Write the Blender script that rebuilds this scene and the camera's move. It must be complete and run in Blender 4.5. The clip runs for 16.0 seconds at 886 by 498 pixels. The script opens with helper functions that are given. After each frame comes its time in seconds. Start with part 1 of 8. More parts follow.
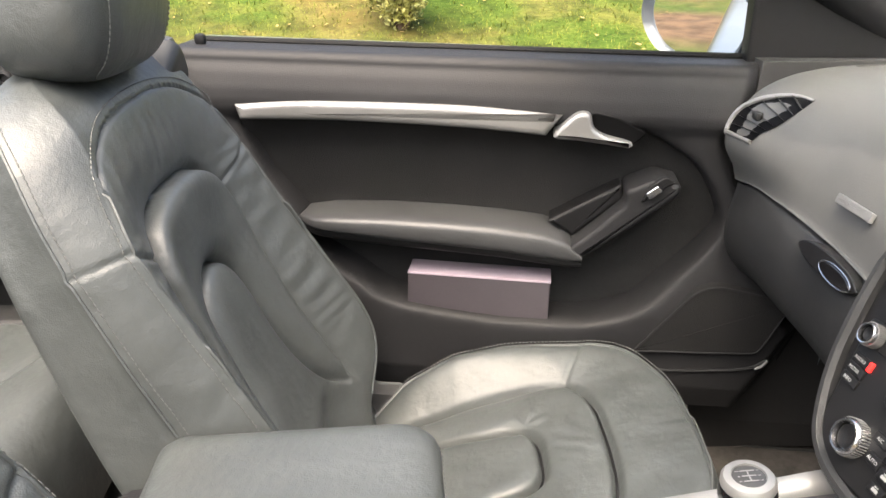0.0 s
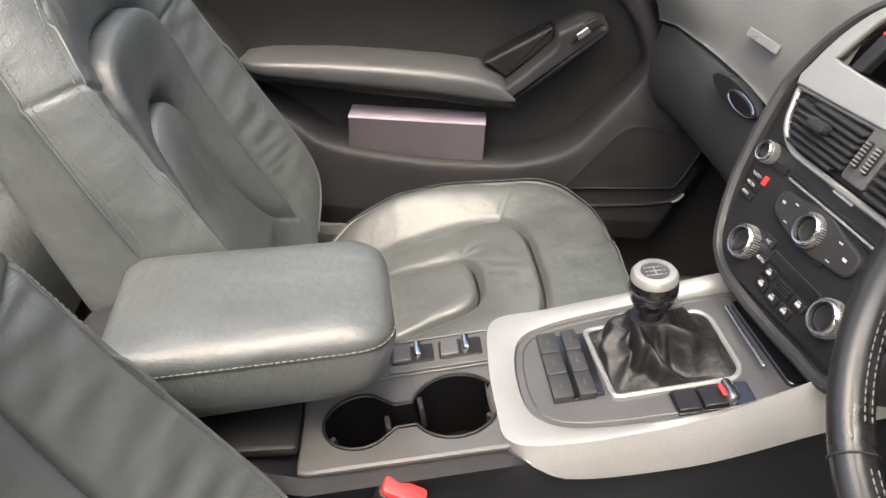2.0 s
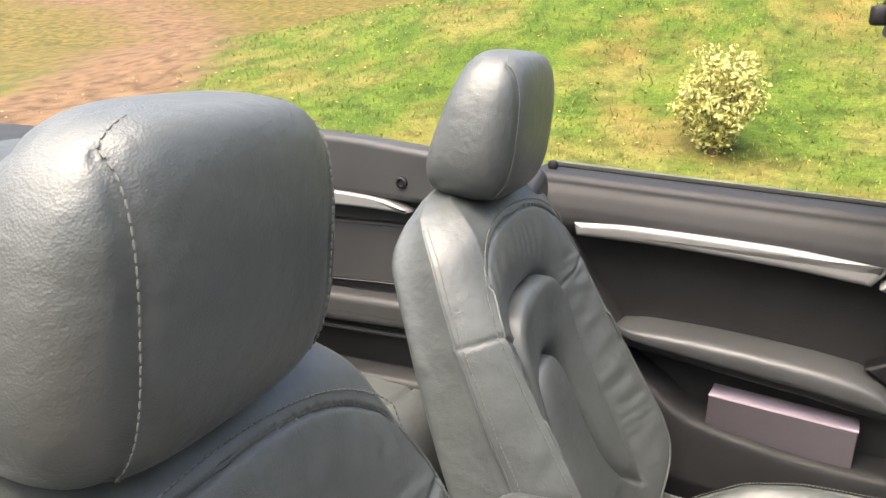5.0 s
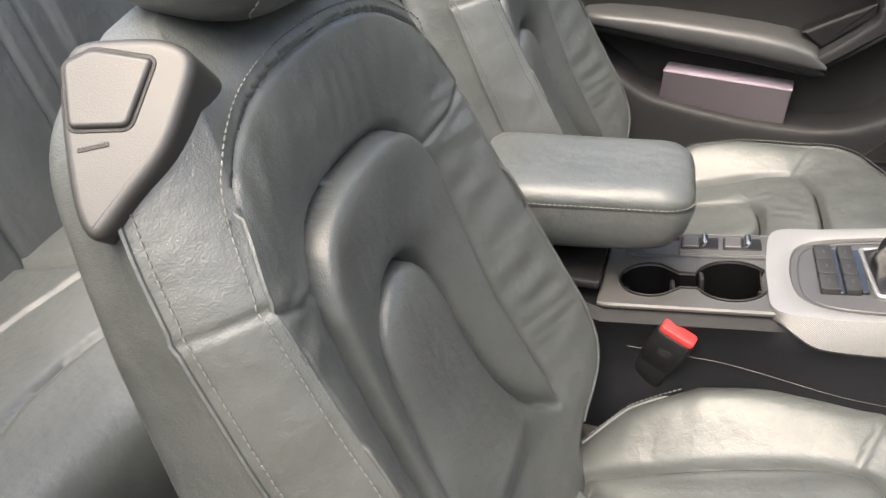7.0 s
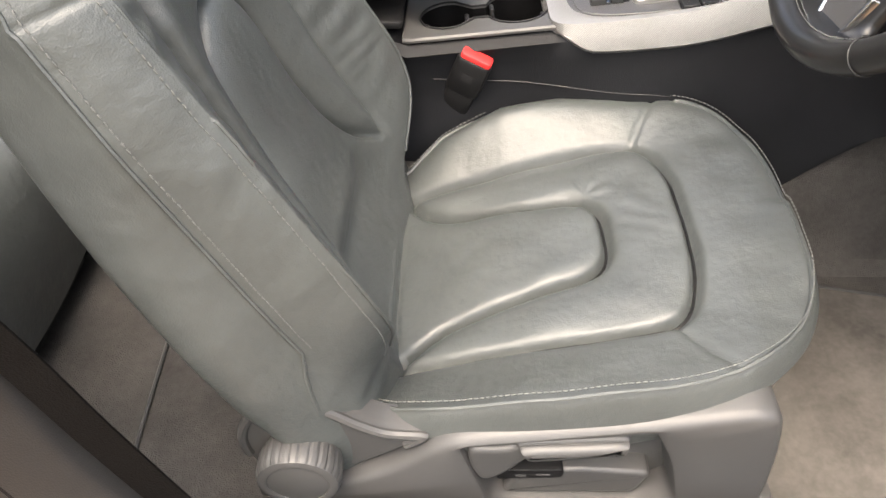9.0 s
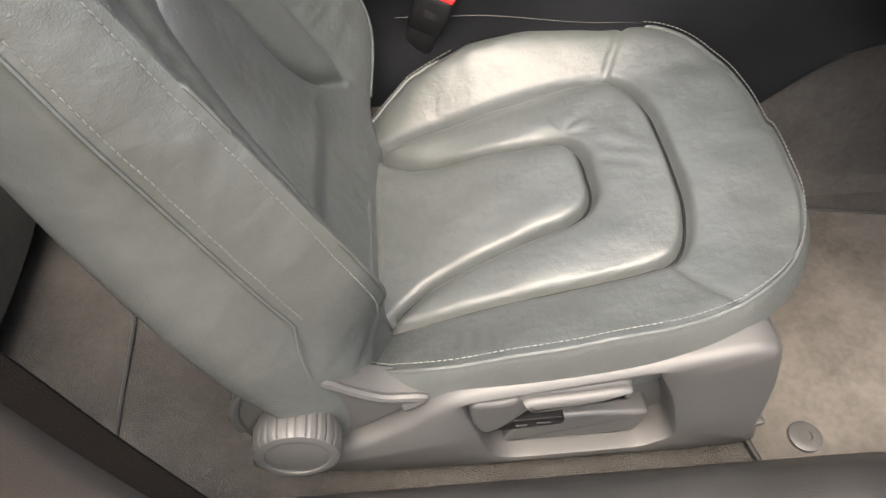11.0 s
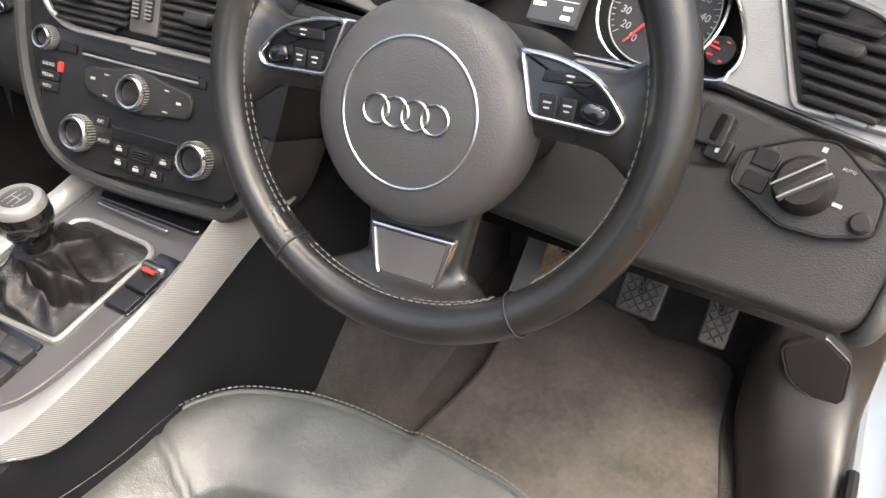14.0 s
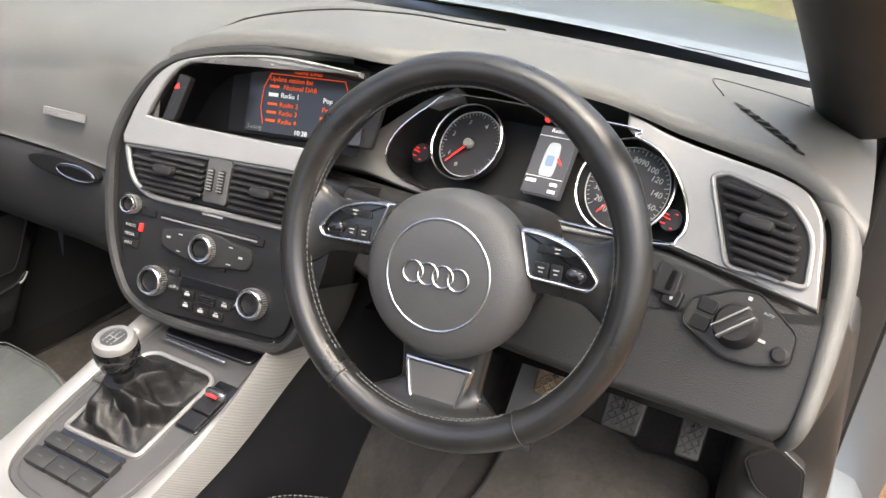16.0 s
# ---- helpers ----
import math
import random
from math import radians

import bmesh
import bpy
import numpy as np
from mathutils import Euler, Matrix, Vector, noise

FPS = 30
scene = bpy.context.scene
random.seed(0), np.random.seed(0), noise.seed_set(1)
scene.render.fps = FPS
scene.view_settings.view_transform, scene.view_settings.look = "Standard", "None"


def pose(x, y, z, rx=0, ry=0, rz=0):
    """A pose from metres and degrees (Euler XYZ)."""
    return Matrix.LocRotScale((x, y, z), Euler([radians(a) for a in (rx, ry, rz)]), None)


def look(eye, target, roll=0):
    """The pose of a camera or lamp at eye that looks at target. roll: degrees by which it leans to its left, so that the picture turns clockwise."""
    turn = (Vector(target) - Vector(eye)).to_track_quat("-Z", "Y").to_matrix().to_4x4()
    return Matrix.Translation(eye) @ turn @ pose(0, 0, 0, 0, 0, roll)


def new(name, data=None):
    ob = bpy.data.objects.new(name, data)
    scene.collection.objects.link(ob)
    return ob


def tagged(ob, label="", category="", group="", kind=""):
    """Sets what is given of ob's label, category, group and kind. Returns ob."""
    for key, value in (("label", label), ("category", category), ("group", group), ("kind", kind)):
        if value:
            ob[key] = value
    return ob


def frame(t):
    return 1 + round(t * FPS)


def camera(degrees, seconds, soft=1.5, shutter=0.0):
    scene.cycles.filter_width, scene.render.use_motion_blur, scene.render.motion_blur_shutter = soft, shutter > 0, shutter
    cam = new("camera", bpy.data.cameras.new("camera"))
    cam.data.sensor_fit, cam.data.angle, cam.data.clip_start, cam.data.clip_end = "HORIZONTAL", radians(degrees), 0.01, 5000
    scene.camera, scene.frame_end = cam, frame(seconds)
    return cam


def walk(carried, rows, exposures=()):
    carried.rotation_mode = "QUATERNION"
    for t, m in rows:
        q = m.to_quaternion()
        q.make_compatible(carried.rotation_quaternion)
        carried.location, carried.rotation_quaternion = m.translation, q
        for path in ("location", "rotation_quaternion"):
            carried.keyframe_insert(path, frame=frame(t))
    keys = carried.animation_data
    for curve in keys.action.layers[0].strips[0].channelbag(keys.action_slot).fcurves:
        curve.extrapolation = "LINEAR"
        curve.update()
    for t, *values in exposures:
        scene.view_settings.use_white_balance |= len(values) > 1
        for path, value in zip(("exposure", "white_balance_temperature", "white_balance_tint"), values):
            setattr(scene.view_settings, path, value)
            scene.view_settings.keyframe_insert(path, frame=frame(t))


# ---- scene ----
cam = camera(59.5, 16.0)
METRES, EYE, TILT, LEAN, TURN = 1.45, 1.18, -23.0, 0.7, 0.0
ROWS = [
    (0.0, 0.0, 0.0, 0.0, 0.0, 0.0, -0.0),
    (0.5, -0.0036, -0.0167, -0.0151, -2.93, -4.21, 0.92),
    (1.0, -0.0058, -0.0315, -0.0263, -4.19, -6.84, 1.14),
    (1.5, -0.0066, -0.0424, -0.0338, -4.73, -8.73, 1.07),
    (2.0, -0.0048, -0.0494, -0.0287, -4.68, -9.76, 0.73),
    (2.5, -0.0021, -0.052, -0.0188, -3.32, -7.75, -0.24),
    (3.0, -0.003, -0.0473, -0.0064, -0.48, 0.02, -1.43),
    (3.5, -0.0089, -0.0469, 0.0067, 3.63, 8.12, -2.83),
    (4.0, -0.0282, -0.0709, 0.0215, 12.24, 11.19, -5.87),
    (6.5, -0.0346, -0.2162, -0.0835, 22.83, -7.32, -8.59),
    (7.0, -0.0388, -0.2345, -0.1149, 15.38, -10.4, -6.33),
    (7.5, -0.0391, -0.2514, -0.1387, 9.33, -13.78, -4.27),
    (8.0, -0.0408, -0.2749, -0.1585, 4.6, -16.53, -2.72),
    (8.5, -0.0371, -0.2946, -0.1723, 1.67, -18.86, -1.86),
    (9.0, -0.0266, -0.3185, -0.1916, 0.23, -20.85, -1.5),
    (11.5, -0.0591, -0.2585, -0.1811, -9.89, -26.23, 2.83),
    (12.0, -0.0592, -0.1637, -0.1479, -22.54, -26.59, 7.41),
    (12.5, -0.0589, -0.1123, -0.1154, -35.86, -27.49, 11.85),
    (13.0, -0.0671, -0.0686, -0.0944, -47.9, -28.39, 15.11),
    (13.5, -0.0545, -0.041, -0.0633, -55.69, -28.13, 16.8),
    (14.0, -0.0448, -0.0246, -0.0421, -59.54, -26.07, 17.41),
    (14.5, -0.0474, -0.0233, -0.0249, -60.91, -22.94, 17.47),
    (15.0, -0.0698, -0.0381, -0.0014, -61.3, -20.66, 17.52),
    (15.5, -0.1046, -0.0559, 0.0133, -61.27, -18.9, 17.54),
    (16.0, -0.1407, -0.0769, 0.0211, -60.69, -17.59, 17.45),
]
walk(cam, [(t, pose(0, 0, EYE, TILT, LEAN, TURN) @ pose(METRES * x, METRES * y, METRES * z, 90 + pitch, roll, yaw)) for t, x, y, z, yaw, pitch, roll in ROWS], [(0.0, 2.05, 6900, 9), (16.0, 2.05, 6900, 9)])

# ---------------------------------------------------------------- light
world = bpy.data.worlds.new("sky")
scene.world = world
world.use_nodes = True
wn = world.node_tree
sky = wn.nodes.new("ShaderNodeTexSky")
sky.sky_type = "NISHITA"
sky.sun_disc = False
sky.sun_elevation, sky.sun_rotation = radians(66), radians(205)
sky.air_density, sky.dust_density = 1.0, 8.0
wn.links.new(sky.outputs[0], wn.nodes["Background"].inputs[0])
wn.nodes["Background"].inputs[1].default_value = 0.165
sun = new("sun", bpy.data.lights.new("sun", "SUN"))
sun.data.energy, sun.data.angle, sun.data.color = 1.35, radians(80), (1.0, 0.97, 0.93)
sun.matrix_world = look((-0.9, -1.9, 4.7), (0, 0, 0))


# ---------------------------------------------------------------- mesh helpers
V = Vector


def mesh(name, verts, faces, mat, parent=None, label="", angle=40, m=None):
    me = bpy.data.meshes.new(name)
    me.from_pydata([tuple(map(float, v)) for v in verts], [], [tuple(map(int, f)) for f in faces])
    if m is not None:
        me.transform(m)
    bm = bmesh.new()
    bm.from_mesh(me)
    bmesh.ops.recalc_face_normals(bm, faces=bm.faces)
    bm.to_mesh(me)
    bm.free()
    me.polygons.foreach_set("use_smooth", [True] * len(me.polygons))
    me.set_sharp_from_angle(angle=radians(angle))
    me.materials.append(mat)
    ob = new(name, me)
    ob.parent = parent
    if label:
        ob["label"] = label
    return ob


def thing(name, label, category, place=(0, 0, 0), turn=0, group="", kind=""):
    ob = new(name)
    ob.matrix_basis = pose(*place, 0, 0, turn)
    return tagged(ob, label, category, group, kind)


def join(*parts):
    verts, faces = [], []
    for vs, fs in parts:
        k = len(verts)
        verts += [tuple(v) for v in vs]
        faces += [tuple(i + k for i in f) for f in fs]
    return verts, faces


def moved(geo, m):
    return [tuple(m @ V(v)) for v in geo[0]], geo[1]


def basis(o, x, y):
    """A frame at o with its plane along x and y."""
    x = V(x).normalized()
    y = V(y)
    y = (y - x * x.dot(y)).normalized()
    z = x.cross(y)
    return Matrix(((x.x, y.x, z.x, o[0]), (x.y, y.y, z.y, o[1]), (x.z, y.z, z.z, o[2]), (0, 0, 0, 1)))


def curve(pts, n=8, closed=False):
    """A smooth line through the points."""
    p = [np.array(q, float) for q in pts]
    k = len(p)
    out = []
    for i in range(k if closed else k - 1):
        a, b = p[i], p[(i + 1) % k]
        z0 = p[(i - 1) % k] if closed or i else 2 * a - b
        z1 = p[(i + 2) % k] if closed or i < k - 2 else 2 * b - a
        for j in range(n):
            t = j / n
            out.append(0.5 * (2 * a + (b - z0) * t + (2 * z0 - 5 * a + 4 * b - z1) * t * t + (3 * a - z0 - 3 * b + z1) * t ** 3))
    if not closed:
        out.append(p[-1])
    return out


def rounded(pts, r=0.01, n=5):
    """A polygon with rounded corners."""
    out = []
    k = len(pts)
    for i in range(k):
        a, b, c = (np.array(pts[(i + d) % k], float) for d in (-1, 0, 1))
        ra = r[i] if isinstance(r, (list, tuple)) else r
        u, v = a - b, c - b
        lu, lv = np.linalg.norm(u), np.linalg.norm(v)
        s = min(ra, 0.45 * lu, 0.45 * lv)
        p, q = b + u / lu * s, b + v / lv * s
        for j in range(n + 1):
            t = j / n
            out.append((1 - t) ** 2 * p + 2 * t * (1 - t) * b + t * t * q)
    return out


def rect(w, h, r=0.003, n=4, c=(0, 0)):
    return rounded([(c[0] - w / 2, c[1] - h / 2), (c[0] + w / 2, c[1] - h / 2), (c[0] + w / 2, c[1] + h / 2), (c[0] - w / 2, c[1] + h / 2)], r, n)


def circle(r, n=32, c=(0, 0), ry=None):
    return [np.array((c[0] + r * math.cos(2 * math.pi * i / n), c[1] + (ry or r) * math.sin(2 * math.pi * i / n))) for i in range(n)]


def area2(pts):
    return sum(pts[i][0] * pts[(i + 1) % len(pts)][1] - pts[(i + 1) % len(pts)][0] * pts[i][1] for i in range(len(pts)))


def inset(pts, d):
    """The outline drawn in by d."""
    k = len(pts)
    sgn = 1 if area2(pts) > 0 else -1
    out = []
    for i in range(k):
        a, b, c = pts[i - 1], pts[i], pts[(i + 1) % k]
        t = np.array(c[:2]) - np.array(a[:2])
        l = np.linalg.norm(t)
        nrm = np.array((-t[1], t[0])) / l * sgn if l > 1e-9 else np.zeros(2)
        out.append(np.array(b[:2]) + nrm * d)
    return out


def prism(pts, z0, z1, bevel=0.002, steps=3, cap0=True):
    """A plate with this outline, its upper edge rounded."""
    pts = [np.array(p[:2], float) for p in pts]
    k = len(pts)
    rings = [[(p[0], p[1], z0) for p in pts]]
    b = min(bevel, abs(z1 - z0) * 0.9)
    sg = 1 if z1 > z0 else -1
    for j in range(steps + 1):
        a = math.pi / 2 * j / steps
        q = inset(pts, b * (1 - math.cos(a)))
        rings.append([(p[0], p[1], z1 - sg * b * (1 - math.sin(a))) for p in q])
    rings.append([(p[0], p[1], z1) for p in inset(pts, b * 1.12)])
    verts = [v for r in rings for v in r]
    faces = [(i * k + j, i * k + (j + 1) % k, (i + 1) * k + (j + 1) % k, (i + 1) * k + j) for i in range(len(rings) - 1) for j in range(k)]
    faces.append(tuple((len(rings) - 1) * k + j for j in range(k)))
    if cap0:
        faces.append(tuple(range(k))[::-1])
    return verts, faces


def border(outer, inner, z0, z1, bevel=0.0015):
    """A flat frame between two outlines of equal count."""
    k = len(outer)
    o2, i2 = inset(outer, bevel), inset(inner, -bevel)
    rings = [[(*p[:2], z0) for p in outer], [(*p[:2], z1 - bevel) for p in outer], [(*p[:2], z1) for p in o2], [(*p[:2], z1) for p in i2],
             [(*p[:2], z1 - bevel) for p in inner], [(*p[:2], z0) for p in inner]]
    verts = [v for r in rings for v in r]
    n = len(rings)
    return verts, [(i * k + j, i * k + (j + 1) % k, ((i + 1) % n) * k + (j + 1) % k, ((i + 1) % n) * k + j) for i in range(n) for j in range(k)]


def tube(path, r, closed=False, k=8, flat=1.0, up=(0, 0, 1)):
    """A round bar along a line; r a number or one for each point."""
    p = [V(q) for q in path]
    n = len(p)
    verts, faces = [], []
    prev = None
    for i in range(n):
        t = (p[(i + 1) % n] - p[i - 1]) if closed or 0 < i < n - 1 else (p[1] - p[0] if i == 0 else p[-1] - p[-2])
        t.normalize()
        a = prev if prev is not None else V(up)
        a = a - t * a.dot(t)
        if a.length < 1e-4:
            a = t.orthogonal()
        a.normalize()
        prev = a
        b = t.cross(a)
        ri = r[i] if isinstance(r, (list, tuple, np.ndarray)) else r
        for j in range(k):
            w = 2 * math.pi * j / k
            verts.append(p[i] + a * math.cos(w) * ri * flat + b * math.sin(w) * ri)
    for i in range(n if closed else n - 1):
        for j in range(k):
            a, b = i * k, ((i + 1) % n) * k
            faces.append((a + j, a + (j + 1) % k, b + (j + 1) % k, b + j))
    if not closed:
        faces += [tuple(range(k))[::-1], tuple((n - 1) * k + j for j in range(k))]
    return verts, faces


def loft(rings, closed=True, caps=True):
    k = len(rings[0])
    verts = [tuple(v) for r in rings for v in r]
    faces = []
    for i in range(len(rings) - 1):
        for j in range(k if closed else k - 1):
            faces.append((i * k + j, i * k + (j + 1) % k, (i + 1) * k + (j + 1) % k, (i + 1) * k + j))
    if caps and closed:
        faces.append(tuple((len(rings) - 1) * k + j for j in range(k)))
        if caps != "end":
            faces.append(tuple(range(k))[::-1])
    return verts, faces


def lathe(prof, n=32):
    """Turned shape round local z; prof: (radius, height)."""
    return loft([[(r * math.cos(2 * math.pi * j / n), r * math.sin(2 * math.pi * j / n), z) for j in range(n)] for r, z in prof])


def box(sx, sy, sz, b=0.004, c=(0, 0, 0)):
    """A block with rounded edges, its centre at c."""
    o = rect(sx, sy, b * 2, 3)
    r = []
    for z, i in ((-sz / 2, b), (-sz / 2 + b * 0.3, b * 0.3), (-sz / 2 + b, 0), (sz / 2 - b, 0), (sz / 2 - b * 0.3, b * 0.3), (sz / 2, b)):
        r.append([(p[0] + c[0], p[1] + c[1], z + c[2]) for p in inset(o, i)])
    return loft(r)


def near(px, py, line):
    """Distance of points to a line of points in a plane."""
    best = np.full(px.shape, 9.0)
    for a, b in zip(line[:-1], line[1:]):
        ax, ay, bx, by = a[0], a[1], b[0], b[1]
        dx, dy = bx - ax, by - ay
        t = np.clip(((px - ax) * dx + (py - ay) * dy) / (dx * dx + dy * dy + 1e-12), 0, 1)
        best = np.minimum(best, np.hypot(px - ax - t * dx, py - ay - t * dy))
    return best


def inside(px, py, poly):
    r = np.zeros(px.shape, bool)
    k = len(poly)
    for i in range(k):
        x0, y0, x1, y1 = poly[i][0], poly[i][1], poly[(i + 1) % k][0], poly[(i + 1) % k][1]
        c = (y0 > py) != (y1 > py)
        r ^= c & (px < (x1 - x0) * (py - y0) / (y1 - y0 + 1e-12) + x0)
    return r


def star(poly, c, k):
    """The outline met by rays from c."""
    out = []
    for i in range(k):
        a = 2 * math.pi * i / k
        d = np.array((math.cos(a), math.sin(a)))
        best = None
        for j in range(len(poly)):
            p, q = np.array(poly[j][:2]), np.array(poly[(j + 1) % len(poly)][:2])
            e = q - p
            den = d[0] * e[1] - d[1] * e[0]
            if abs(den) < 1e-9:
                continue
            w = p - np.array(c)
            t, u = (w[0] * e[1] - w[1] * e[0]) / den, (w[0] * d[1] - w[1] * d[0]) / den
            if t > 0 and -1e-6 <= u <= 1 + 1e-6 and (best is None or t < best):
                best = t
        out.append(np.array(c) + d * (best or 0.05))
    return out


def step(a, b, x):
    t = np.clip((x - a) / (b - a), 0, 1)
    return t * t * (3 - 2 * t)


def writing(body, size, m, mat, parent, name="lettering", align="CENTER", label=""):
    c = bpy.data.curves.new("t", "FONT")
    c.body, c.size, c.align_x, c.align_y, c.extrude, c.resolution_u = body, size, align, "CENTER", 0.0002, 2
    t = new("t", c)
    me = bpy.data.meshes.new_from_object(t.evaluated_get(bpy.context.evaluated_depsgraph_get()))
    bpy.data.objects.remove(t)
    me.transform(m)
    me.materials.clear()
    me.materials.append(mat)
    ob = new(name, me)
    ob.parent = parent
    if label:
        ob["label"] = label
    return ob


def bars(cells, m, mat, parent, name="lettering"):
    """Plain bars in place of writing: (x, y, w, h)."""
    g = join(*[prism([(x - w / 2, y - h / 2), (x + w / 2, y - h / 2), (x + w / 2, y + h / 2), (x - w / 2, y + h / 2)], 0, 0.0004, 0.0001, 1) for x, y, w, h in cells])
    ob = mesh(name, *g, mat, parent, m=m)
    if len(cells) > 1:
        ob["kind"] = "stuff"
    return ob


# ---------------------------------------------------------------- materials
def material(name, colour, rough=0.5, metal=0.0, grain=0.0, grain_size=400, vary=0.0, vary_size=8, wrinkle=0.0, wrinkle_size=25, second=None, spec=0.5, coat=0.0,
             emit=None, speck=0.0, stretch=None, rvary=0.1):
    """A surface with colour variation at two scales, grain and soft relief."""
    mat = bpy.data.materials.new(name)
    mat.use_nodes = True
    nt = mat.node_tree
    b = nt.nodes["Principled BSDF"]
    b.inputs["Base Color"].default_value = (*colour, 1)
    b.inputs["Roughness"].default_value = rough
    b.inputs["Metallic"].default_value = metal
    b.inputs["Specular IOR Level"].default_value = spec
    b.inputs["Coat Weight"].default_value = coat
    b.inputs["Coat Roughness"].default_value = 0.08
    if emit:
        b.inputs["Emission Color"].default_value = (*emit[:3], 1)
        b.inputs["Emission Strength"].default_value = emit[3]
    if not (grain or vary or wrinkle):
        return mat
    co = nt.nodes.new("ShaderNodeTexCoord")
    src = co.outputs["Object"]
    if stretch:
        mp = nt.nodes.new("ShaderNodeMapping")
        mp.inputs["Scale"].default_value = stretch
        nt.links.new(src, mp.inputs[0])
        src = mp.outputs[0]

    def noise_at(scale, detail=3, rough_=0.55):
        n = nt.nodes.new("ShaderNodeTexNoise")
        n.inputs["Scale"].default_value, n.inputs["Detail"].default_value, n.inputs["Roughness"].default_value = scale, detail, rough_
        nt.links.new(src, n.inputs["Vector"])
        return n
    if vary:
        n1, n2 = noise_at(vary_size, 4), noise_at(vary_size * 14, 2)
        mixn = nt.nodes.new("ShaderNodeMath")
        mixn.operation = "MULTIPLY_ADD"
        mixn.inputs[1].default_value = 0.35
        nt.links.new(n2.outputs["Fac"], mixn.inputs[0])
        nt.links.new(n1.outputs["Fac"], mixn.inputs[2])
        ramp = nt.nodes.new("ShaderNodeValToRGB")
        lo = second or tuple(c * (1 - vary) for c in colour)
        hi = tuple(min(1, c * (1 + vary)) for c in colour)
        ramp.color_ramp.elements[0].position, ramp.color_ramp.elements[1].position = 0.45, 0.9
        ramp.color_ramp.elements[0].color, ramp.color_ramp.elements[1].color = (*lo, 1), (*hi, 1)
        nt.links.new(mixn.outputs[0], ramp.inputs[0])
        nt.links.new(ramp.outputs[0], b.inputs["Base Color"])
        mr = nt.nodes.new("ShaderNodeMapRange")
        mr.inputs["To Min"].default_value, mr.inputs["To Max"].default_value = max(0.02, rough - rvary), min(1, rough + rvary)
        nt.links.new(n1.outputs["Fac"], mr.inputs["Value"])
        nt.links.new(mr.outputs[0], b.inputs["Roughness"])
    last = None
    if wrinkle:
        n = noise_at(wrinkle_size, 3, 0.5)
        bp = nt.nodes.new("ShaderNodeBump")
        bp.inputs["Strength"].default_value, bp.inputs["Distance"].default_value = wrinkle, 0.01
        nt.links.new(n.outputs["Fac"], bp.inputs["Height"])
        last = bp
    if grain:
        vo = nt.nodes.new("ShaderNodeTexVoronoi")
        vo.inputs["Scale"].default_value = grain_size
        nt.links.new(src, vo.inputs["Vector"])
        bp = nt.nodes.new("ShaderNodeBump")
        bp.inputs["Strength"].default_value, bp.inputs["Distance"].default_value = grain, 0.0015
        nt.links.new(vo.outputs["Distance"], bp.inputs["Height"])
        if last:
            nt.links.new(last.outputs[0], bp.inputs["Normal"])
        last = bp
    if last:
        nt.links.new(last.outputs[0], b.inputs["Normal"])
    return mat


LEATHER = material("leather", (0.0535, 0.0590, 0.0580), 0.415, spec=0.62, grain=0.17, grain_size=640, vary=0.13, vary_size=9, wrinkle=0.26, wrinkle_size=34, rvary=0.05)
THREAD = material("thread", (0.10, 0.104, 0.10), 0.7)
SOFT = material("soft_plastic", (0.017, 0.017, 0.018), 0.5, spec=0.22, grain=0.2, grain_size=700, vary=0.12, vary_size=10)
BLACK = material("black_void", (0.002, 0.002, 0.0022), 0.6, spec=0.1, vary=0.2, vary_size=20)
CONSOLE = material("console_skin", (0.008, 0.0084, 0.0098), 0.5, spec=0.15, grain=0.2, grain_size=700, vary=0.15, vary_size=10)
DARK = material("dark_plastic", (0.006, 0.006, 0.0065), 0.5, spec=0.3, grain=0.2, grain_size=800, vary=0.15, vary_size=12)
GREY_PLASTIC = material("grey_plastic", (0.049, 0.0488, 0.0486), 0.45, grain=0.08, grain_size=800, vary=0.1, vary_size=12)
PAD = material("dash_skin", (0.078, 0.079, 0.0762), 0.5, grain=0.2, grain_size=700, vary=0.1, vary_size=10)
TRIM = material("side_trim", (0.020, 0.0198, 0.0198), 0.36, grain=0.15, grain_size=700, vary=0.15, vary_size=10)
SPEAKER = material("speaker_skin", (0.062, 0.0625, 0.061), 0.6, grain=0.5, grain_size=900, vary=0.12, vary_size=12)
FASCIA = material("fascia_skin", (0.0205, 0.0210, 0.0216), 0.48, spec=0.35, grain=0.2, grain_size=700, vary=0.12, vary_size=10)
FOAM = material("insert_cloth", (0.0140, 0.0140, 0.0140), 0.7, spec=0.2, grain=0.5, grain_size=500, vary=0.15, vary_size=15)
SILVER = material("silver_trim", (0.255, 0.253, 0.248), 0.38, metal=0.55, grain=0.12, grain_size=900, vary=0.05, vary_size=20)
CHROME = material("chrome", (0.55, 0.55, 0.56), 0.24, metal=1.0)
GLOSS = material("gloss_black", (0.006, 0.006, 0.007), 0.12, coat=0.5)
CARPET = material("carpet", (0.054, 0.051, 0.048), 0.95, spec=0.15, grain=0.9, grain_size=600, vary=0.3, vary_size=9)
MAT = material("mat", (0.086, 0.080, 0.073), 0.95, spec=0.15, grain=0.5, grain_size=1100, vary=0.35, vary_size=8)
MAT_EDGE = material("mat_edge", (0.02, 0.02, 0.02), 0.8)
RED = material("red_plastic", (0.65, 0.03, 0.03), 0.35)
BUTTON = material("button", (0.009, 0.009, 0.0095), 0.36, spec=0.35, vary=0.08, vary_size=30)
PRINT = material("print", (0.29, 0.29, 0.285), 0.6)
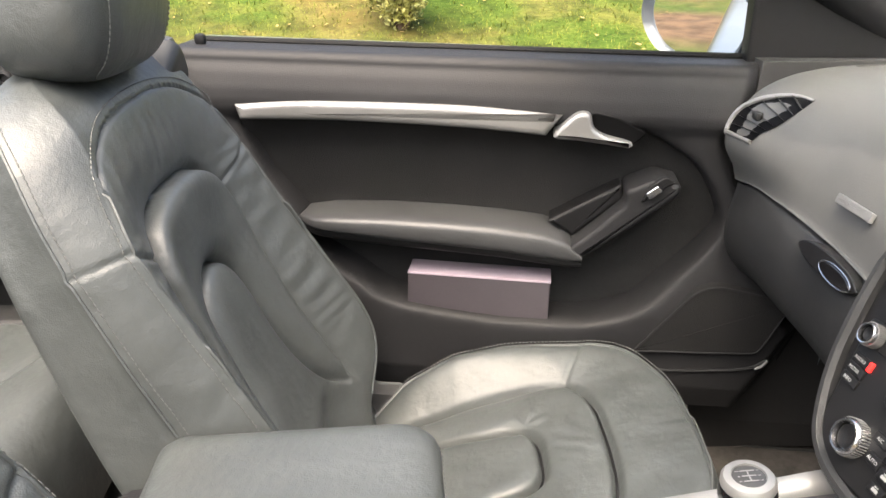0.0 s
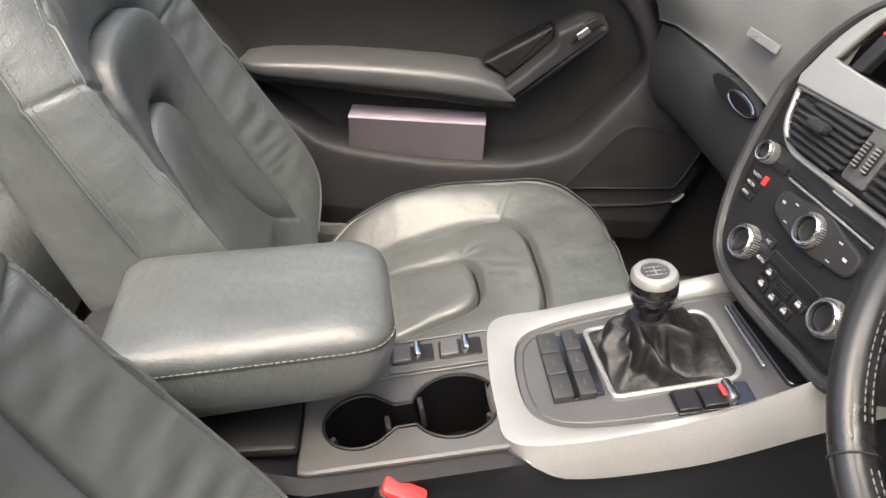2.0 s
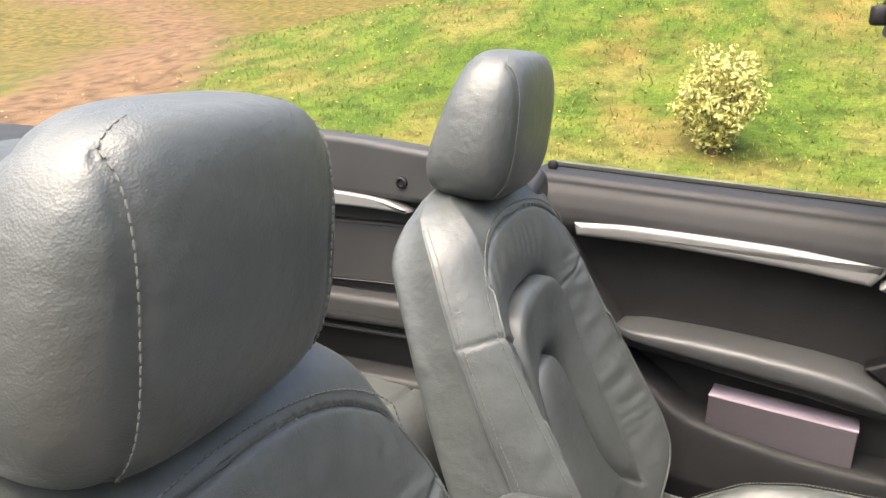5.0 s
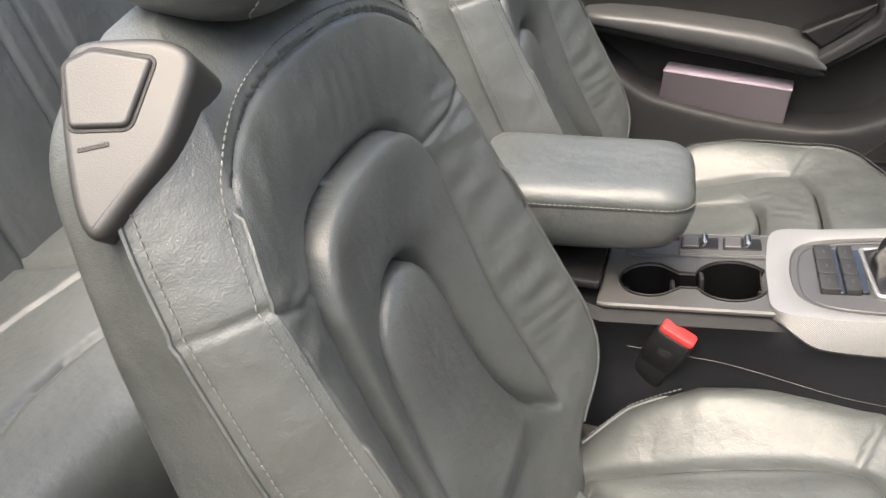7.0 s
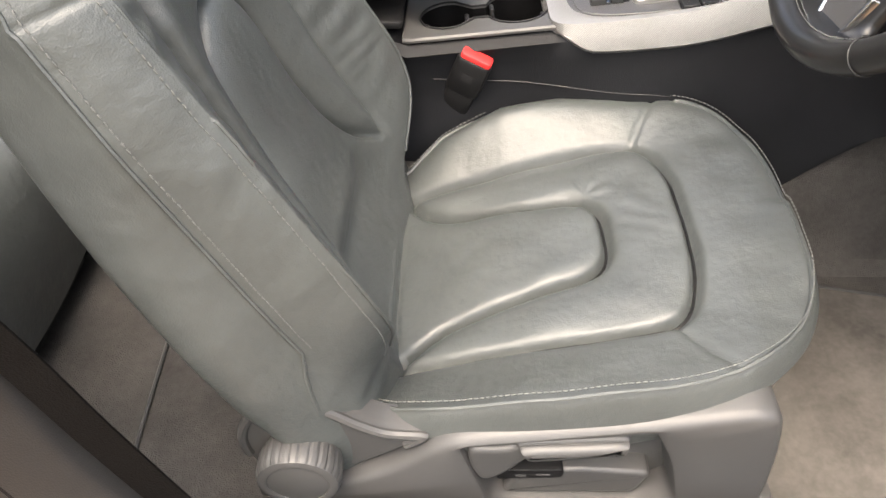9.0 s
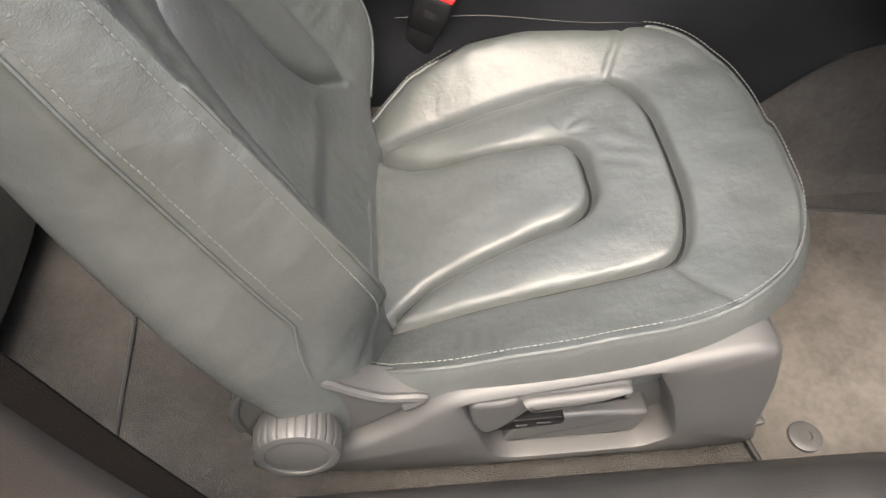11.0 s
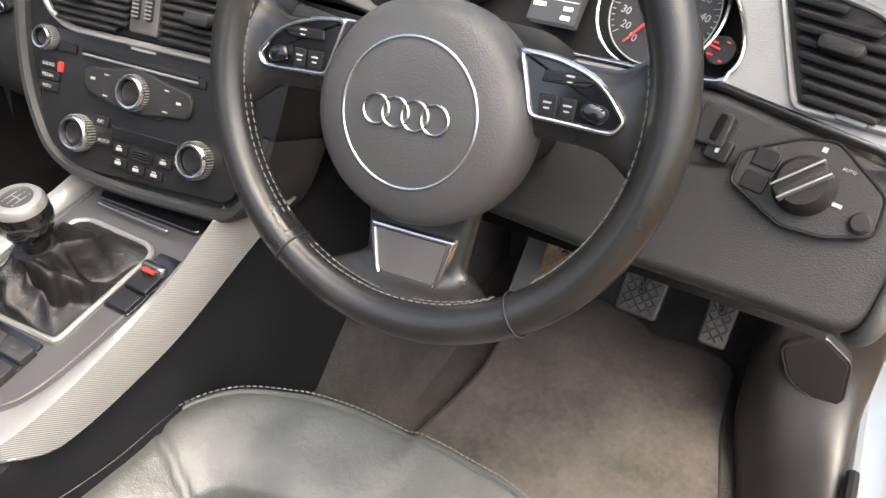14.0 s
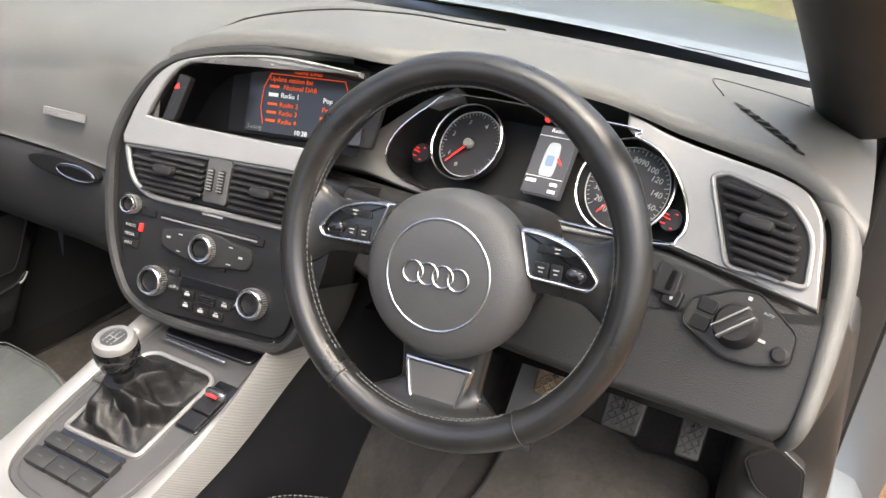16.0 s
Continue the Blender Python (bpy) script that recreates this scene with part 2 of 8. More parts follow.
PAINT = material("silver_paint", (0.20, 0.222, 0.245), 0.35, metal=0.6, coat=0.6, vary=0.04, vary_size=5)
# one card, two tones: darker for the shaded front, paler for the lit top
BOX_SHADED = material("mauve_card_shaded", (0.048, 0.041, 0.047), 0.6, grain=0.1, grain_size=300, vary=0.08, vary_size=12)
BOX_LIT = material("lilac_card_lit", (0.42, 0.35, 0.41), 0.6, grain=0.1, grain_size=300, vary=0.06, vary_size=12)
LEVER = material("lever_plastic", (0.025, 0.0254, 0.025), 0.45, grain=0.06, grain_size=900, vary=0.1, vary_size=12)
QUARTER = material("quarter_trim", (0.030, 0.0302, 0.0305), 0.5, spec=0.35, grain=0.2, grain_size=700, vary=0.12, vary_size=10)
RUBBER = material("rubber", (0.006, 0.006, 0.006), 0.7, spec=0.25, grain=0.2, grain_size=500, vary=0.2, vary_size=20)


# ---------------------------------------------------------------- seats
UP, FWD = V((-0.43, 0, 0.903)), V((0.903, 0, 0.43))
BACK0 = V((-0.10, 0, 0.40))
U_OUT = curve([(-0.13, 0.157), (0.04, 0.161), (0.19, 0.164), (0.235, 0.145), (0.254, 0.08), (0.257, 0.0), (0.254, -0.08), (0.235, -0.145), (0.19, -0.164), (0.04, -0.161), (-0.13, -0.157)], 6)
U_IN = curve([(-0.095, 0.153), (-0.06, 0.118), (-0.02, 0.098), (0.07, 0.08), (0.13, 0.07), (0.158, 0.045), (0.163, 0.0), (0.158, -0.045), (0.13, -0.07), (0.07, -0.08), (-0.02, -0.098), (-0.06, -0.118), (-0.095, -0.153)], 6)
SEAMS = [[(0.215, s * 0.158), (0.235, s * 0.2), (0.262, s * 0.25), (0.27, s * 0.272)] for s in (1, -1)]


def cushion_top(x, w):
    """Height of the seat cushion at x ahead and w across."""
    t = x + 0.113
    a = np.abs(w)
    z = 0.345 + 0.40 * t - 0.20 * t * t
    inner = np.interp(x, [-0.13, -0.11, -0.045, 0.04, 0.125, 0.21, 0.285], [0.004, 0.022, 0.053, 0.068, 0.058, 0.036, 0.018])
    outer = np.interp(x, [-0.13, -0.066, 0.017, 0.125, 0.23, 0.3], [0.066, 0.068, 0.060, 0.046, 0.030, 0.018])
    rise = np.clip((a - 0.152) / 0.115, 0, 1.1)
    z = z + np.where(w > 0, inner * step(0.14, 0.24, a), outer * (0.75 * rise + 0.25 * rise * rise)) + 0.012 * step(0.22, 0.3, x)
    z = z - 0.012 * step(0.10, -0.1, x) * (1 - step(0.10, 0.16, a))
    d1, d2 = near(x, w, U_OUT), near(x, w, U_IN)
    in1, in2 = inside(x, w, U_OUT), inside(x, w, U_IN)
    z = z + np.where(in1 & ~in2, 0.010 * (1 - np.exp(-np.minimum(d1, d2) / 0.014)), 0) + np.where(in2, 0.011 * (1 - np.exp(-d2 / 0.013)), 0)
    z = z - 0.014 * np.exp(-(d1 / 0.0055) ** 2) - 0.014 * np.exp(-(d2 / 0.0055) ** 2)
    for q in SEAMS:
        z = z - 0.005 * np.exp(-(near(x, w, q) / 0.004) ** 2)
    z = z - 0.012 * np.exp(-((x + 0.128) / 0.012) ** 2) * (a < 0.16)
    # pulled folds at the corner of the pad
    r = np.hypot(x - 0.145, w - 0.075)
    ang = np.arctan2(w - 0.075, x - 0.145)
    z = z + 0.0011 * np.sin(ang * 6 + 0.6) * np.exp(-((r - 0.022) / 0.016) ** 2)
    z = z + 0.0010 * np.sin(x * 60 + w * 25) * np.sin(w * 45 + 1) + 0.0006 * np.sin(x * 31 - w * 80)
    # creases pressed into the pads and along the worn outer edge
    z = z + 0.0008 * np.sin(150 * (x + 0.5 * w) + 5 * np.sin(w * 33)) * np.exp(-((x - 0.20) / 0.035) ** 2 - ((w - 0.03) / 0.06) ** 2)
    z = z + 0.0009 * np.sin(170 * (x - 0.25 * w) + 4 * np.sin(x * 60)) * np.exp(-((w + 0.232) / 0.022) ** 2) * step(0.12, -0.02, x)
    z = z + 0.0007 * np.sin(95 * (0.35 * x - w) + 3 * np.sin(x * 40)) * np.exp(-((x + 0.05) / 0.06) ** 2 - (w / 0.09) ** 2)
    return z


def cushion_point(rho, th):
    n = 3.1
    c, s = np.cos(th), np.sin(th)
    ax = np.where(c > 0, 0.300, 0.29)
    k = (np.abs(c / ax) ** n + np.abs(s / 0.278) ** n) ** (-1 / n)
    x, w = 0.085 + rho * k * c, rho * k * s
    w = w * np.where(w > 0, np.interp(x, [-0.21, -0.133, -0.11, -0.045, 0.04], [0.66, 0.72, 0.83, 0.94, 1.0]), 1 - 0.08 * step(-0.05, -0.2, x))
    top = cushion_top(x, w)
    low = 0.385 + 0.24 * (x + 0.02)
    drop = np.where(w > 0, 0.30, 0.10)
    f = np.where(rho < 0.955, 1 - drop * (rho / 0.955) ** 18, (1 - drop) * (1 - (np.maximum(rho - 0.955, 0) / 0.045) ** 1.6))
    return x, w, low + (top - low) * f


def stitches(name, path, parent, out=0.0006, pitch=0.0065, length=0.0046, r=0.0010, mat=None):
    """A row of stitches along a line, joined into one piece of work."""
    p = [V(q) for q in path]
    d = [0.0]
    for a, b in zip(p[:-1], p[1:]):
        d.append(d[-1] + (b - a).length)
    xs = np.arange(0, d[-1] - length, pitch)
    arr = np.array([tuple(q) for q in p])
    geo = []
    for s in xs:
        a = V([np.interp(s, d, arr[:, i]) for i in range(3)])
        b = V([np.interp(s + length, d, arr[:, i]) for i in range(3)])
        geo.append(tube([a, a.lerp(b, 0.5), b], [r * 0.6, r, r * 0.6], k=5))
    ob = mesh(name, *join(*geo), mat or THREAD, parent, angle=80)
    ob["kind"] = "stuff"
    return ob


STITCH1 = curve([(-0.20, 0.02), (-0.226, 0.07), (-0.239, 0.13), (-0.235, 0.20), (-0.228, 0.28), (-0.222, 0.36), (-0.220, 0.43), (-0.218, 0.49), (-0.208, 0.527), (-0.188, 0.566), (-0.155, 0.592), (-0.115, 0.609), (-0.06, 0.619), (0.0, 0.622), (0.06, 0.619), (0.115, 0.609),
                 (0.155, 0.592), (0.188, 0.566), (0.208, 0.527), (0.218, 0.49), (0.220, 0.43), (0.222, 0.36), (0.228, 0.28), (0.235, 0.20), (0.239, 0.13), (0.226, 0.07), (0.20, 0.02)], 4)
ARCH2 = curve([(-0.166, 0.06), (-0.156, 0.11), (-0.145, 0.25), (-0.140, 0.39), (-0.136, 0.44), (-0.112, 0.487), (-0.066, 0.509), (0.0, 0.515), (0.066, 0.509), (0.112, 0.487), (0.136, 0.44), (0.140, 0.39), (0.145, 0.25), (0.156, 0.11), (0.166, 0.06)], 6)
ARCH3 = curve([(-0.150, 0.085), (-0.118, 0.13), (-0.094, 0.195), (-0.083, 0.26), (-0.078, 0.315), (-0.064, 0.362), (-0.036, 0.390), (0.0, 0.398), (0.036, 0.390), (0.064, 0.362), (0.078, 0.315), (0.083, 0.26), (0.094, 0.195), (0.118, 0.13), (0.150, 0.085)], 6)
# along the backrest: half width at the side seam, at the rear, and the depth and half width of the bolster's ridge
BACK_W = np.array([(-0.07, 0.232), (0.0, 0.246), (0.06, 0.257), (0.2, 0.264), (0.4, 0.263), (0.5, 0.255), (0.56, 0.243), (0.61, 0.226), (0.645, 0.204), (0.67, 0.176), (0.688, 0.135), (0.697, 0.085), (0.70, 0.03)])
REAR_W = np.array([(-0.07, 0.262), (0.0, 0.284), (0.12, 0.298), (0.2, 0.296), (0.3, 0.284), (0.4, 0.266), (0.5, 0.246), (0.56, 0.228), (0.61, 0.21), (0.645, 0.19), (0.67, 0.165), (0.688, 0.125), (0.697, 0.08), (0.70, 0.028)])
RIDGE = np.array([(-0.07, -0.015, 0.15), (0.0, -0.002, 0.165), (0.04, 0.020, 0.185), (0.07, 0.042, 0.205), (0.1, 0.055, 0.222), (0.14, 0.060, 0.232), (0.2, 0.060, 0.233), (0.3, 0.052, 0.227), (0.4, 0.042, 0.221), (0.5, 0.036, 0.216), (0.57, 0.034, 0.186), (0.62, 0.033, 0.17), (0.65, 0.020, 0.155), (0.68, -0.004, 0.12), (0.70, -0.030, 0.02)])
HEART = np.array([(-0.07, -0.02), (0.05, -0.03), (0.12, -0.034), (0.25, -0.036), (0.36, -0.028), (0.44, -0.016), (0.50, 0.002), (0.56, 0.022), (0.62, 0.033), (0.65, 0.020), (0.68, -0.004), (0.70, -0.030)])


def softened(table, col, sigma=0.012):
    """A table as a smooth run of values."""
    g = np.arange(-0.16, 0.80, 0.002)
    v = np.interp(g, table[:, 0], table[:, col])
    v = np.where(g < table[0, 0], table[0, col] + (g - table[0, 0]) * (table[1, col] - table[0, col]) / (table[1, 0] - table[0, 0]), v)
    k = np.exp(-0.5 * (np.arange(-40, 41) * 0.002 / sigma) ** 2)
    near_top = step(0.63, 0.67, g)
    return g, np.convolve(np.pad(v, 40, "edge"), k / k.sum(), "valid") * (1 - near_top) + v * near_top


RIDGE_D, RIDGE_W, HEART_D, SEAM_W, SHELL_W = softened(RIDGE, 1), softened(RIDGE, 2), softened(HEART, 1), softened(BACK_W, 1), softened(REAR_W, 1)


def back_front(w, h):
    """Depth of the backrest's front skin inside its ridges."""
    a = np.abs(w)
    ridge, wr, heart = np.interp(h, *RIDGE_D), np.interp(h, *RIDGE_W), np.interp(h, *HEART_D)
    k = np.clip((a - 0.075) / np.maximum(wr - 0.075, 0.02), 0, 1)
    d = heart + (ridge - heart) * (0.6 * k * k * (3 - 2 * k) + 0.4 * k * k)
    d1, d2, d3 = near(w, h, STITCH1), near(w, h, ARCH2), near(w, h, ARCH3)
    in1, in2, in3 = inside(w, h, STITCH1), inside(w, h, ARCH2), inside(w, h, ARCH3)
    fade = step(0.06, 0.13, h)
    rel = np.where(in1 & ~in2, 0.004 * (1 - np.exp(-np.minimum(d1, d2) / 0.02)), 0) + np.where(in2 & ~in3, 0.021 * (1 - np.exp(-np.minimum(d2, d3) / 0.011)) + 0.006 * (1 - np.exp(-d3 / 0.03)), 0)
    rel = rel + np.where(in3, 0.024 * (1 - np.exp(-d3 / 0.012)), 0)
    rel = rel * fade - 0.005 * np.exp(-(d1 / 0.0035) ** 2) * in1 - 0.010 * np.exp(-(d2 / 0.006) ** 2) * fade - 0.009 * np.exp(-(d3 / 0.005) ** 2) * fade
    for sg in (1, -1):
        seam = [(sg * 0.220, 0.492), (sg * 0.19, 0.476), (sg * 0.138, 0.462)]
        rel = rel - 0.004 * np.exp(-(near(w, h, seam) / 0.0035) ** 2)
    # folds across the inner face of the bolsters, and pulls beside the pads
    belt = np.exp(-((a - 0.5 * (wr + 0.145)) / 0.032) ** 2) * step(0.08, 0.16, h) * (1 - step(0.47, 0.55, h))
    rel = rel + belt * (0.0011 * np.sin(h * 260 + 40 * a + 3 * np.sin(h * 37) + 2 * np.sin(w * 20)) * (0.5 + 0.5 * np.sin(h * 29 + 1)) + 0.0010 * np.sin(h * 130 - 60 * a))
    crown = np.exp(-((h - 0.565) / 0.03) ** 2) * (a < 0.19)
    return d + rel + crown * 0.0006 * np.sin(w * 190 + 3 * np.sin(w * 31) + h * 25)


def back_point(h, u):
    """A point of the backrest's skin: height along it, place round it (0 to 1 over the front from one side to the other, 1 to 2 round the rear)."""
    W, Wr = np.interp(h, *SEAM_W), np.interp(h, *SHELL_W)
    ridge, wr = np.interp(h, *RIDGE_D), np.interp(h, *RIDGE_W)
    wr = np.minimum(wr, W * 0.93)
    top = step(0.60, 0.70, h)
    seam_d = -0.018 - 0.016 * top
    back_d = -0.112 + 0.05 * top ** 2 + 0.012 * step(0.3, 0.6, h)
    v = np.where(u <= 1, 1 - 2 * u, 0.0)
    a, sg = np.abs(v), np.where(v < 0, -1.0, 1.0)
    t = np.clip((a - 0.8) / 0.2, 0, 1)
    w1 = np.where(a < 0.8, wr * a / 0.8, wr + (W - wr) * (0.75 * t + 0.25 * np.sin(t * math.pi / 2)))
    face = ridge + (seam_d - ridge) * t + 0.005 * np.sin(t * math.pi) * (1 - top) * step(0.0, 0.12, h)
    cross = np.exp(-((h - 0.494 - 0.010 * t) / 0.0035) ** 2) * 0.0035
    ripple = 0.0011 * np.sin(h * 105 + 2.5 * np.sin(h * 23) + 1.5 * t) * np.sin(t * math.pi) ** 0.7 * step(0.49, 0.42, h) * (0.6 + 0.4 * np.sin(h * 41))
    face = face - cross + ripple
    d = np.where(a < 0.8, back_front(w1, h), face)
    q = np.clip((u - 1) * 2, 0, 2)
    e = np.where(q <= 1, q, 2 - q)
    flank = np.clip(e / 0.5, 0, 1)
    rw = np.where(e < 0.5, W + (Wr - W) * np.sin(flank * math.pi / 2), Wr * np.cos(np.clip((e - 0.5) / 0.5, 0, 1) * math.pi / 2) ** 0.35)
    rd = np.where(e < 0.5, seam_d + (back_d * 0.72 - seam_d) * flank, back_d * (0.72 + 0.28 * np.sin(np.clip((e - 0.5) / 0.5, 0, 1) * math.pi / 2) ** 0.6))
    groove = np.exp(-(flank / 0.05) ** 2) * 0.004 * (h < 0.68)
    rw = rw - groove
    return np.where(u <= 1, sg * w1, np.where(q <= 1, -rw, rw)), np.where(u <= 1, d, rd)


def front_seat(x, y, z, outer, label):
    seat = thing("front_seat", label, "car seat", (x, y, z), group="front seats")
    nt = 320
    rho = np.concatenate([np.linspace(0.01, 0.9, 120), 0.9 + 0.1 * np.sin(np.linspace(0.03, 1, 24) * math.pi / 2)])
    th = np.linspace(0, 2 * math.pi, nt, endpoint=False)
    R, T = np.meshgrid(rho, th, indexing="ij")
    X, W, Z = cushion_point(np.minimum(R, 0.99999), T)
    rings = [list(zip(X[i], W[i], Z[i])) for i in range(len(rho))]
    low = [(a * 0.98, b * 0.96, c - 0.05) for a, b, c in rings[-1]]
    cush = mesh("cushion", *loft(rings + [low]), LEATHER, seat, angle=75)
    # dark tubes laid in the seam grooves to draw their shadow line
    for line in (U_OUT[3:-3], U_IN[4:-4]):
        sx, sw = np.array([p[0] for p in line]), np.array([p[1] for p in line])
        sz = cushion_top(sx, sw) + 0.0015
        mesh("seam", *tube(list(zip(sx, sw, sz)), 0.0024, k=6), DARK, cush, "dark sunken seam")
    pip = [cushion_point(np.array([0.955]), np.array([t])) for t in np.linspace(-2.35, 2.35, 120)]
    pip = [(float(a[0]), float(b[0]) * 1.004, float(c[0]) + 0.001) for a, b, c in pip]
    mesh("piping", *tube(pip, 0.0028, k=6), LEATHER, cush)
    stitches("stitching", [(a, b * 0.985, c + 0.0095) for a, b, c in pip], cush)
    # backrest
    hs = np.concatenate([np.linspace(-0.07, 0.64, 240), np.linspace(0.642, 0.70, 34)])
    ph = np.concatenate([np.linspace(0, 1, 250, endpoint=False), np.linspace(1, 2, 64, endpoint=False)])
    H, P = np.meshgrid(hs, ph, indexing="ij")
    Wd, Dd = back_point(H, P)

    def at(w, h, d):
        return BACK0 + UP * h + FWD * d + V((0, w, 0))
    rings = [[at(Wd[i, j], hs[i], Dd[i, j]) for j in range(len(ph))] for i in range(len(hs))]
    back = mesh("backrest", *loft(rings), LEATHER, seat, angle=75)

    def spot(h, u, lift=0.001, side=0.0):
        a, b = back_point(np.array([h]), np.array([u]))
        return at(float(a[0]) * (1 + side), h, float(b[0]) + lift)
    ridge_h = [h for h in np.linspace(0.03, 0.55, 60)]
    crown = [at(q[0], q[1], float(back_front(np.array([q[0]]), np.array([q[1]]))[0]) + 0.001) for q in STITCH1 if q[1] > 0.555]
    arch = [spot(h, 0.898) for h in ridge_h] + crown + [spot(h, 0.102) for h in ridge_h[::-1]]
    mesh("seam", *tube(arch, 0.0021, k=6), LEATHER, back)
    out_crown = [at(q[0] * 1.055, q[1] + 0.010 * (q[1] - 0.5) / 0.12, float(back_front(np.array([q[0] * 1.05]), np.array([q[1] + 0.009]))[0]) + 0.001) for q in STITCH1 if q[1] > 0.565]
    stitches("stitching", [spot(h, 0.916, 0.0012) for h in ridge_h] + out_crown + [spot(h, 0.084, 0.0012) for h in ridge_h[::-1]], back)
    for u0, u1 in ((0.0015, 0.012), (0.9985, 0.988)):
        hh = np.linspace(0.14, 0.655, 70)
        tail = [at((1 if u0 < 0.5 else -1) * w_, h_, d_) for w_, h_, d_ in ((0.2745, 0.06, -0.042), (0.2725, 0.09, -0.034), (0.269, 0.115, -0.026))]
        mesh("seam", *tube(tail + [spot(h, u0, 0.0006, 0.002) for h in hh], 0.0021, k=6), LEATHER, back)
        stitches("stitching", [spot(h, u1, 0.0012) for h in hh], back)
    # headrest
    hc = BACK0 + UP * 0.752 + FWD * 0.062
    hu, hf = V((0.10, 0, 0.995)), V((0.995, 0, -0.10))
    rings = []
    for i in range(41):
        a = math.pi * (i / 40 - 0.5)
        zz = math.copysign(abs(math.sin(a)) ** 0.72, math.sin(a))
        k = max(0.02, abs(math.cos(a)) ** 0.44)
        ring = []
        for j in range(64):
            b = 2 * math.pi * j / 64
            cx, sx = math.cos(b), math.sin(b)
            w = 0.134 * (1 - 0.12 * zz) * k * math.copysign(abs(cx) ** 0.58, cx)
            d = (0.062 if sx > 0 else 0.066) * (1 - 0.20 * zz) * k * math.copysign(abs(sx) ** 0.7, sx)
            g = 0.005 * math.exp(-((abs(w) - 0.094) / 0.005) ** 2) * k
            d -= math.copysign(g, sx) * (abs(sx) > 0.3)
            ring.append(hc + hu * (0.104 * zz) + hf * (d + 0.012 * zz) + V((0, w, 0)))
        rings.append(ring)
    head = mesh("headrest", *loft(rings), LEATHER, seat, angle=75)
    for sg in (1, -1):
        ln = []
        for i in range(3, 38):
            a = math.pi * (i / 40 - 0.5)
            zz = math.copysign(abs(math.sin(a)) ** 0.72, math.sin(a))
            k = max(0.02, abs(math.cos(a)) ** 0.44)
            wq = 0.093 * min(1, k * 1.25)
            c0 = min(0.999, wq / (0.134 * (1 - 0.12 * zz) * k)) ** (1 / 0.58)
            d = 0.062 * (1 - 0.20 * zz) * k * (math.sqrt(1 - c0 * c0)) ** 0.7
            ln.append(hc + hu * (0.104 * zz) + hf * (d + 0.012 * zz + 0.0005) + V((0, sg * wq, 0)))
        stitches("stitching", ln, head)
    for sg in (1, -1):
        b0 = BACK0 + UP * 0.677 + FWD * -0.012 + V((0, sg * 0.07, 0))
        mesh("headrest_post", *tube([b0, b0 + UP * 0.06], 0.0065, k=12), CHROME, seat, "thin chrome headrest post")
        g = lathe([(0.012, 0), (0.022, 0.012), (0.02, 0.021), (0.012, 0.024)], 20)
        mesh("post_collar", *moved(g, Matrix.Translation(b0) @ UP.to_track_quat("Z", "Y").to_matrix().to_4x4()), DARK, seat)
    # folding lever on the outer shoulder
    o = outer
    nrm = (V((0, -0.75, 0)) + UP * 0.5 + FWD * 0.4).normalized()
    ax = (FWD - nrm * nrm.dot(FWD)).normalized()
    side_m = Matrix.Diagonal((1, -o, 1, 1)) @ basis(BACK0 + UP * 0.635 + FWD * -0.015 + V((0, -0.213, 0)), ax, nrm.cross(ax))
    sh = curve([(-0.004, 0.062), (0.026, 0.06), (0.055, 0.052), (0.069, 0.036), (0.06, 0.010), (0.043, -0.019), (0.018, -0.042), (-0.006, -0.062), (-0.018, -0.046), (-0.020, 0.0), (-0.017, 0.04)], 4, True)
    mesh("lever_bezel", *prism(sh, -0.05, 0.003, 0.007, 4), LEVER, seat, "grey plastic bezel of the folding lever", m=side_m)
    lv = rounded([(-0.013, 0.008), (0.024, 0.001), (0.046, 0.040), (0.008, 0.055), (-0.011, 0.05)], 0.005, 4)
    mesh("lever_gap", *prism(inset(lv, -0.0025), -0.01, 0.0036, 0.0005, 1), DARK, seat, m=side_m)
    mesh("release_lever", *prism(lv, -0.01, 0.0065, 0.003, 3), LEVER, seat, "pale grey seat folding lever", m=side_m)
    bars([(0.0, -0.006, 0.02, 0.003)], side_m @ Matrix.Translation((0, 0, 0.0032)), DARK, seat)
    # side cover, turning knob and height lever
    sm = Matrix(((1, 0, 0, 0), (0, 0, o, o * 0.262), (0, 1, 0, 0), (0, 0, 0, 1)))
    cov = curve([(-0.185, 0.300), (-0.10, 0.344), (-0.045, 0.392), (0.0, 0.410), (0.1, 0.426), (0.2, 0.444), (0.268, 0.460), (0.294, 0.458), (0.306, 0.438), (0.318, 0.38), (0.324, 0.30), (0.316, 0.256), (0.15, 0.250), (0.0, 0.250), (-0.12, 0.255), (-0.19, 0.27)], 5, True)
    rec = rounded([(-0.021, 0.392), (0.178, 0.428), (0.205, 0.374), (0.226, 0.292), (0.19, 0.272), (0.02, 0.268)], [0.006, 0.008, 0.03, 0.014, 0.01, 0.03], 6)
    n_c, mid_c = 144, (0.09, 0.345)
    so_, si_ = star(cov, mid_c, n_c), star(rec, mid_c, n_c)
    shell = [[(*p, -0.03) for p in so_], [(*p, 0.010) for p in so_], [(*p, 0.018) for p in inset(so_, 0.004)], [(*p, 0.022) for p in inset(so_, 0.010)], [(*p, 0.022) for p in inset(si_, -0.005)], [(*p, 0.0205) for p in inset(si_, -0.0015)], [(*p, 0.016) for p in si_], [(*p, -0.022) for p in inset(si_, 0.004)]]
    cover = mesh("side_cover", *loft(shell, caps="end"), GREY_PLASTIC, seat, "grey moulded plastic side cover with a deep recess", m=sm)
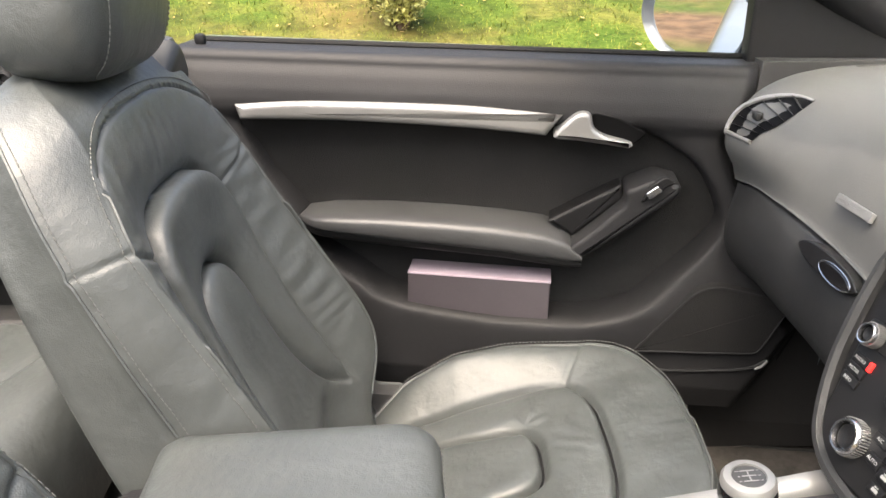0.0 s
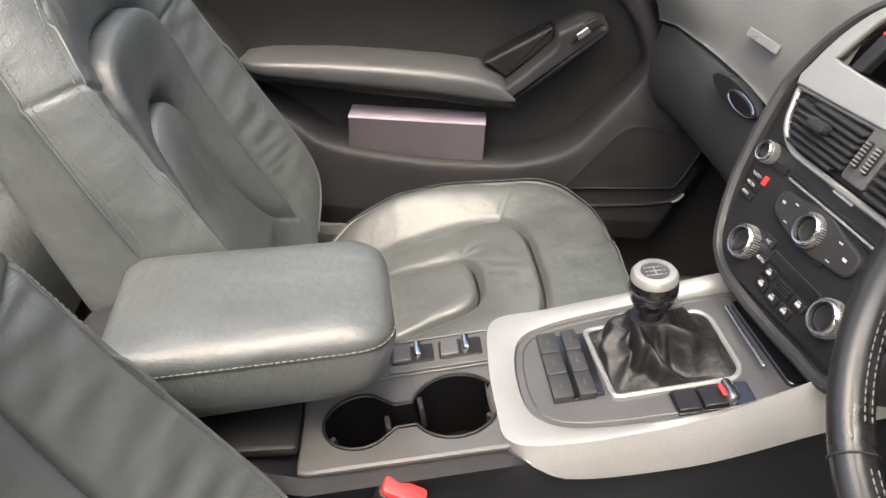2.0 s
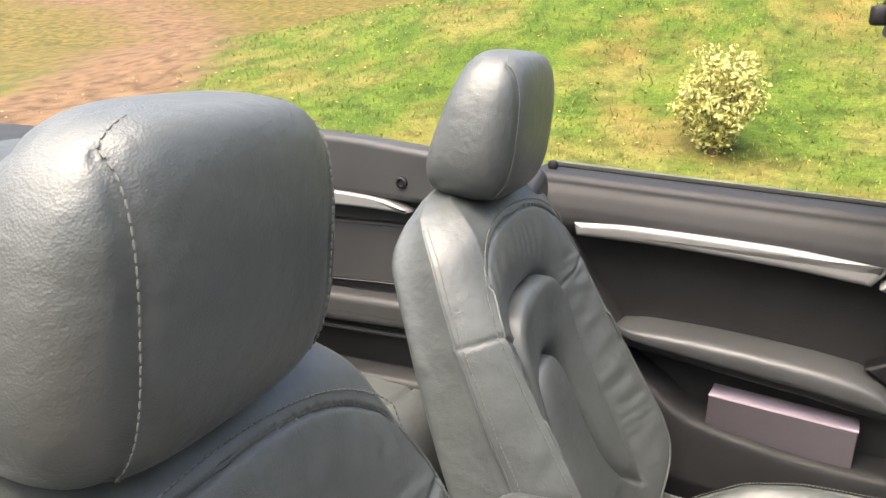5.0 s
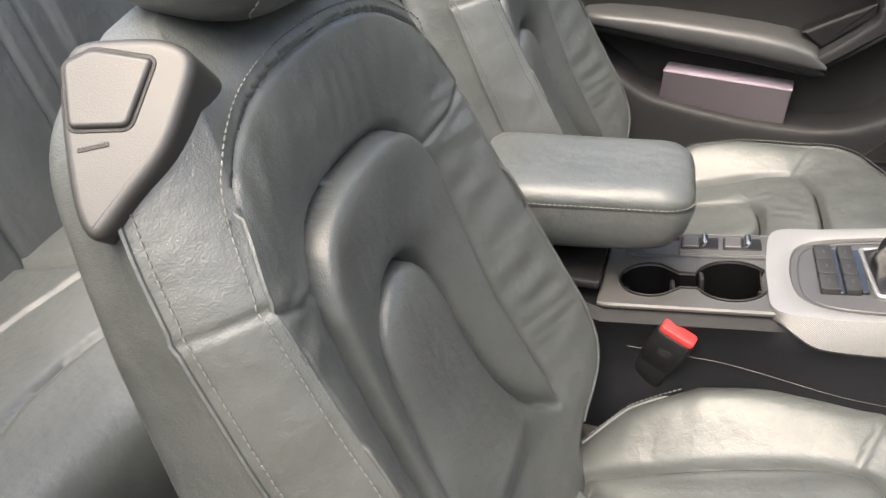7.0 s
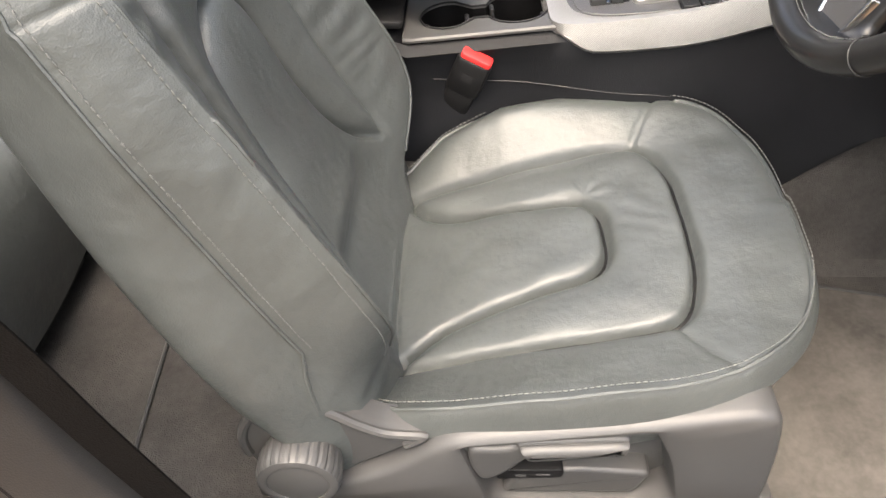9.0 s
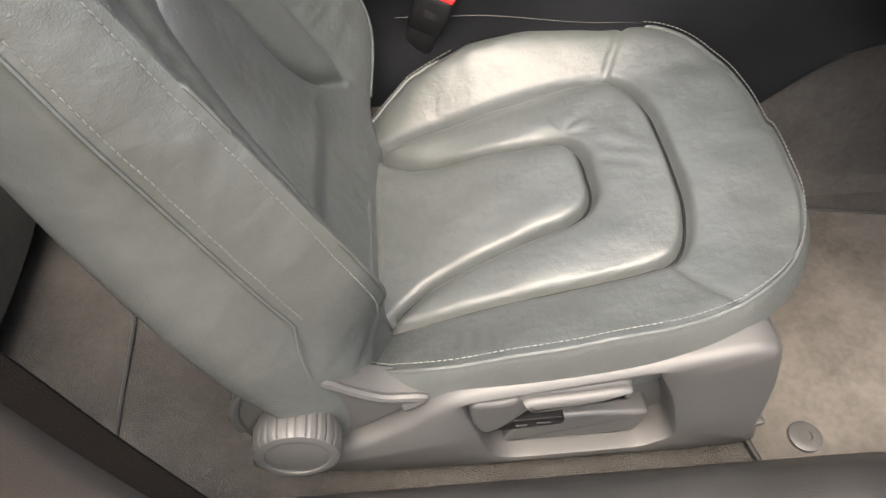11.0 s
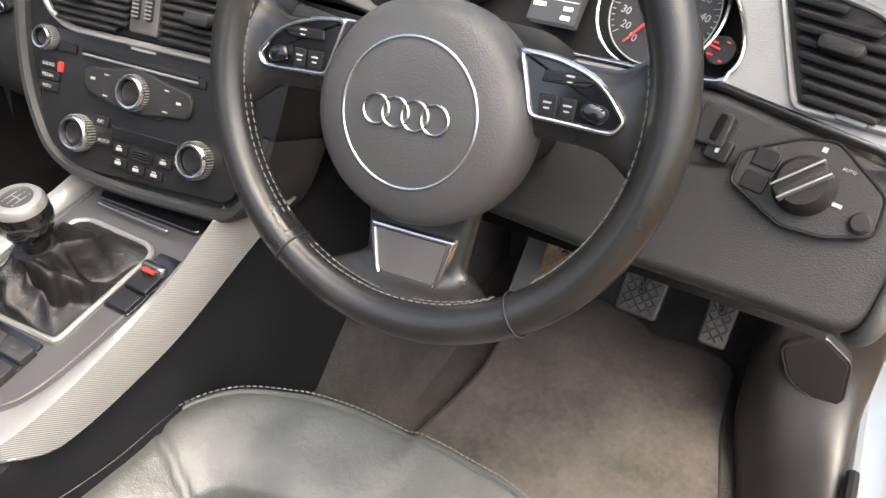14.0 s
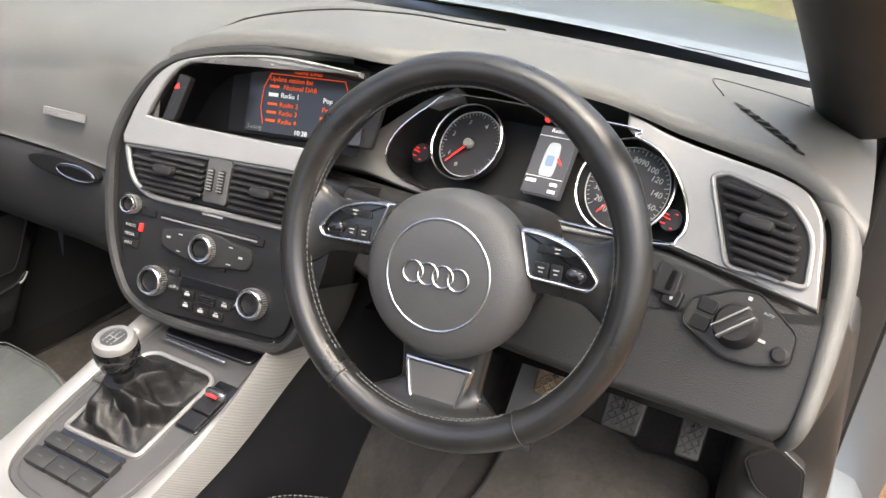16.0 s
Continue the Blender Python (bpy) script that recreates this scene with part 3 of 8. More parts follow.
    mesh("recess_ledge", *prism(rounded([(0.03, 0.272), (0.185, 0.276), (0.20, 0.32), (0.12, 0.326), (0.05, 0.322)], 0.012), -0.024, 0.004, 0.006), GREY_PLASTIC, cover, "moulded ledge in the recess", m=sm)
    mesh("lever_slot", *prism(rounded([(0.022, 0.306), (0.098, 0.312), (0.098, 0.328), (0.03, 0.326)], 0.007), -0.02, 0.0062, 0.001), DARK, cover, "dark slot under the lever", m=sm)
    bars([(0.05, 0.315, 0.012, 0.004), (0.075, 0.318, 0.016, 0.003)], sm @ Matrix.Translation((0, 0, 0.0063)), GREY_PLASTIC, cover, "slot_pin")
    # swept mounting round the turning knob
    dome = curve([(-0.252, 0.352), (-0.255, 0.39), (-0.238, 0.428), (-0.203, 0.444), (-0.162, 0.438), (-0.128, 0.414), (-0.098, 0.398), (-0.055, 0.392), (-0.085, 0.366), (-0.13, 0.334), (-0.18, 0.304), (-0.23, 0.312)], 5, True)
    base = mesh("knob_mount", *prism(dome, -0.03, 0.006, 0.004, 3), GREY_PLASTIC, seat, "smooth swept mounting behind the knob", m=sm)
    mesh("mount_rim", *tube([sm @ V((p[0], p[1], 0.006)) for p in inset(dome, 0.003)[0:40]], 0.0055, k=8), GREY_PLASTIC, base)
    lever = curve([(-0.010, 0.386), (0.018, 0.389), (0.036, 0.394), (0.044, 0.402), (0.10, 0.408), (0.150, 0.413), (0.157, 0.403), (0.152, 0.391), (0.10, 0.380), (0.056, 0.371), (0.040, 0.352), (0.022, 0.332), (0.004, 0.328), (-0.008, 0.352)], 4, True)
    lev_ = mesh("height_lever", *prism(lever, -0.01, 0.020, 0.007, 4), GREY_PLASTIC, seat, "grey plastic pump lever", m=sm)
    grip = curve([(0.046, 0.398), (0.10, 0.404), (0.150, 0.409), (0.153, 0.402), (0.148, 0.394), (0.10, 0.384), (0.056, 0.378), (0.046, 0.386)], 4, True)
    mesh("lever_grip", *prism(grip, 0.012, 0.030, 0.009, 4), GREY_PLASTIC, lev_, m=sm)
    kn = []
    for r, zz2 in ((0.040, 0.0), (0.043, 0.008), (0.0455, 0.014), (0.0455, 0.036), (0.0425, 0.042), (0.036, 0.0445), (0.033, 0.0435), (0.0325, 0.0415), (0.030, 0.0425), (0.002, 0.043)):
        kn.append([((r - (0.0016 if 0.01 < zz2 < 0.04 and j % 8 < 2 else 0)) * math.cos(2 * math.pi * j / 208), (r - (0.0016 if 0.01 < zz2 < 0.04 and j % 8 < 2 else 0)) * math.sin(2 * math.pi * j / 208), zz2) for j in range(208)])
    mesh("recline_knob", *loft(kn), GREY_PLASTIC, seat, "grooved grey recline knob", m=sm @ Matrix.Translation((-0.190, 0.362, 0.006)))
    # straight roll between cushion and backrest
    rl = [(-0.118, w, float(cushion_top(np.array([-0.10]), np.array([w]))[0]) + 0.006) for w in np.linspace(-0.165, 0.165, 24)]
    mesh("cushion_roll", *tube(rl, 0.014, k=12), LEATHER, cush, "narrow leather roll behind the cushion")
    # frame, runners
    mesh("seat_base", *box(0.40, 0.44, 0.08, 0.012, (0.07, 0, 0.285)), DARK, seat)
    for sg in (1, -1):
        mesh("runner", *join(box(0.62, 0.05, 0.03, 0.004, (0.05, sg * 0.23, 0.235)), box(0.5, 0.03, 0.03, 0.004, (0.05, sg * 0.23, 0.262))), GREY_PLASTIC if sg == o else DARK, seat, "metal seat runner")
    return seat


front_seat(0.0, 0.19, 0.0, -1, "dark grey leather driver's seat with worn cushion and side lever")
front_seat(-0.028, 0.918, 0.02, 1, "dark grey leather passenger seat beside the armrest")


# ---------------------------------------------------------------- car body
def flat(m, pts):
    """Places of the world in the plane of a frame."""
    inv = m.inverted()
    return [tuple((inv @ V(p))[:2]) for p in pts]


GLASS = bpy.data.materials.new("clear_glass")
GLASS.use_nodes = True
_g = GLASS.node_tree.nodes["Principled BSDF"]
_g.inputs["Transmission Weight"].default_value, _g.inputs["Roughness"].default_value, _g.inputs["IOR"].default_value = 1.0, 0.0, 1.45
_g.inputs["Base Color"].default_value = (0.93, 0.97, 0.97, 1)

car = thing("car_body", "silver open-top car shell with dark interior trim", "car")


def sheet(f, us, vs):
    return loft([[f(u, v) for v in vs] for u in us], closed=False)


# floor pan with carpet, rising to the bulkhead
mesh("floor_pan", *sheet(lambda x, y: (x, y, 0.235 + 0.42 * step(0.975, 1.18, x) + 0.10 * step(-0.60, -0.66, x)), np.concatenate([np.linspace(-1.2, 0.9, 40), np.linspace(0.92, 1.2, 12)]), np.linspace(-0.19, 1.30, 16)), CARPET, car, "dark grey carpet")
mesh("underbody", *box(4.2, 1.62, 0.2, 0.03, (-0.05, 0.555, 0.11)), DARK, car)
tun = []
for x in np.linspace(-1.1, 1.1, 30):
    up = 0.16 * step(0.35, 0.75, x)
    tun.append([(x, 0.555 + s * w, z) for s, w, z in ((-1, 0.235, 0.232), (-1, 0.205, 0.25), (-1, 0.185, 0.285 + 0.3 * up), (-1, 0.165, 0.33 + 0.7 * up), (-1, 0.13, 0.36 + up), (1, 0.13, 0.36 + up), (1, 0.165, 0.33 + 0.7 * up), (1, 0.185, 0.285 + 0.3 * up), (1, 0.205, 0.25), (1, 0.235, 0.232))])
mesh("tunnel", *loft(tun), CARPET, car)


def sill(s, name):
    """The sill under a door opening; s: +1 for the far side."""
    y = lambda v: 0.555 + s * v
    dip = 0.026 if s < 0 else 0.0
    prof = [(0.69, 0.22), (0.715, 0.33), (0.725, 0.352), (0.75, 0.358), (0.785, 0.355), (0.795, 0.37), (0.80, 0.375), (0.807, 0.36), (0.815, 0.345), (0.85, 0.335), (0.875, 0.30), (0.88, 0.12), (0.75, 0.12)]
    a = mesh(name, *loft([[(x, y(p[0] - 0.03 * step(0.4, 1.0, x) if s > 0 else p[0] + step(0.5, 0.6, x) * max(0, 0.79 - p[0])), p[1] - dip * (p[1] > 0.29) + (0.06 * step(0.62, 0.95, x) if s > 0 and p[1] > 0.3 and p[0] < 0.78 else 0)) for p in prof] for x in np.linspace(-0.9, 1.15, 36)]), PAINT if s < 0 else QUARTER, car, "silver painted door sill" if s < 0 else "dark trimmed door sill")
    mesh("sill_trim", *loft([[(x, y(p[0]), p[1] + 0.004 - dip * (p[1] > 0.28) - (0.034 * step(0.38, 0.58, x) if s < 0 and p[1] > 0.28 else 0)) for p in ((0.664, 0.24), (0.682, 0.30), (0.70, 0.345), (0.725, 0.366), (0.76, 0.369), (0.785, 0.364), (0.792, 0.354), (0.75, 0.345), (0.70, 0.30), (0.672, 0.24))] for x in np.linspace(-0.55, 0.60 if s < 0 else 0.96, 30)]), TRIM, a, "dark plastic sill trim")
    mesh("door_seal", *tube([(x, y(0.80), 0.380 - dip) for x in np.linspace(-0.6, 0.7, 20)], 0.008, k=8), RUBBER, a)


sill(-1, "sill")
sill(1, "sill")

# footwell side trim by the driver's door
kick_s = [[(0.60, -0.150, 0.24), (0.60, -0.165, 0.285), (0.60, -0.195, 0.318), (0.60, -0.236, 0.334), (0.60, -0.24, 0.25)], [(0.70, -0.136, 0.24), (0.70, -0.150, 0.30), (0.705, -0.185, 0.340), (0.705, -0.234, 0.350), (0.70, -0.24, 0.26)],
          [(0.79, -0.112, 0.25), (0.772, -0.118, 0.39), (0.775, -0.155, 0.425), (0.785, -0.222, 0.425), (0.80, -0.238, 0.30)], [(0.87, -0.102, 0.27), (0.80, -0.108, 0.55), (0.80, -0.15, 0.60), (0.81, -0.212, 0.60), (0.85, -0.232, 0.36)],
          [(1.1, -0.09, 0.40), (1.0, -0.11, 0.72), (1.0, -0.15, 0.78), (1.0, -0.20, 0.78), (1.1, -0.21, 0.5)]]
kick = mesh("kick_panel", *loft([curve(list(q), 6, True) for q in zip(*[curve([c[i] for c in kick_s], 6) for i in range(5)])]), TRIM, car, "dark grey plastic footwell side panel", angle=70)
pocket_m = basis((0.764, -0.163, 0.438), (0, -1, 0), (0.04, 0, 1))
pocket_o = rounded([(-0.045, 0.016), (-0.022, -0.032), (0.028, -0.052), (0.045, -0.033), (0.035, 0.027), (-0.004, 0.052)], [0.01, 0.02, 0.012, 0.01, 0.008, 0.008], 5)
pock = mesh("side_pocket", *prism(pocket_o, -0.04, 0.003, 0.004), SOFT, kick, "rounded dark pocket cover", m=pocket_m)
mesh("pocket_edge", *tube([pocket_m @ V((*p, 0.001)) for p in pocket_o], 0.0022, True, 6), TRIM, pock)
mesh("panel_joint", *tube([(0.606, -0.148, 0.246), (0.602, -0.168, 0.290), (0.601, -0.198, 0.322), (0.602, -0.238, 0.338)], 0.002, k=6), DARK, kick)

# door jamb at the foot of the driver's windscreen pillar
jamb = mesh("door_jamb", *loft([[(x, y, z) for x, y in curve([(1.0, -0.10), (0.90, -0.125), (0.872, -0.165), (0.885, -0.21), (0.93, -0.246), (1.0, -0.25)], 4)] for z in np.linspace(0.2, 0.99, 12)], closed=False), SOFT, car, "dark grey door jamb trim")
mesh("jamb_seal", *tube([(0.868, -0.176, z) for z in np.linspace(0.36, 0.97, 10)], 0.010, k=10), RUBBER, jamb, "black rubber door seal")
mesh("jamb_fold", *tube([(0.945, -0.248, z) for z in np.linspace(0.30, 0.95, 10)], 0.006, k=8), RUBBER, jamb)

for s in (1, -1):
    y = lambda v: 0.555 + s * v
    # windscreen pillar, lined inside
    a, b = (V((0.80, 1.30, 0.965)), V((0.135, 1.215, 1.288))) if s > 0 else (V((0.80, -0.128, 0.985)), V((0.06, -0.015, 1.345)))
    t = (b - a).normalized()
    ax = V((0, 1, 0)) - t * t.y
    ax.normalize()
    ay = t.cross(ax)
    sec = [(0.045, -0.012), (0.05, 0.02), (0.03, 0.05), (-0.01, 0.055), (-0.042, 0.03), (-0.045, -0.01), (-0.02, -0.035), (0.02, -0.035)]
    sec = curve(sec, 3, True)
    rings = []
    for k in np.linspace(-0.15 if s > 0 else 0.0, 1.0, 16):
        q = a.lerp(b, float(k)) + V((0, 0, 0.035 * math.sin(max(0, k) * math.pi)))
        rings.append([q + ax * p[0] * (1.15 - 0.25 * k) + ay * p[1] * (1.15 - 0.25 * k) * (1 if ay.z > 0 else -1) for p in sec])
    pil = mesh("windscreen_pillar", *loft(rings), SOFT, car, "dark textured windscreen pillar lining")
    rings = [[q + ax * s * 0.028 + ay * (0.02 if ay.z > 0 else -0.02) for q in r] for r in rings]
    mesh("pillar_skin", *loft([[v + ax * s * 0.012 for v in r] for r in rings[:14]]), PAINT, pil, "silver painted outer pillar")
    # mirror triangle
    tri = basis((0.50, y(0.735), 0.955), (1, -0.10 * s, 0), (0, 0, 1))
    if s > 0:
        mesh("quarter_cover", *prism(rounded([(-0.01, 0.0), (0.24, 0.0), (0.26, 0.03), (0.02, 0.145), (-0.01, 0.13)], 0.012), -0.02, 0.02, 0.006), DARK, car, m=tri)
mesh("footwell_side", *prism([(0.45, 0.25), (1.15, 0.25), (1.15, 0.97), (0.50, 0.97)], -0.05, 0.0, 0.003), QUARTER, car, "dark side trim of the footwell", m=basis((0, 1.245, 0), (1, -0.02, 0), (0, 0, 1)))
hr = []
for yy in np.linspace(-0.05, 1.25, 20):
    c = 1 - ((yy - 0.555) / 0.7) ** 2
    x0, z0 = 0.17 + 0.05 * c, 1.300 + 0.06 * c
    hr.append([(x0 + p[0], yy, z0 + p[1]) for p in curve([(0.07, 0.018), (0.02, 0.03), (-0.04, 0.022), (-0.055, 0.0), (-0.03, -0.018), (0.03, -0.02), (0.075, -0.005)], 3, True)])
mesh("header_rail", *loft(hr), SOFT, car, "dark padded windscreen header")
mesh("sun_visor", *moved(box(0.15, 0.42, 0.016, 0.006), pose(0.275, 0.95, 1.322, 0, 22, 0)), GREY_PLASTIC, car, "folded grey sun visor")
mesh("visor_clip", *moved(box(0.03, 0.025, 0.03, 0.006), pose(0.112, 1.215, 1.288, 0, 0, 0)), DARK, car)

def screen_at(v, u, k):
    x0 = 0.20 + 0.05 * (1 - u * u)
    return (x0 + (0.98 + 0.10 * (1 - u * u) - x0) * v + 0.002 * k, 0.555 + u * (0.62 + 0.10 * v), 1.312 + 0.055 * (1 - u * u) * (1 - v) - 0.357 * v + 0.03 * math.sin(v * math.pi) + 0.004 * k)


us = np.linspace(-1, 1, 20)
g = loft([[screen_at(v, u, 0) for u in us] + [screen_at(v, u, 1) for u in us[::-1]] for v in np.linspace(0, 1, 10)])
ws = mesh("windscreen", *g, GLASS, car, "clear windscreen glass")
ws.visible_shadow = False
mesh("bonnet", *sheet(lambda v, u: (0.955 + 0.10 * (1 - u * u) + 1.2 * v, 0.555 + u * (0.80 - 0.1 * v), 0.966 - 0.03 * u * u - 0.075 * v - 0.08 * v ** 3), np.linspace(0, 1, 12), np.linspace(-1, 1, 20)), PAINT, car, "silver-blue bonnet")
mesh("scuttle", *sheet(lambda v, u: (0.90 + 0.10 * (1 - u * u) + 0.07 * v, 0.555 + u * 0.79, 0.952 - 0.035 * u * u - 0.012 * v), np.linspace(0, 1, 4), np.linspace(-1, 1, 16)), RUBBER, car)
for s in (1, -1):
    y = lambda v: 0.555 + s * v
    mesh("front_wing", *loft([[(x, y(0.81), 0.915 - 0.12 * max(0, x - 1.0)), (x, y(0.86), 0.86 - 0.12 * max(0, x - 1.0)), (x, y(0.90), 0.65), (x, y(0.89), 0.12), (x, y(0.81), 0.12)] for x in np.linspace(0.98 if s < 0 else 0.72, 2.1, 12)]), PAINT, car, "silver front wing")
    mesh("rear_wing", *loft([[(x, y(0.875), 0.985 - 0.05 * max(0, -x - 1.2)), (x, y(0.90), 0.93 - 0.05 * max(0, -x - 1.2)), (x, y(0.92), 0.65), (x, y(0.91), 0.12), (x, y(0.875), 0.12)] for x in np.linspace(-2.2, -0.62, 12)]), PAINT, car, "silver rear wing")
mesh("nose", *box(0.12, 1.6, 0.62, 0.05, (2.1, 0.555, 0.43)), PAINT, car)
mesh("tail", *box(0.12, 1.64, 0.8, 0.05, (-2.2, 0.555, 0.52)), PAINT, car)
mesh("rear_deck", *box(0.95, 1.6, 0.05, 0.02, (-1.72, 0.555, 0.975)), SOFT, car, "dark hood cover behind the rear seats")

# trim beside the rear seats
for s in (1, -1):
    y = lambda v: 0.555 + s * v
    qm = basis((-0.62, y(0.755), 0), (-1 if s > 0 else 1, 0.10 if s > 0 else 0.10, 0), (0, 0, 1))
    f = 1 if s > 0 else -1
    # local x runs rearwards on the far side
    def Q(pts):
        return [(p[0] * f, p[1]) for p in pts]
    zin = 1 if (qm.to_3x3().col[2].y * s < 0) else -1
    q = mesh("rear_side_panel", *prism(Q([(-0.19, 0.24), (0.62, 0.24), (0.62, 1.03), (0.3, 1.03), (0.0, 1.01), (-0.16, 0.985)]), -0.06 * zin, 0.0, 0.004), QUARTER, car, "dark rear side trim panel", m=qm)
    top = rounded(Q([(-0.155, 0.905), (0.62, 0.92), (0.62, 1.050), (0.2, 1.035), (-0.155, 1.005)]), 0.03, 5)
    mesh("upper_trim", *prism(top, -0.01 * zin, 0.05 * zin, 0.014, 5), QUARTER, q, "soft upper trim", m=qm)
    mesh("trim_strip", *prism(curve(Q([(0.62, 0.908), (0.4, 0.916), (0.25, 0.918), (0.15, 0.913), (0.10, 0.902), (0.072, 0.889), (0.12, 0.888), (0.2, 0.888), (0.4, 0.884), (0.62, 0.876)]), 4, True), 0.02 * zin, 0.058 * zin, 0.006, 4), SILVER, q, "brushed silver trim strip", m=qm)
    pan = rounded(Q([(0.02, 0.858), (0.385, 0.842), (0.335, 0.702), (0.02, 0.724)]), 0.022, 5)
    mesh("side_insert", *join(prism(pan, 0.0, 0.02 * zin, 0.004), border(pan, inset(pan, 0.005), 0.015 * zin, 0.0225 * zin, 0.001)), QUARTER, q, "smooth dark insert panel", m=qm)
    mesh("rear_armrest", *prism(rounded(Q([(-0.1, 0.700), (0.3, 0.683), (0.47, 0.655), (0.47, 0.605), (-0.1, 0.640)]), 0.018), 0.0, 0.065 * zin, 0.016, 5), QUARTER, q, m=qm)
    mesh("trim_recess", *prism(Q([(-0.1, 0.615), (0.47, 0.586), (0.44, 0.50), (-0.1, 0.53)]), 0.0, 0.004 * zin, 0.001), DARK, q, m=qm)
    mesh("trim_line", *tube([qm @ V((f * -0.1, 0.612, 0.03 * zin)), qm @ V((f * 0.47, 0.583, 0.03 * zin))], 0.006, k=8), QUARTER, q)
    mesh("lower_trim", *prism(rounded(Q([(-0.15, 0.25), (0.5, 0.25), (0.52, 0.60), (0.46, 0.585), (0.42, 0.535), (0.34, 0.505), (0.2, 0.508), (-0.15, 0.53)]), 0.012), 0.0, 0.07 * zin, 0.012, 5), QUARTER, q, "grey lower trim", m=qm)
    mesh("belt_guide", *prism(rounded(Q([(-0.145, 0.945), (-0.06, 0.985), (-0.07, 1.0), (-0.15, 0.995)]), 0.008), 0.045 * zin, 0.058 * zin, 0.003), DARK, q, m=qm)
    mesh("rear_pillar_cap", *moved(box(0.075, 0.10, 0.035, 0.01), pose(-0.50, y(0.775), 0.985)), GREY_PLASTIC, q, "grey cap behind the door")
    mesh("trim_screw", *moved(lathe([(0.013, 0), (0.013, 0.006), (0.008, 0.008), (0.007, 0.004)], 20), qm @ Matrix.Translation((f * 0.09, 0.952, 0.048 * zin)) @ (Matrix.Identity(4) if zin > 0 else Matrix.Rotation(math.pi, 4, "X"))), DARK, q)

# trim at the foot of the pillar behind the driver's seat
foot_l = curve([(-0.375, -0.205, 0.78), (-0.362, -0.212, 0.70), (-0.346, -0.216, 0.62), (-0.322, -0.218, 0.54), (-0.285, -0.216, 0.46), (-0.235, -0.212, 0.385), (-0.19, -0.21, 0.35)], 6)
lower_trim = mesh("pillar_trim", *loft([[(p[0] + a, p[1] + b, p[2] + c) for a, b, c in ((0.012, 0.030, -0.04), (0.004, 0.006, -0.004), (-0.004, -0.004, 0.0), (-0.018, -0.014, -0.004), (-0.036, -0.024, -0.012), (-0.055, -0.030, -0.024), (-0.085, -0.032, -0.045))] for p in foot_l], closed=False), TRIM, car, "grey trim at the foot of the belt pillar", angle=70)
mesh("trim_slot", *loft([[(q[0] + a, q[1] + b, q[2]) for a, b in ((-0.006, -0.003), (-0.014, -0.0085), (-0.024, -0.0145))] for q in foot_l[12:20]], closed=False), BLACK, lower_trim, "dark slot in the trim")
mesh("trim_groove", *tube([(p[0] - 0.038, p[1] - 0.0235, p[2] - 0.012) for p in foot_l], 0.002, k=6), DARK, lower_trim)

# ---------------------------------------------------------------- far door
DOOR = basis((0, 1.296, 0), (math.cos(radians(-7.1)), math.sin(radians(-7.1)), 0), (0, 0, 1))
door = thing("passenger_door", "closed dark grey passenger door with silver trim strip", "car door")


def on_door(name, geo, mat, parent=door, label="", angle=40):
    return mesh(name, *geo, mat, parent, label, angle, m=DOOR)


on_door("door_skin", prism(rounded([(-0.5, 0.3), (0.66, 0.3), (0.72, 0.6), (0.66, 0.95), (-0.5, 0.985)], 0.03), -0.02, -0.20, 0.03), PAINT, label="silver outer door skin")
on_door("door_core", prism([(-0.48, 0.36), (0.6, 0.4), (0.66, 0.56), (0.56, 0.95), (-0.47, 0.978)], -0.10, -0.012, 0.004), FOAM, label="dark door lining")
# moulded lining: one skin with a hollow for insert and pocket
lip = curve([(-0.235, 0.635), (-0.165, 0.595), (-0.085, 0.550), (0.067, 0.527), (0.18, 0.522), (0.266, 0.528), (0.341, 0.555), (0.409, 0.622), (0.450, 0.668), (0.467, 0.70), (0.464, 0.736), (0.426, 0.802), (0.372, 0.842), (0.325, 0.866)], 5)
HOLLOW = [tuple(p) for p in lip] + [(0.30, 0.866), (0.17, 0.868), (0.017, 0.874), (-0.172, 0.880), (-0.343, 0.880), (-0.362, 0.868), (-0.318, 0.775), (-0.262, 0.70)]


def door_top(s):
    return 0.988 - 0.026 * (s + 0.46)


def lining(v, u, dist=1.0, within=False):
    """The lining's skin: v up the door, u along it."""
    h0 = 0.37 + (0.968 - 0.37) * min(v, 1.0)
    end = float(np.interp(h0, [0.37, 0.415, 0.53, 0.60, 0.86, 0.97], [0.56, 0.575, 0.63, 0.60, 0.49, 0.53]))
    s = -0.463 + (end + 0.463) * u
    top = door_top(s)
    h = 0.37 + (top - 0.018 - 0.37) * min(v, 1.0)
    k = top - h
    d = float(np.interp(k, [0.018, 0.035, 0.06, 0.08, 0.094, 0.112, 0.15, 0.30, 0.42, 0.55, 0.62], [0.016, 0.027, 0.037, 0.041, 0.040, 0.031, 0.030, 0.046, 0.070, 0.075, 0.058]))
    d -= 0.055 * float(step(end - 0.05, end, s))
    if v > 1.0:
        a = (v - 1.0) / 0.1
        if a <= 1:
            return (s, top - 0.018 + 0.018 * math.sin(a * math.pi / 2), d - 0.020 * (1 - math.cos(a * math.pi / 2)))
        return (s, top, d - 0.020 - 0.075 * (a - 1))
    if within:
        d = d * (1 - float(step(-0.004, 0.016, dist))) - 0.03 * float(step(0.0, 0.016, dist))
    else:
        d -= 0.006 * math.exp(-dist / 0.006)
    return (s, h, d)


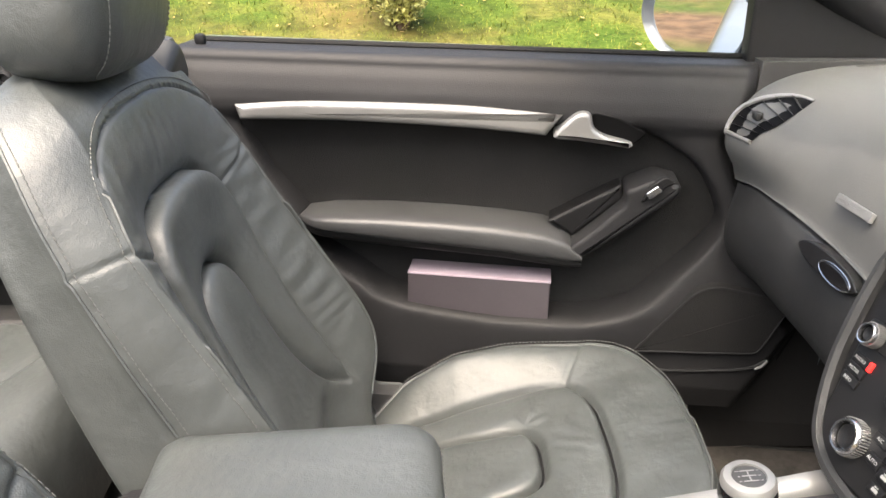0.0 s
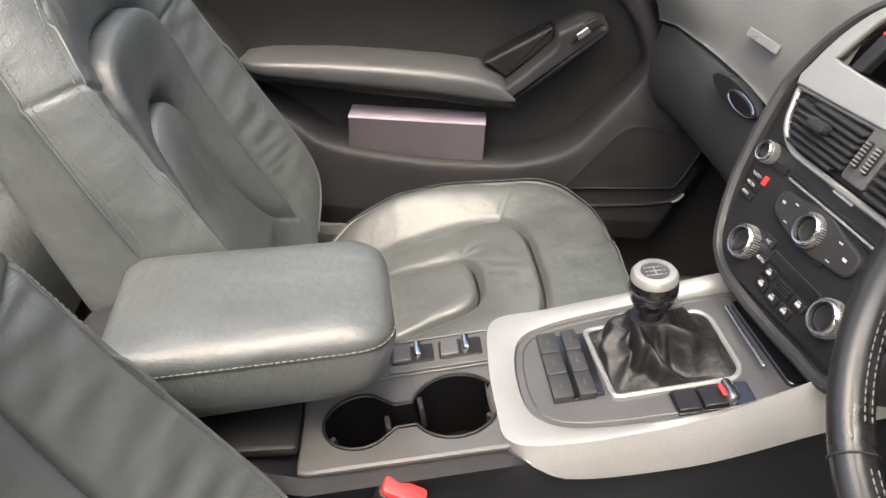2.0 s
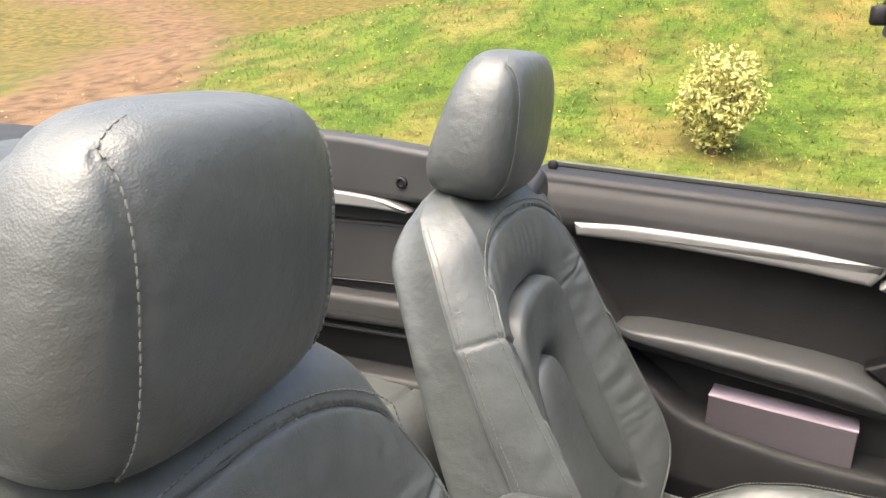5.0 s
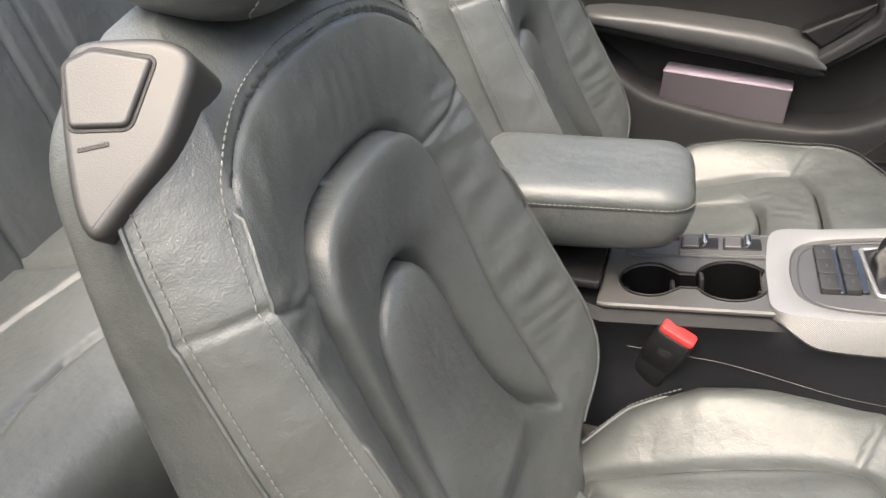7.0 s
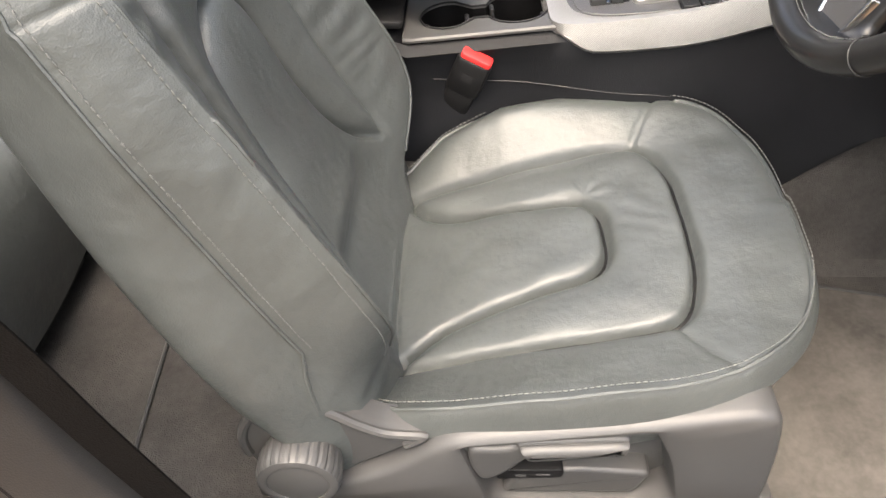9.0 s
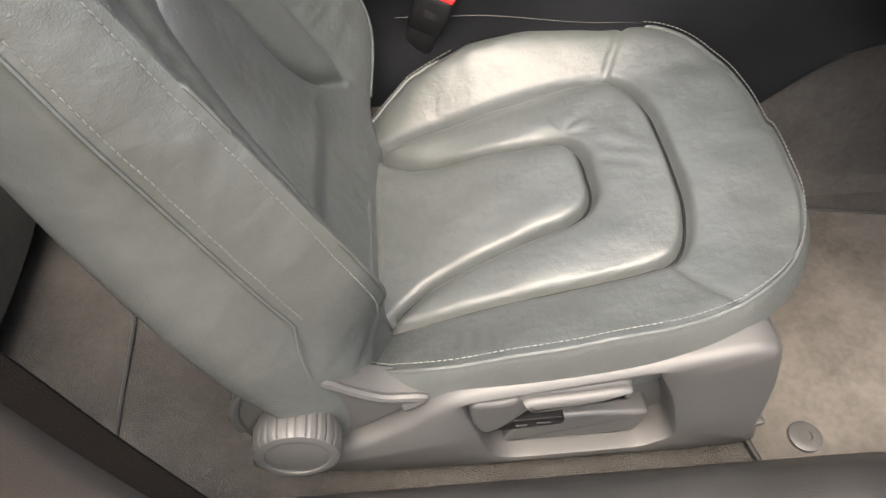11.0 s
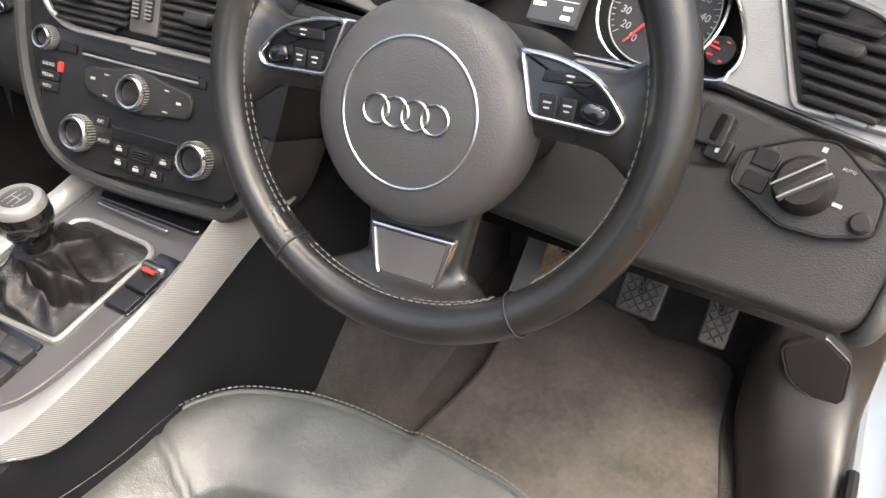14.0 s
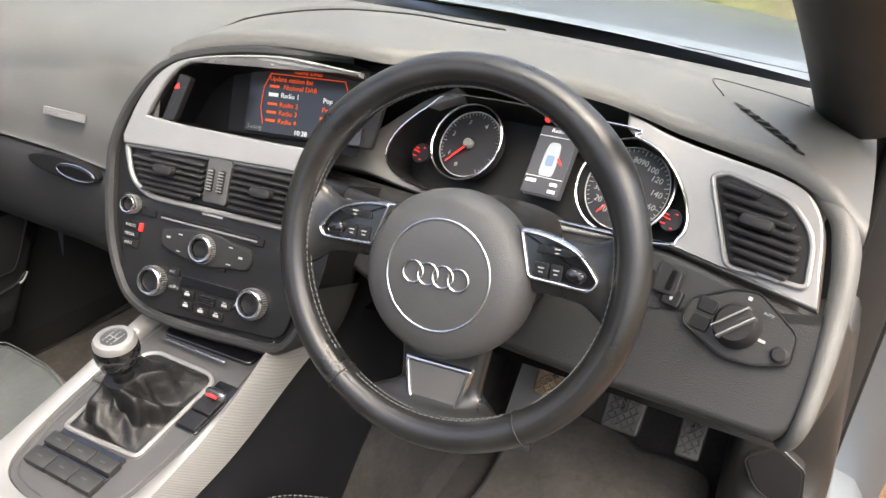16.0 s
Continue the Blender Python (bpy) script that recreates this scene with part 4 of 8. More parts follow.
vs_, us_ = np.concatenate([np.linspace(0, 1, 120), np.linspace(1.01, 1.1, 8), [1.2]]), np.linspace(0, 1, 190)
flat_s = np.array([[lining(v, u)[:2] for u in us_] for v in vs_])
gap_, in_ = near(flat_s[..., 0], flat_s[..., 1], HOLLOW + HOLLOW[:1]), inside(flat_s[..., 0], flat_s[..., 1], HOLLOW)
skin_ = loft([[lining(v, u, float(gap_[i, j]), bool(in_[i, j])) for j, u in enumerate(us_)] for i, v in enumerate(vs_)], closed=False)
low = on_door("door_lining", skin_, SOFT, label="dark grey moulded door lining with pocket", angle=60)
on_door("window_seal", tube([(s, door_top(s) + 0.002, -0.07) for s in np.linspace(-0.455, 0.58, 20)], 0.006, k=8), RUBBER)
on_door("door_gap", prism([(-0.475, 0.36), (-0.465, 0.36), (-0.465, 0.985), (-0.475, 0.985)], -0.06, 0.012, 0.002), RUBBER)


def insert(u, v):
    s, z = -0.40 + 0.92 * u, 0.47 + 0.41 * v
    return (s, z, 0.0 - 0.014 * math.sin(v * math.pi) ** 2 + 0.02 * float(step(0.85, 1.0, v)) + 0.012 * float(step(0.85, 1.0, u)))


on_door("insert_panel", sheet(insert, np.linspace(0, 1, 30), np.linspace(0, 1, 26)), FOAM, label="dark cloth-like door insert")
# silver strip
st_t = curve([(-0.352, 0.899), (-0.26, 0.905), (-0.16, 0.906), (0.018, 0.903), (0.11, 0.897), (0.196, 0.889)], 6)
st_b = curve([(0.170, 0.855), (0.10, 0.861), (0.017, 0.867), (-0.172, 0.874), (-0.345, 0.873)], 6)
on_door("trim_strip", prism(st_t + st_b, 0.0, 0.050, 0.010, 4), SILVER, label="brushed silver trim strip")
hd = on_door("door_handle", prism(curve([(0.182, 0.856), (0.204, 0.884), (0.222, 0.896), (0.239, 0.893), (0.246, 0.872), (0.264, 0.860), (0.304, 0.849), (0.302, 0.841), (0.26, 0.846), (0.22, 0.851)], 4, True), 0.0, 0.060, 0.007, 4), SILVER, label="satin silver inner door handle")
on_door("handle_recess", prism(rounded([(0.240, 0.896), (0.285, 0.886), (0.332, 0.862), (0.310, 0.840), (0.25, 0.848)], 0.010), -0.01, 0.0415, 0.003), BLACK)
on_door("pocket_floor", prism([(-0.3, 0.475), (0.43, 0.475), (0.44, 0.498), (-0.3, 0.498)], -0.02, 0.055, 0.003), FOAM, low)
on_door("trim_joint", tube(curve([(-0.17, 0.455, 0.063), (0.0, 0.43, 0.064), (0.2, 0.415, 0.064), (0.31, 0.41, 0.064)], 5), 0.003, k=6), DARK, low)
# speaker cover
sp = rounded([(0.336, 0.484), (0.442, 0.618), (0.588, 0.590), (0.552, 0.510), (0.54, 0.490)], [0.008, 0.04, 0.015, 0.02, 0.01], 5)
spk = on_door("speaker_grille", prism(sp, 0.05, 0.0795, 0.003), FOAM, low, "dark speaker cover")
on_door("speaker_edge", join(tube([(p[0], p[1], 0.0795) for p in sp], 0.0018, True, 6), tube(curve([(0.335, 0.443, 0.074), (0.45, 0.449, 0.076), (0.53, 0.459, 0.077), (0.56, 0.477, 0.077)], 5), 0.0028, k=6)), SOFT, low)
# short silver tube puts a highlight on the corner of the lower trim
on_door("trim_glint", tube(curve([(0.543, 0.4595, 0.077), (0.553, 0.465, 0.078), (0.562, 0.477, 0.078)], 4), 0.003, k=6), SILVER, low, "small worn bright spot on the trim")
# armrest with grab handle
ARM_T = [(-0.268, 0.690), (-0.25, 0.706), (-0.20, 0.714), (-0.10, 0.716), (0.0, 0.713), (0.1, 0.707), (0.17, 0.699), (0.21, 0.684), (0.238, 0.656)]
ARM_B = [(-0.268, 0.684), (-0.20, 0.680), (-0.10, 0.669), (0.0, 0.661), (0.1, 0.653), (0.16, 0.645), (0.215, 0.639), (0.238, 0.645)]
rings = []
for s in np.concatenate([np.linspace(-0.268, -0.23, 10), np.linspace(-0.22, 0.19, 24), np.linspace(0.2, 0.238, 8)]):
    ht, hb = float(np.interp(s, *zip(*ARM_T))), float(np.interp(s, *zip(*ARM_B)))
    mid, half = (ht + hb) / 2, max(0.002, (ht - hb) / 2)
    dep = 0.086 * float(step(-0.31, -0.20, s)) - 0.004 * float(step(0.15, 0.24, s))
    rings.append([(s, mid + half * math.copysign(abs(math.sin(a)) ** 0.55, math.sin(a)) + 0.004 * math.cos(a), -0.012 + (dep + 0.012) * max(0.0, math.cos(a)) ** 0.42) for a in np.linspace(-math.pi / 2, math.pi / 2, 25)])
arm_ob = on_door("armrest", loft(rings), material("armrest_skin", (0.042, 0.043, 0.044), 0.44, grain=0.15, grain_size=450, vary=0.15, vary_size=8), label="dark soft door armrest", angle=60)
on_door("armrest_base", loft([[(q[0], q[1] - 0.014, q[2] * 0.90) for q in r] for r in rings]), DARK, arm_ob)
grab = rounded([(0.224, 0.644), (0.31, 0.708), (0.386, 0.771), (0.388, 0.786), (0.348, 0.797), (0.300, 0.774), (0.303, 0.752), (0.25, 0.700), (0.214, 0.672)], [0.006, 0.02, 0.010, 0.010, 0.012, 0.012, 0.012, 0.02, 0.008], 4)
on_door("grab_handle", prism(grab, 0.0, 0.078, 0.008, 4), SOFT, label="dark grab handle with window switch")
on_door("switch_panel", prism(rounded([(0.325, 0.757), (0.378, 0.794), (0.362, 0.802), (0.338, 0.787)], 0.005), 0.07, 0.082, 0.002), DARK)
on_door("window_switch", prism(rounded([(0.338, 0.764), (0.358, 0.779), (0.349, 0.789), (0.331, 0.775)], 0.003), 0.078, 0.088, 0.002), CHROME, label="chrome window switch")
on_door("grip_recess", prism(rounded([(0.178, 0.704), (0.298, 0.773), (0.304, 0.748), (0.222, 0.676)], 0.006), -0.01, 0.034, 0.006), DARK)
on_door("rear_lock_post", box(0.02, 0.02, 0.012, 0.004, (-0.43, 0.995, -0.03)), DARK)

# box lying in the door pocket
bx = thing("storage_box", "small lilac-grey card box standing in the door pocket", "box")
mesh("box_body", *moved(box(0.252, 0.13, 0.068, 0.0015), DOOR @ pose(0.060, 0.532, 0.018, -2, 0, -2)), BOX_SHADED, bx, "mauve-grey box body")
# thin plate, its pale colour standing for light on the top face
mesh("box_lid", *moved(box(0.254, 0.004, 0.070, 0.001), DOOR @ pose(0.0622, 0.598, 0.016, -2, 0, -2)), BOX_LIT, bx, "close-fitting lid")

# door mirror outside
mir = thing("door_mirror", "silver door mirror with clear glass", "wing mirror")
MM = basis((0.455, 1.47, 1.005), (0.5, -0.85, 0), (0, 0, 1)) @ Matrix.Diagonal((1.3, 1, 1, 1))
mo = curve([(-0.085, 0.0), (-0.07, 0.055), (0.0, 0.073), (0.09, 0.058), (0.11, 0.01), (0.085, -0.06), (0.03, -0.082), (-0.05, -0.055)], 6, True)
rings = []
for d, k in ((0.012, 0.97), (0.02, 1.0), (0.0, 1.04), (-0.05, 0.98), (-0.09, 0.75), (-0.11, 0.4)):
    rings.append([MM @ V((p[0] * k, p[1] * k, d)) for p in mo])
rings.insert(0, [MM @ V((p[0] * 0.90, p[1] * 0.88, 0.0)) for p in mo])
mesh("mirror_housing", *loft(rings), PAINT, mir, "silver painted housing")
MIRROR = material("mirror_glass", (0.85, 0.87, 0.88), 0.02, metal=1.0)
mesh("mirror_glass", *prism([(p[0] * 0.89, p[1] * 0.87) for p in mo], 0.0, 0.004, 0.001), MIRROR, mir, m=MM)
mesh("mirror_arm", *tube([(0.50, 1.46, 0.95), (0.53, 1.40, 0.945), (0.56, 1.31, 0.955)], [0.03, 0.032, 0.038], k=12, flat=0.6), DARK, mir)


# ---------------------------------------------------------------- centre console
CON = basis((0, 0.555, 0.573), (1, 0, 0.13), (0, 1, 0))
con = thing("centre_console", "dark centre console with silver trim, cup holders and leather armrest", "console")


def on_con(name, geo, mat, parent=con, label="", angle=40, m=CON):
    return mesh(name, *geo, mat, parent, label, angle, m=m)


rings = []
for x in np.linspace(-0.50, 0.68, 48):
    top = 0.566 + 0.13 * x - 0.003 if x > -0.1 else 0.545 + 0.02 * step(-0.1, -0.14, x)
    k = 0.0 if x < 0.1 else 0.007 * step(0.1, 0.4, x)
    lo = 0.23 + 0.24 * step(0.26, 0.66, x)
    dip = 0.095 if -0.095 < x < 0.115 else 0.0
    sec = [(-0.155 - k * 1.5 * (1 - step(0.3, 0.66, x)), lo), (-0.15 - k, lo + 0.35 * (0.45 - lo)), (-0.135 - k, max(0.45, lo + 0.02)), (-0.118 - k, top - 0.045), (-0.108 - k, top - 0.012), (-0.095, top), (-0.088, top - 0.004), (0.07, top - 0.004), (0.078, top), (0.095, top), (0.108 + k, top - 0.012), (0.118 + k, top - 0.045), (0.135 + k, max(0.45, lo + 0.02)), (0.15 + k, lo + 0.35 * (0.45 - lo)), (0.155 + k * 1.5, lo)]
    slim = 0.80 + 0.20 * step(0.04, 0.22, x)
    sec = [(a, z - dip) if z == top - 0.004 else (a, z) for a, z in sec]
    rings.append([(x, 0.555 + a * (slim if z < top - 0.02 and abs(a) > 0.1 else 1.0), z) for a, z in sec])
body = mesh("console_body", *loft(rings), CONSOLE, con, "dark soft console side", angle=55)
for s in (1, -1):
    line = []
    for x in np.linspace(-0.06, 0.47, 40):
        z = 0.50 - 0.01 * (x - 0.05) - 0.05 * step(0.25, 0.55, x) 
        line.append((x, 0.555 + s * (0.1265 + 0.007 * step(0.1, 0.4, x) + 0.011 * (0.505 - z) / 0.06 * 0.4) * (0.805 + 0.195 * step(0.04, 0.22, x)), z))
    mesh("seam", *tube(line, 0.00045, k=5), GREY_PLASTIC, body, "thin stitched seam")

# rear deck of the console with two joined cup wells
n = 96
ctr = (0.012, -0.035)
c1, r1, c2, r2 = (-0.043, -0.036), 0.0395, (0.06, -0.031), 0.0475


def wells(k, extra=0.0):
    out = []
    for i in range(k):
        a = 2 * math.pi * i / k
        d = np.array((math.cos(a), math.sin(a)))
        best = 0.0
        for c, r in ((c1, r1 + extra), (c2, r2 + extra)):
            o = np.array(ctr) - np.array(c)
            bq, cq = o @ d, o @ o - r * r
            disc = bq * bq - cq
            if disc > 0:
                best = max(best, -bq + math.sqrt(disc))
        neck = (0.018 + extra) / max(1e-6, abs(d[1]))
        best = max(best, min(neck, 0.05))
        out.append(np.array(ctr) + d * best)
    return out


deck = rounded([(-0.108, -0.098), (0.125, -0.1), (0.125, 0.09), (-0.105, 0.055)], 0.008)
hole = wells(n)
on_con("console_deck", border(star(deck, ctr, n), hole, -0.006, 0.0, 0.0025), GREY_PLASTIC, label="grey satin deck round the cup holders")
on_con("cup_holder", loft([[(*p, -0.004) for p in hole], [(*p, -0.03) for p in inset(hole, 0.002)], [(*p, -0.085) for p in inset(hole, 0.006)]], caps="end"), BLACK, label="deep black double cup holder")
on_con("cup_rim", tube([(*p, 0.0004) for p in hole], 0.0016, True, 6), DARK)
for c, a in (((-0.014, -0.04), 0.1), ((0.022, -0.018), 0.1), ((0.098, -0.055), 0.6), ((-0.077, -0.058), 2.4)):
    on_con("cup_clip", moved(box(0.006, 0.02, 0.03, 0.002), pose(c[0], c[1], -0.018, 0, 0, math.degrees(a))), SOFT, label="small sprung clip in the cup holder")
rp = rect(0.118, 0.05, 0.004, 3, (0.05, 0.053))
on_con("switch_plate", join(prism(rp, -0.005, 0.003, 0.001), tube([(*p, 0.003) for p in rect(0.19, 0.058, 0.006, 3, (0.014, 0.051))], 0.0012, True, 6)), GREY_PLASTIC)
for x in (0.018, 0.074):
    on_con("window_switch", prism(rect(0.05, 0.03, 0.003, 3, (x, 0.055)), 0.0, 0.0045, 0.001), DARK)
    on_con("switch_key", prism(rect(0.022, 0.025, 0.002, 3, (x - 0.012, 0.055)), 0.003, 0.0075, 0.002), GREY_PLASTIC)
    on_con("switch_toggle", moved(box(0.008, 0.026, 0.014, 0.003), pose(x + 0.006, 0.055, 0.008, 0, 20, 0)), CHROME, label="chrome switch tab")

# silver U round the gear lever
INN = [(0.50, 0.088), (0.40, 0.091), (0.28, 0.087), (0.19, 0.076), (0.148, 0.058), (0.133, 0.02), (0.132, -0.04), (0.145, -0.074), (0.185, -0.093), (0.28, -0.098), (0.40, -0.094), (0.50, -0.092)]
OUT = [(0.50, 0.108), (0.40, 0.112), (0.28, 0.108), (0.18, 0.10), (0.118, 0.093), (0.104, 0.03), (0.102, -0.05), (0.110, -0.100), (0.17, -0.114), (0.28, -0.111), (0.40, -0.105), (0.50, -0.102)]
FLK = [(0.50, 0.125), (0.40, 0.13), (0.28, 0.128), (0.18, 0.118), (0.118, 0.098), (0.098, 0.03), (0.097, -0.05), (0.112, -0.105), (0.172, -0.129), (0.28, -0.134), (0.40, -0.134), (0.50, -0.135)]
ci, cm, cf = curve(INN, 6), curve(OUT, 6), curve(FLK, 6)
fl = [0.0 if 3.2 < i / 6 < 6.4 else 1.0 for i in range(len(cf))]
rise = [0.042 * step(0.26, 0.5, p[0]) * (1 if p[1] < 0 else 0.3) for p in cm]
drop = [step(0.10, 0.16, p[0]) for p in cf]
rings = [[(*p, -0.006) for p in ci], [(*p, 0.0025) for p in inset(ci, -0.001)],
         [(*(p * 0.5 + q * 0.5), 0.007 + 0.5 * r) for p, q, r in zip(ci, cm, rise)], [(*p, 0.005 + r) for p, r in zip(cm, rise)]]
sil = on_con("silver_trim", loft(rings, closed=False), SILVER, label="bright satin silver trim", angle=50)
SILVER_WEAVE = material("woven_silver", (0.2, 0.198, 0.19), 0.42, metal=0.5, vary=0.08, vary_size=30)
wt = SILVER_WEAVE.node_tree
wb = wt.nodes["Principled BSDF"]
wc = wt.nodes.new("ShaderNodeTexCoord")
wv = wt.nodes.new("ShaderNodeTexWave")
wv.bands_direction = "DIAGONAL"
wv.inputs["Scale"].default_value, wv.inputs["Distortion"].default_value = 215.0, 0.3
wt.links.new(wc.outputs["Object"], wv.inputs["Vector"])
wr = wt.nodes.new("ShaderNodeValToRGB")
wr.color_ramp.elements[0].color, wr.color_ramp.elements[1].color = (0.17, 0.168, 0.164, 1), (0.26, 0.257, 0.25, 1)
wt.links.new(wv.outputs["Fac"], wr.inputs[0])
wt.links.new(wr.outputs[0], wb.inputs["Base Color"])
wp = wt.nodes.new("ShaderNodeBump")
wp.inputs["Strength"].default_value, wp.inputs["Distance"].default_value = 0.5, 0.001
wt.links.new(wv.outputs["Fac"], wp.inputs["Height"])
wt.links.new(wp.outputs[0], wb.inputs["Normal"])
on_con("silver_flank", loft([[(*p, 0.005 + r) for p, r in zip(cm, rise)], [(*(p * 0.35 + q * 0.65), -0.012 + r * 0.9) for p, q, r in zip(cm, cf, rise)], [(*p, -0.004 - 0.026 * d + r * 0.75) for p, d, r in zip(cf, drop, rise)],
                             [(p[0], p[1] * 0.96, -0.01 - 0.026 * d + r * 0.75) for p, d, r in zip(cf, drop, rise)]], closed=False), SILVER_WEAVE, label="finely woven metallic flank", angle=50)
inner = ci
on_con("console_panel", prism(inner, -0.02, -0.001, 0.002), material("satin_panel", (0.05, 0.05, 0.052), 0.38, vary=0.1, vary_size=14, grain=0.1, grain_size=900), label="dark satin panel round the gear lever")
on_con("panel_line", tube([(*p, -0.0005) for p in inset(inner, 0.009)[4:-4]], 0.0013, k=5), GREY_PLASTIC)
# two rows of keys
for x, w in ((0.174, 0.022), (0.2, 0.018)):
    for j in range(3):
        on_con("console_key", moved(box(w, 0.0348, 0.012, 0.0012), pose(x, 0.036 - 0.0355 * j, 0.002)), FASCIA, label="satin grey push key")
        bars([(0, 0.001, 0.002, 0.008)], CON @ pose(x, 0.036 - 0.0355 * j, 0.0082), GREY_PLASTIC, con)
on_con("key_gap", prism(rect(0.008, 0.105, 0.001, 2, (0.188, 0.0)), -0.004, 0.002, 0.0005), GLOSS)
on_con("key_end", prism(rect(0.008, 0.10, 0.001, 2, (0.2135, 0.0)), -0.004, 0.003, 0.0005), GLOSS)
# gaiter
gf = rounded([(0.216, 0.055), (0.355, 0.062), (0.367, 0.045), (0.367, -0.045), (0.355, -0.06), (0.222, -0.062)], 0.012, 5)
on_con("gaiter_frame", border(gf, inset(gf, 0.006), -0.002, 0.006, 0.002), SILVER, label="satin frame of the gaiter")
N = 160
base_o = star(inset(gf, 0.006), (0.29, 0.0), N)
rings = []
for i in range(26):
    t = i / 25
    c = np.array((0.29 - 0.012 * t, 0.003 * t))
    ring = []
    for j in range(N):
        a = 2 * math.pi * j / N
        p = base_o[j] - np.array((0.29, 0.0))
        rr = np.linalg.norm(p) * (1 - t) ** 1.25 + 0.0195 * (1 - (1 - t) ** 1.25)
        fold = math.sin(t * math.pi) ** 0.8
        rr *= 1 + fold * (0.16 * math.sin(4 * a + 5 * t + 0.6) + 0.09 * math.sin(9 * a - 7 * t))
        z = 0.003 + 0.052 * t ** 1.5 + fold * (0.010 * math.sin(5 * a + 3.2 + 4 * t) + 0.006 * math.sin(8 * a + t * 9) + 0.007)
        ring.append((c[0] + rr * math.cos(a), c[1] + rr * math.sin(a), z))
    rings.append(ring)
on_con("gaiter", loft(rings), material("gaiter_leather", (0.007, 0.007, 0.0074), 0.45, spec=0.35, grain=0.2, grain_size=450, vary=0.15, vary_size=20, wrinkle=0.3, wrinkle_size=40), label="folded black leather gaiter", angle=80)
LV = Matrix.Translation(CON @ V((0.279, 0.002, 0.034))) @ pose(0, 0, 0, 3, -5, 0) @ Matrix.Scale(0.80, 4)
lev = mesh("gear_lever", *lathe([(0.019, -0.005), (0.021, 0.004), (0.0195, 0.012), (0.0165, 0.02), (0.0155, 0.03), (0.018, 0.04), (0.022, 0.048)], 28), GLOSS, con, "glossy black gear lever", m=LV)
mesh("gear_knob", *lathe([(0.018, 0.042), (0.0255, 0.05), (0.031, 0.064), (0.0325, 0.078), (0.031, 0.09), (0.029, 0.094)], 36), GLOSS, lev, "glossy black gear knob", m=LV)
mesh("knob_ring", *lathe([(0.0305, 0.09), (0.030, 0.097), (0.027, 0.1015), (0.019, 0.1032), (0.0185, 0.1005)], 36), SILVER, lev, "satin chrome ring on the gear knob", m=LV)
mesh("knob_cap", *lathe([(0.0190, 0.099), (0.0182, 0.1012), (0.012, 0.1022), (0.001, 0.1024)], 36), material("knob_cap", (0.05, 0.05, 0.05), 0.3, metal=0.3), lev, m=LV)
bars([(-0.008, 0, 0.0015, 0.016), (0, 0, 0.0015, 0.016), (0.008, 0, 0.0015, 0.016), (0, 0, 0.017, 0.0015)], LV @ pose(0, 0, 0.1025, 0, 0, -90), SILVER, lev, "shift_pattern")
for k, (x, y) in zip("135246", ((-0.008, 0.0115), (0, 0.0115), (0.008, 0.0115), (-0.008, -0.0115), (0, -0.0115), (0.008, -0.0115))):
    writing(k, 0.005, LV @ pose(0, 0, 0.1025, 0, 0, -90) @ Matrix.Translation((x, y, 0)), SILVER, lev)
# parking brake switch
on_con("brake_well", prism(rect(0.082, 0.034, 0.004, 3, (0.322, -0.077)), -0.003, 0.0015, 0.001), GLOSS, label="dark well of the parking brake switch")
on_con("auto_hold_key", prism(rect(0.024, 0.029, 0.002, 3, (0.295, -0.077)), -0.002, 0.005, 0.0015), BUTTON)
on_con("brake_switch", prism(rect(0.026, 0.029, 0.002, 3, (0.322, -0.077)), -0.002, 0.006, 0.0015), BUTTON)
on_con("brake_tab", moved(box(0.012, 0.029, 0.014, 0.003), pose(0.338, -0.077, 0.006, 0, 25, 0)), CHROME, label="chrome parking brake tab")
on_con("brake_lamp", moved(box(0.004, 0.016, 0.003, 0.001), pose(0.331, -0.077, 0.0105)), RED, label="red parking brake mark")
# stowage lid ahead of the lever
lid = rounded([(0.395, 0.068), (0.50, 0.078), (0.53, 0.0), (0.50, -0.085), (0.40, -0.078)], 0.01)
on_con("stowage_lid", prism(lid, -0.004, 0.004, 0.003), GLOSS, label="gloss black stowage lid")
on_con("lid_grip", moved(box(0.004, 0.105, 0.006, 0.0015), pose(0.386, 0.002, 0.006)), CHROME, label="thin chrome grip bar")
for j in range(5):
    on_con("grille_slat", moved(box(0.052, 0.0028, 0.003, 0.001), pose(0.315, 0.074 + 0.0038 * j - 0.004, 0.0030, 0, 0, 4)), GREY_PLASTIC)
# armrest, hinged at the rear
AR = pose(-0.14, 0.572, 0.662, 0, -2, 3)
ARO = rounded([(-0.15, -0.098), (0.137, -0.09), (0.137, 0.09), (-0.15, 0.098)], [0.03, 0.045, 0.045, 0.03], 8)
rings = []
for zz, k in ((-0.045, 0.78), (-0.043, 0.86), (-0.034, 0.95), (-0.015, 0.995), (0.012, 1.0), (0.0175, 0.985), (0.0195, 0.985), (0.0215, 1.0), (0.033, 0.975), (0.040, 0.92), (0.0445, 0.83), (0.047, 0.68), (0.048, 0.45), (0.0482, 0.2), (0.0482, 0.02)):
    rings.append([(p[0] * k - 0.02 * max(0, -zz) / 0.045 * (p[0] > 0.05), p[1] * k, zz + 0.0014 * math.sin(p[0] * k * 50 + p[1] * k * 34) - 0.003 * math.exp(-((p[0] * k - 0.03) / 0.035) ** 2 - ((p[1] * k) / 0.05) ** 2) * (zz > 0.03)) for p in ARO])
ar = mesh("armrest", *loft(rings), LEATHER, con, "grey leather armrest with stitched seam", angle=80, m=AR)
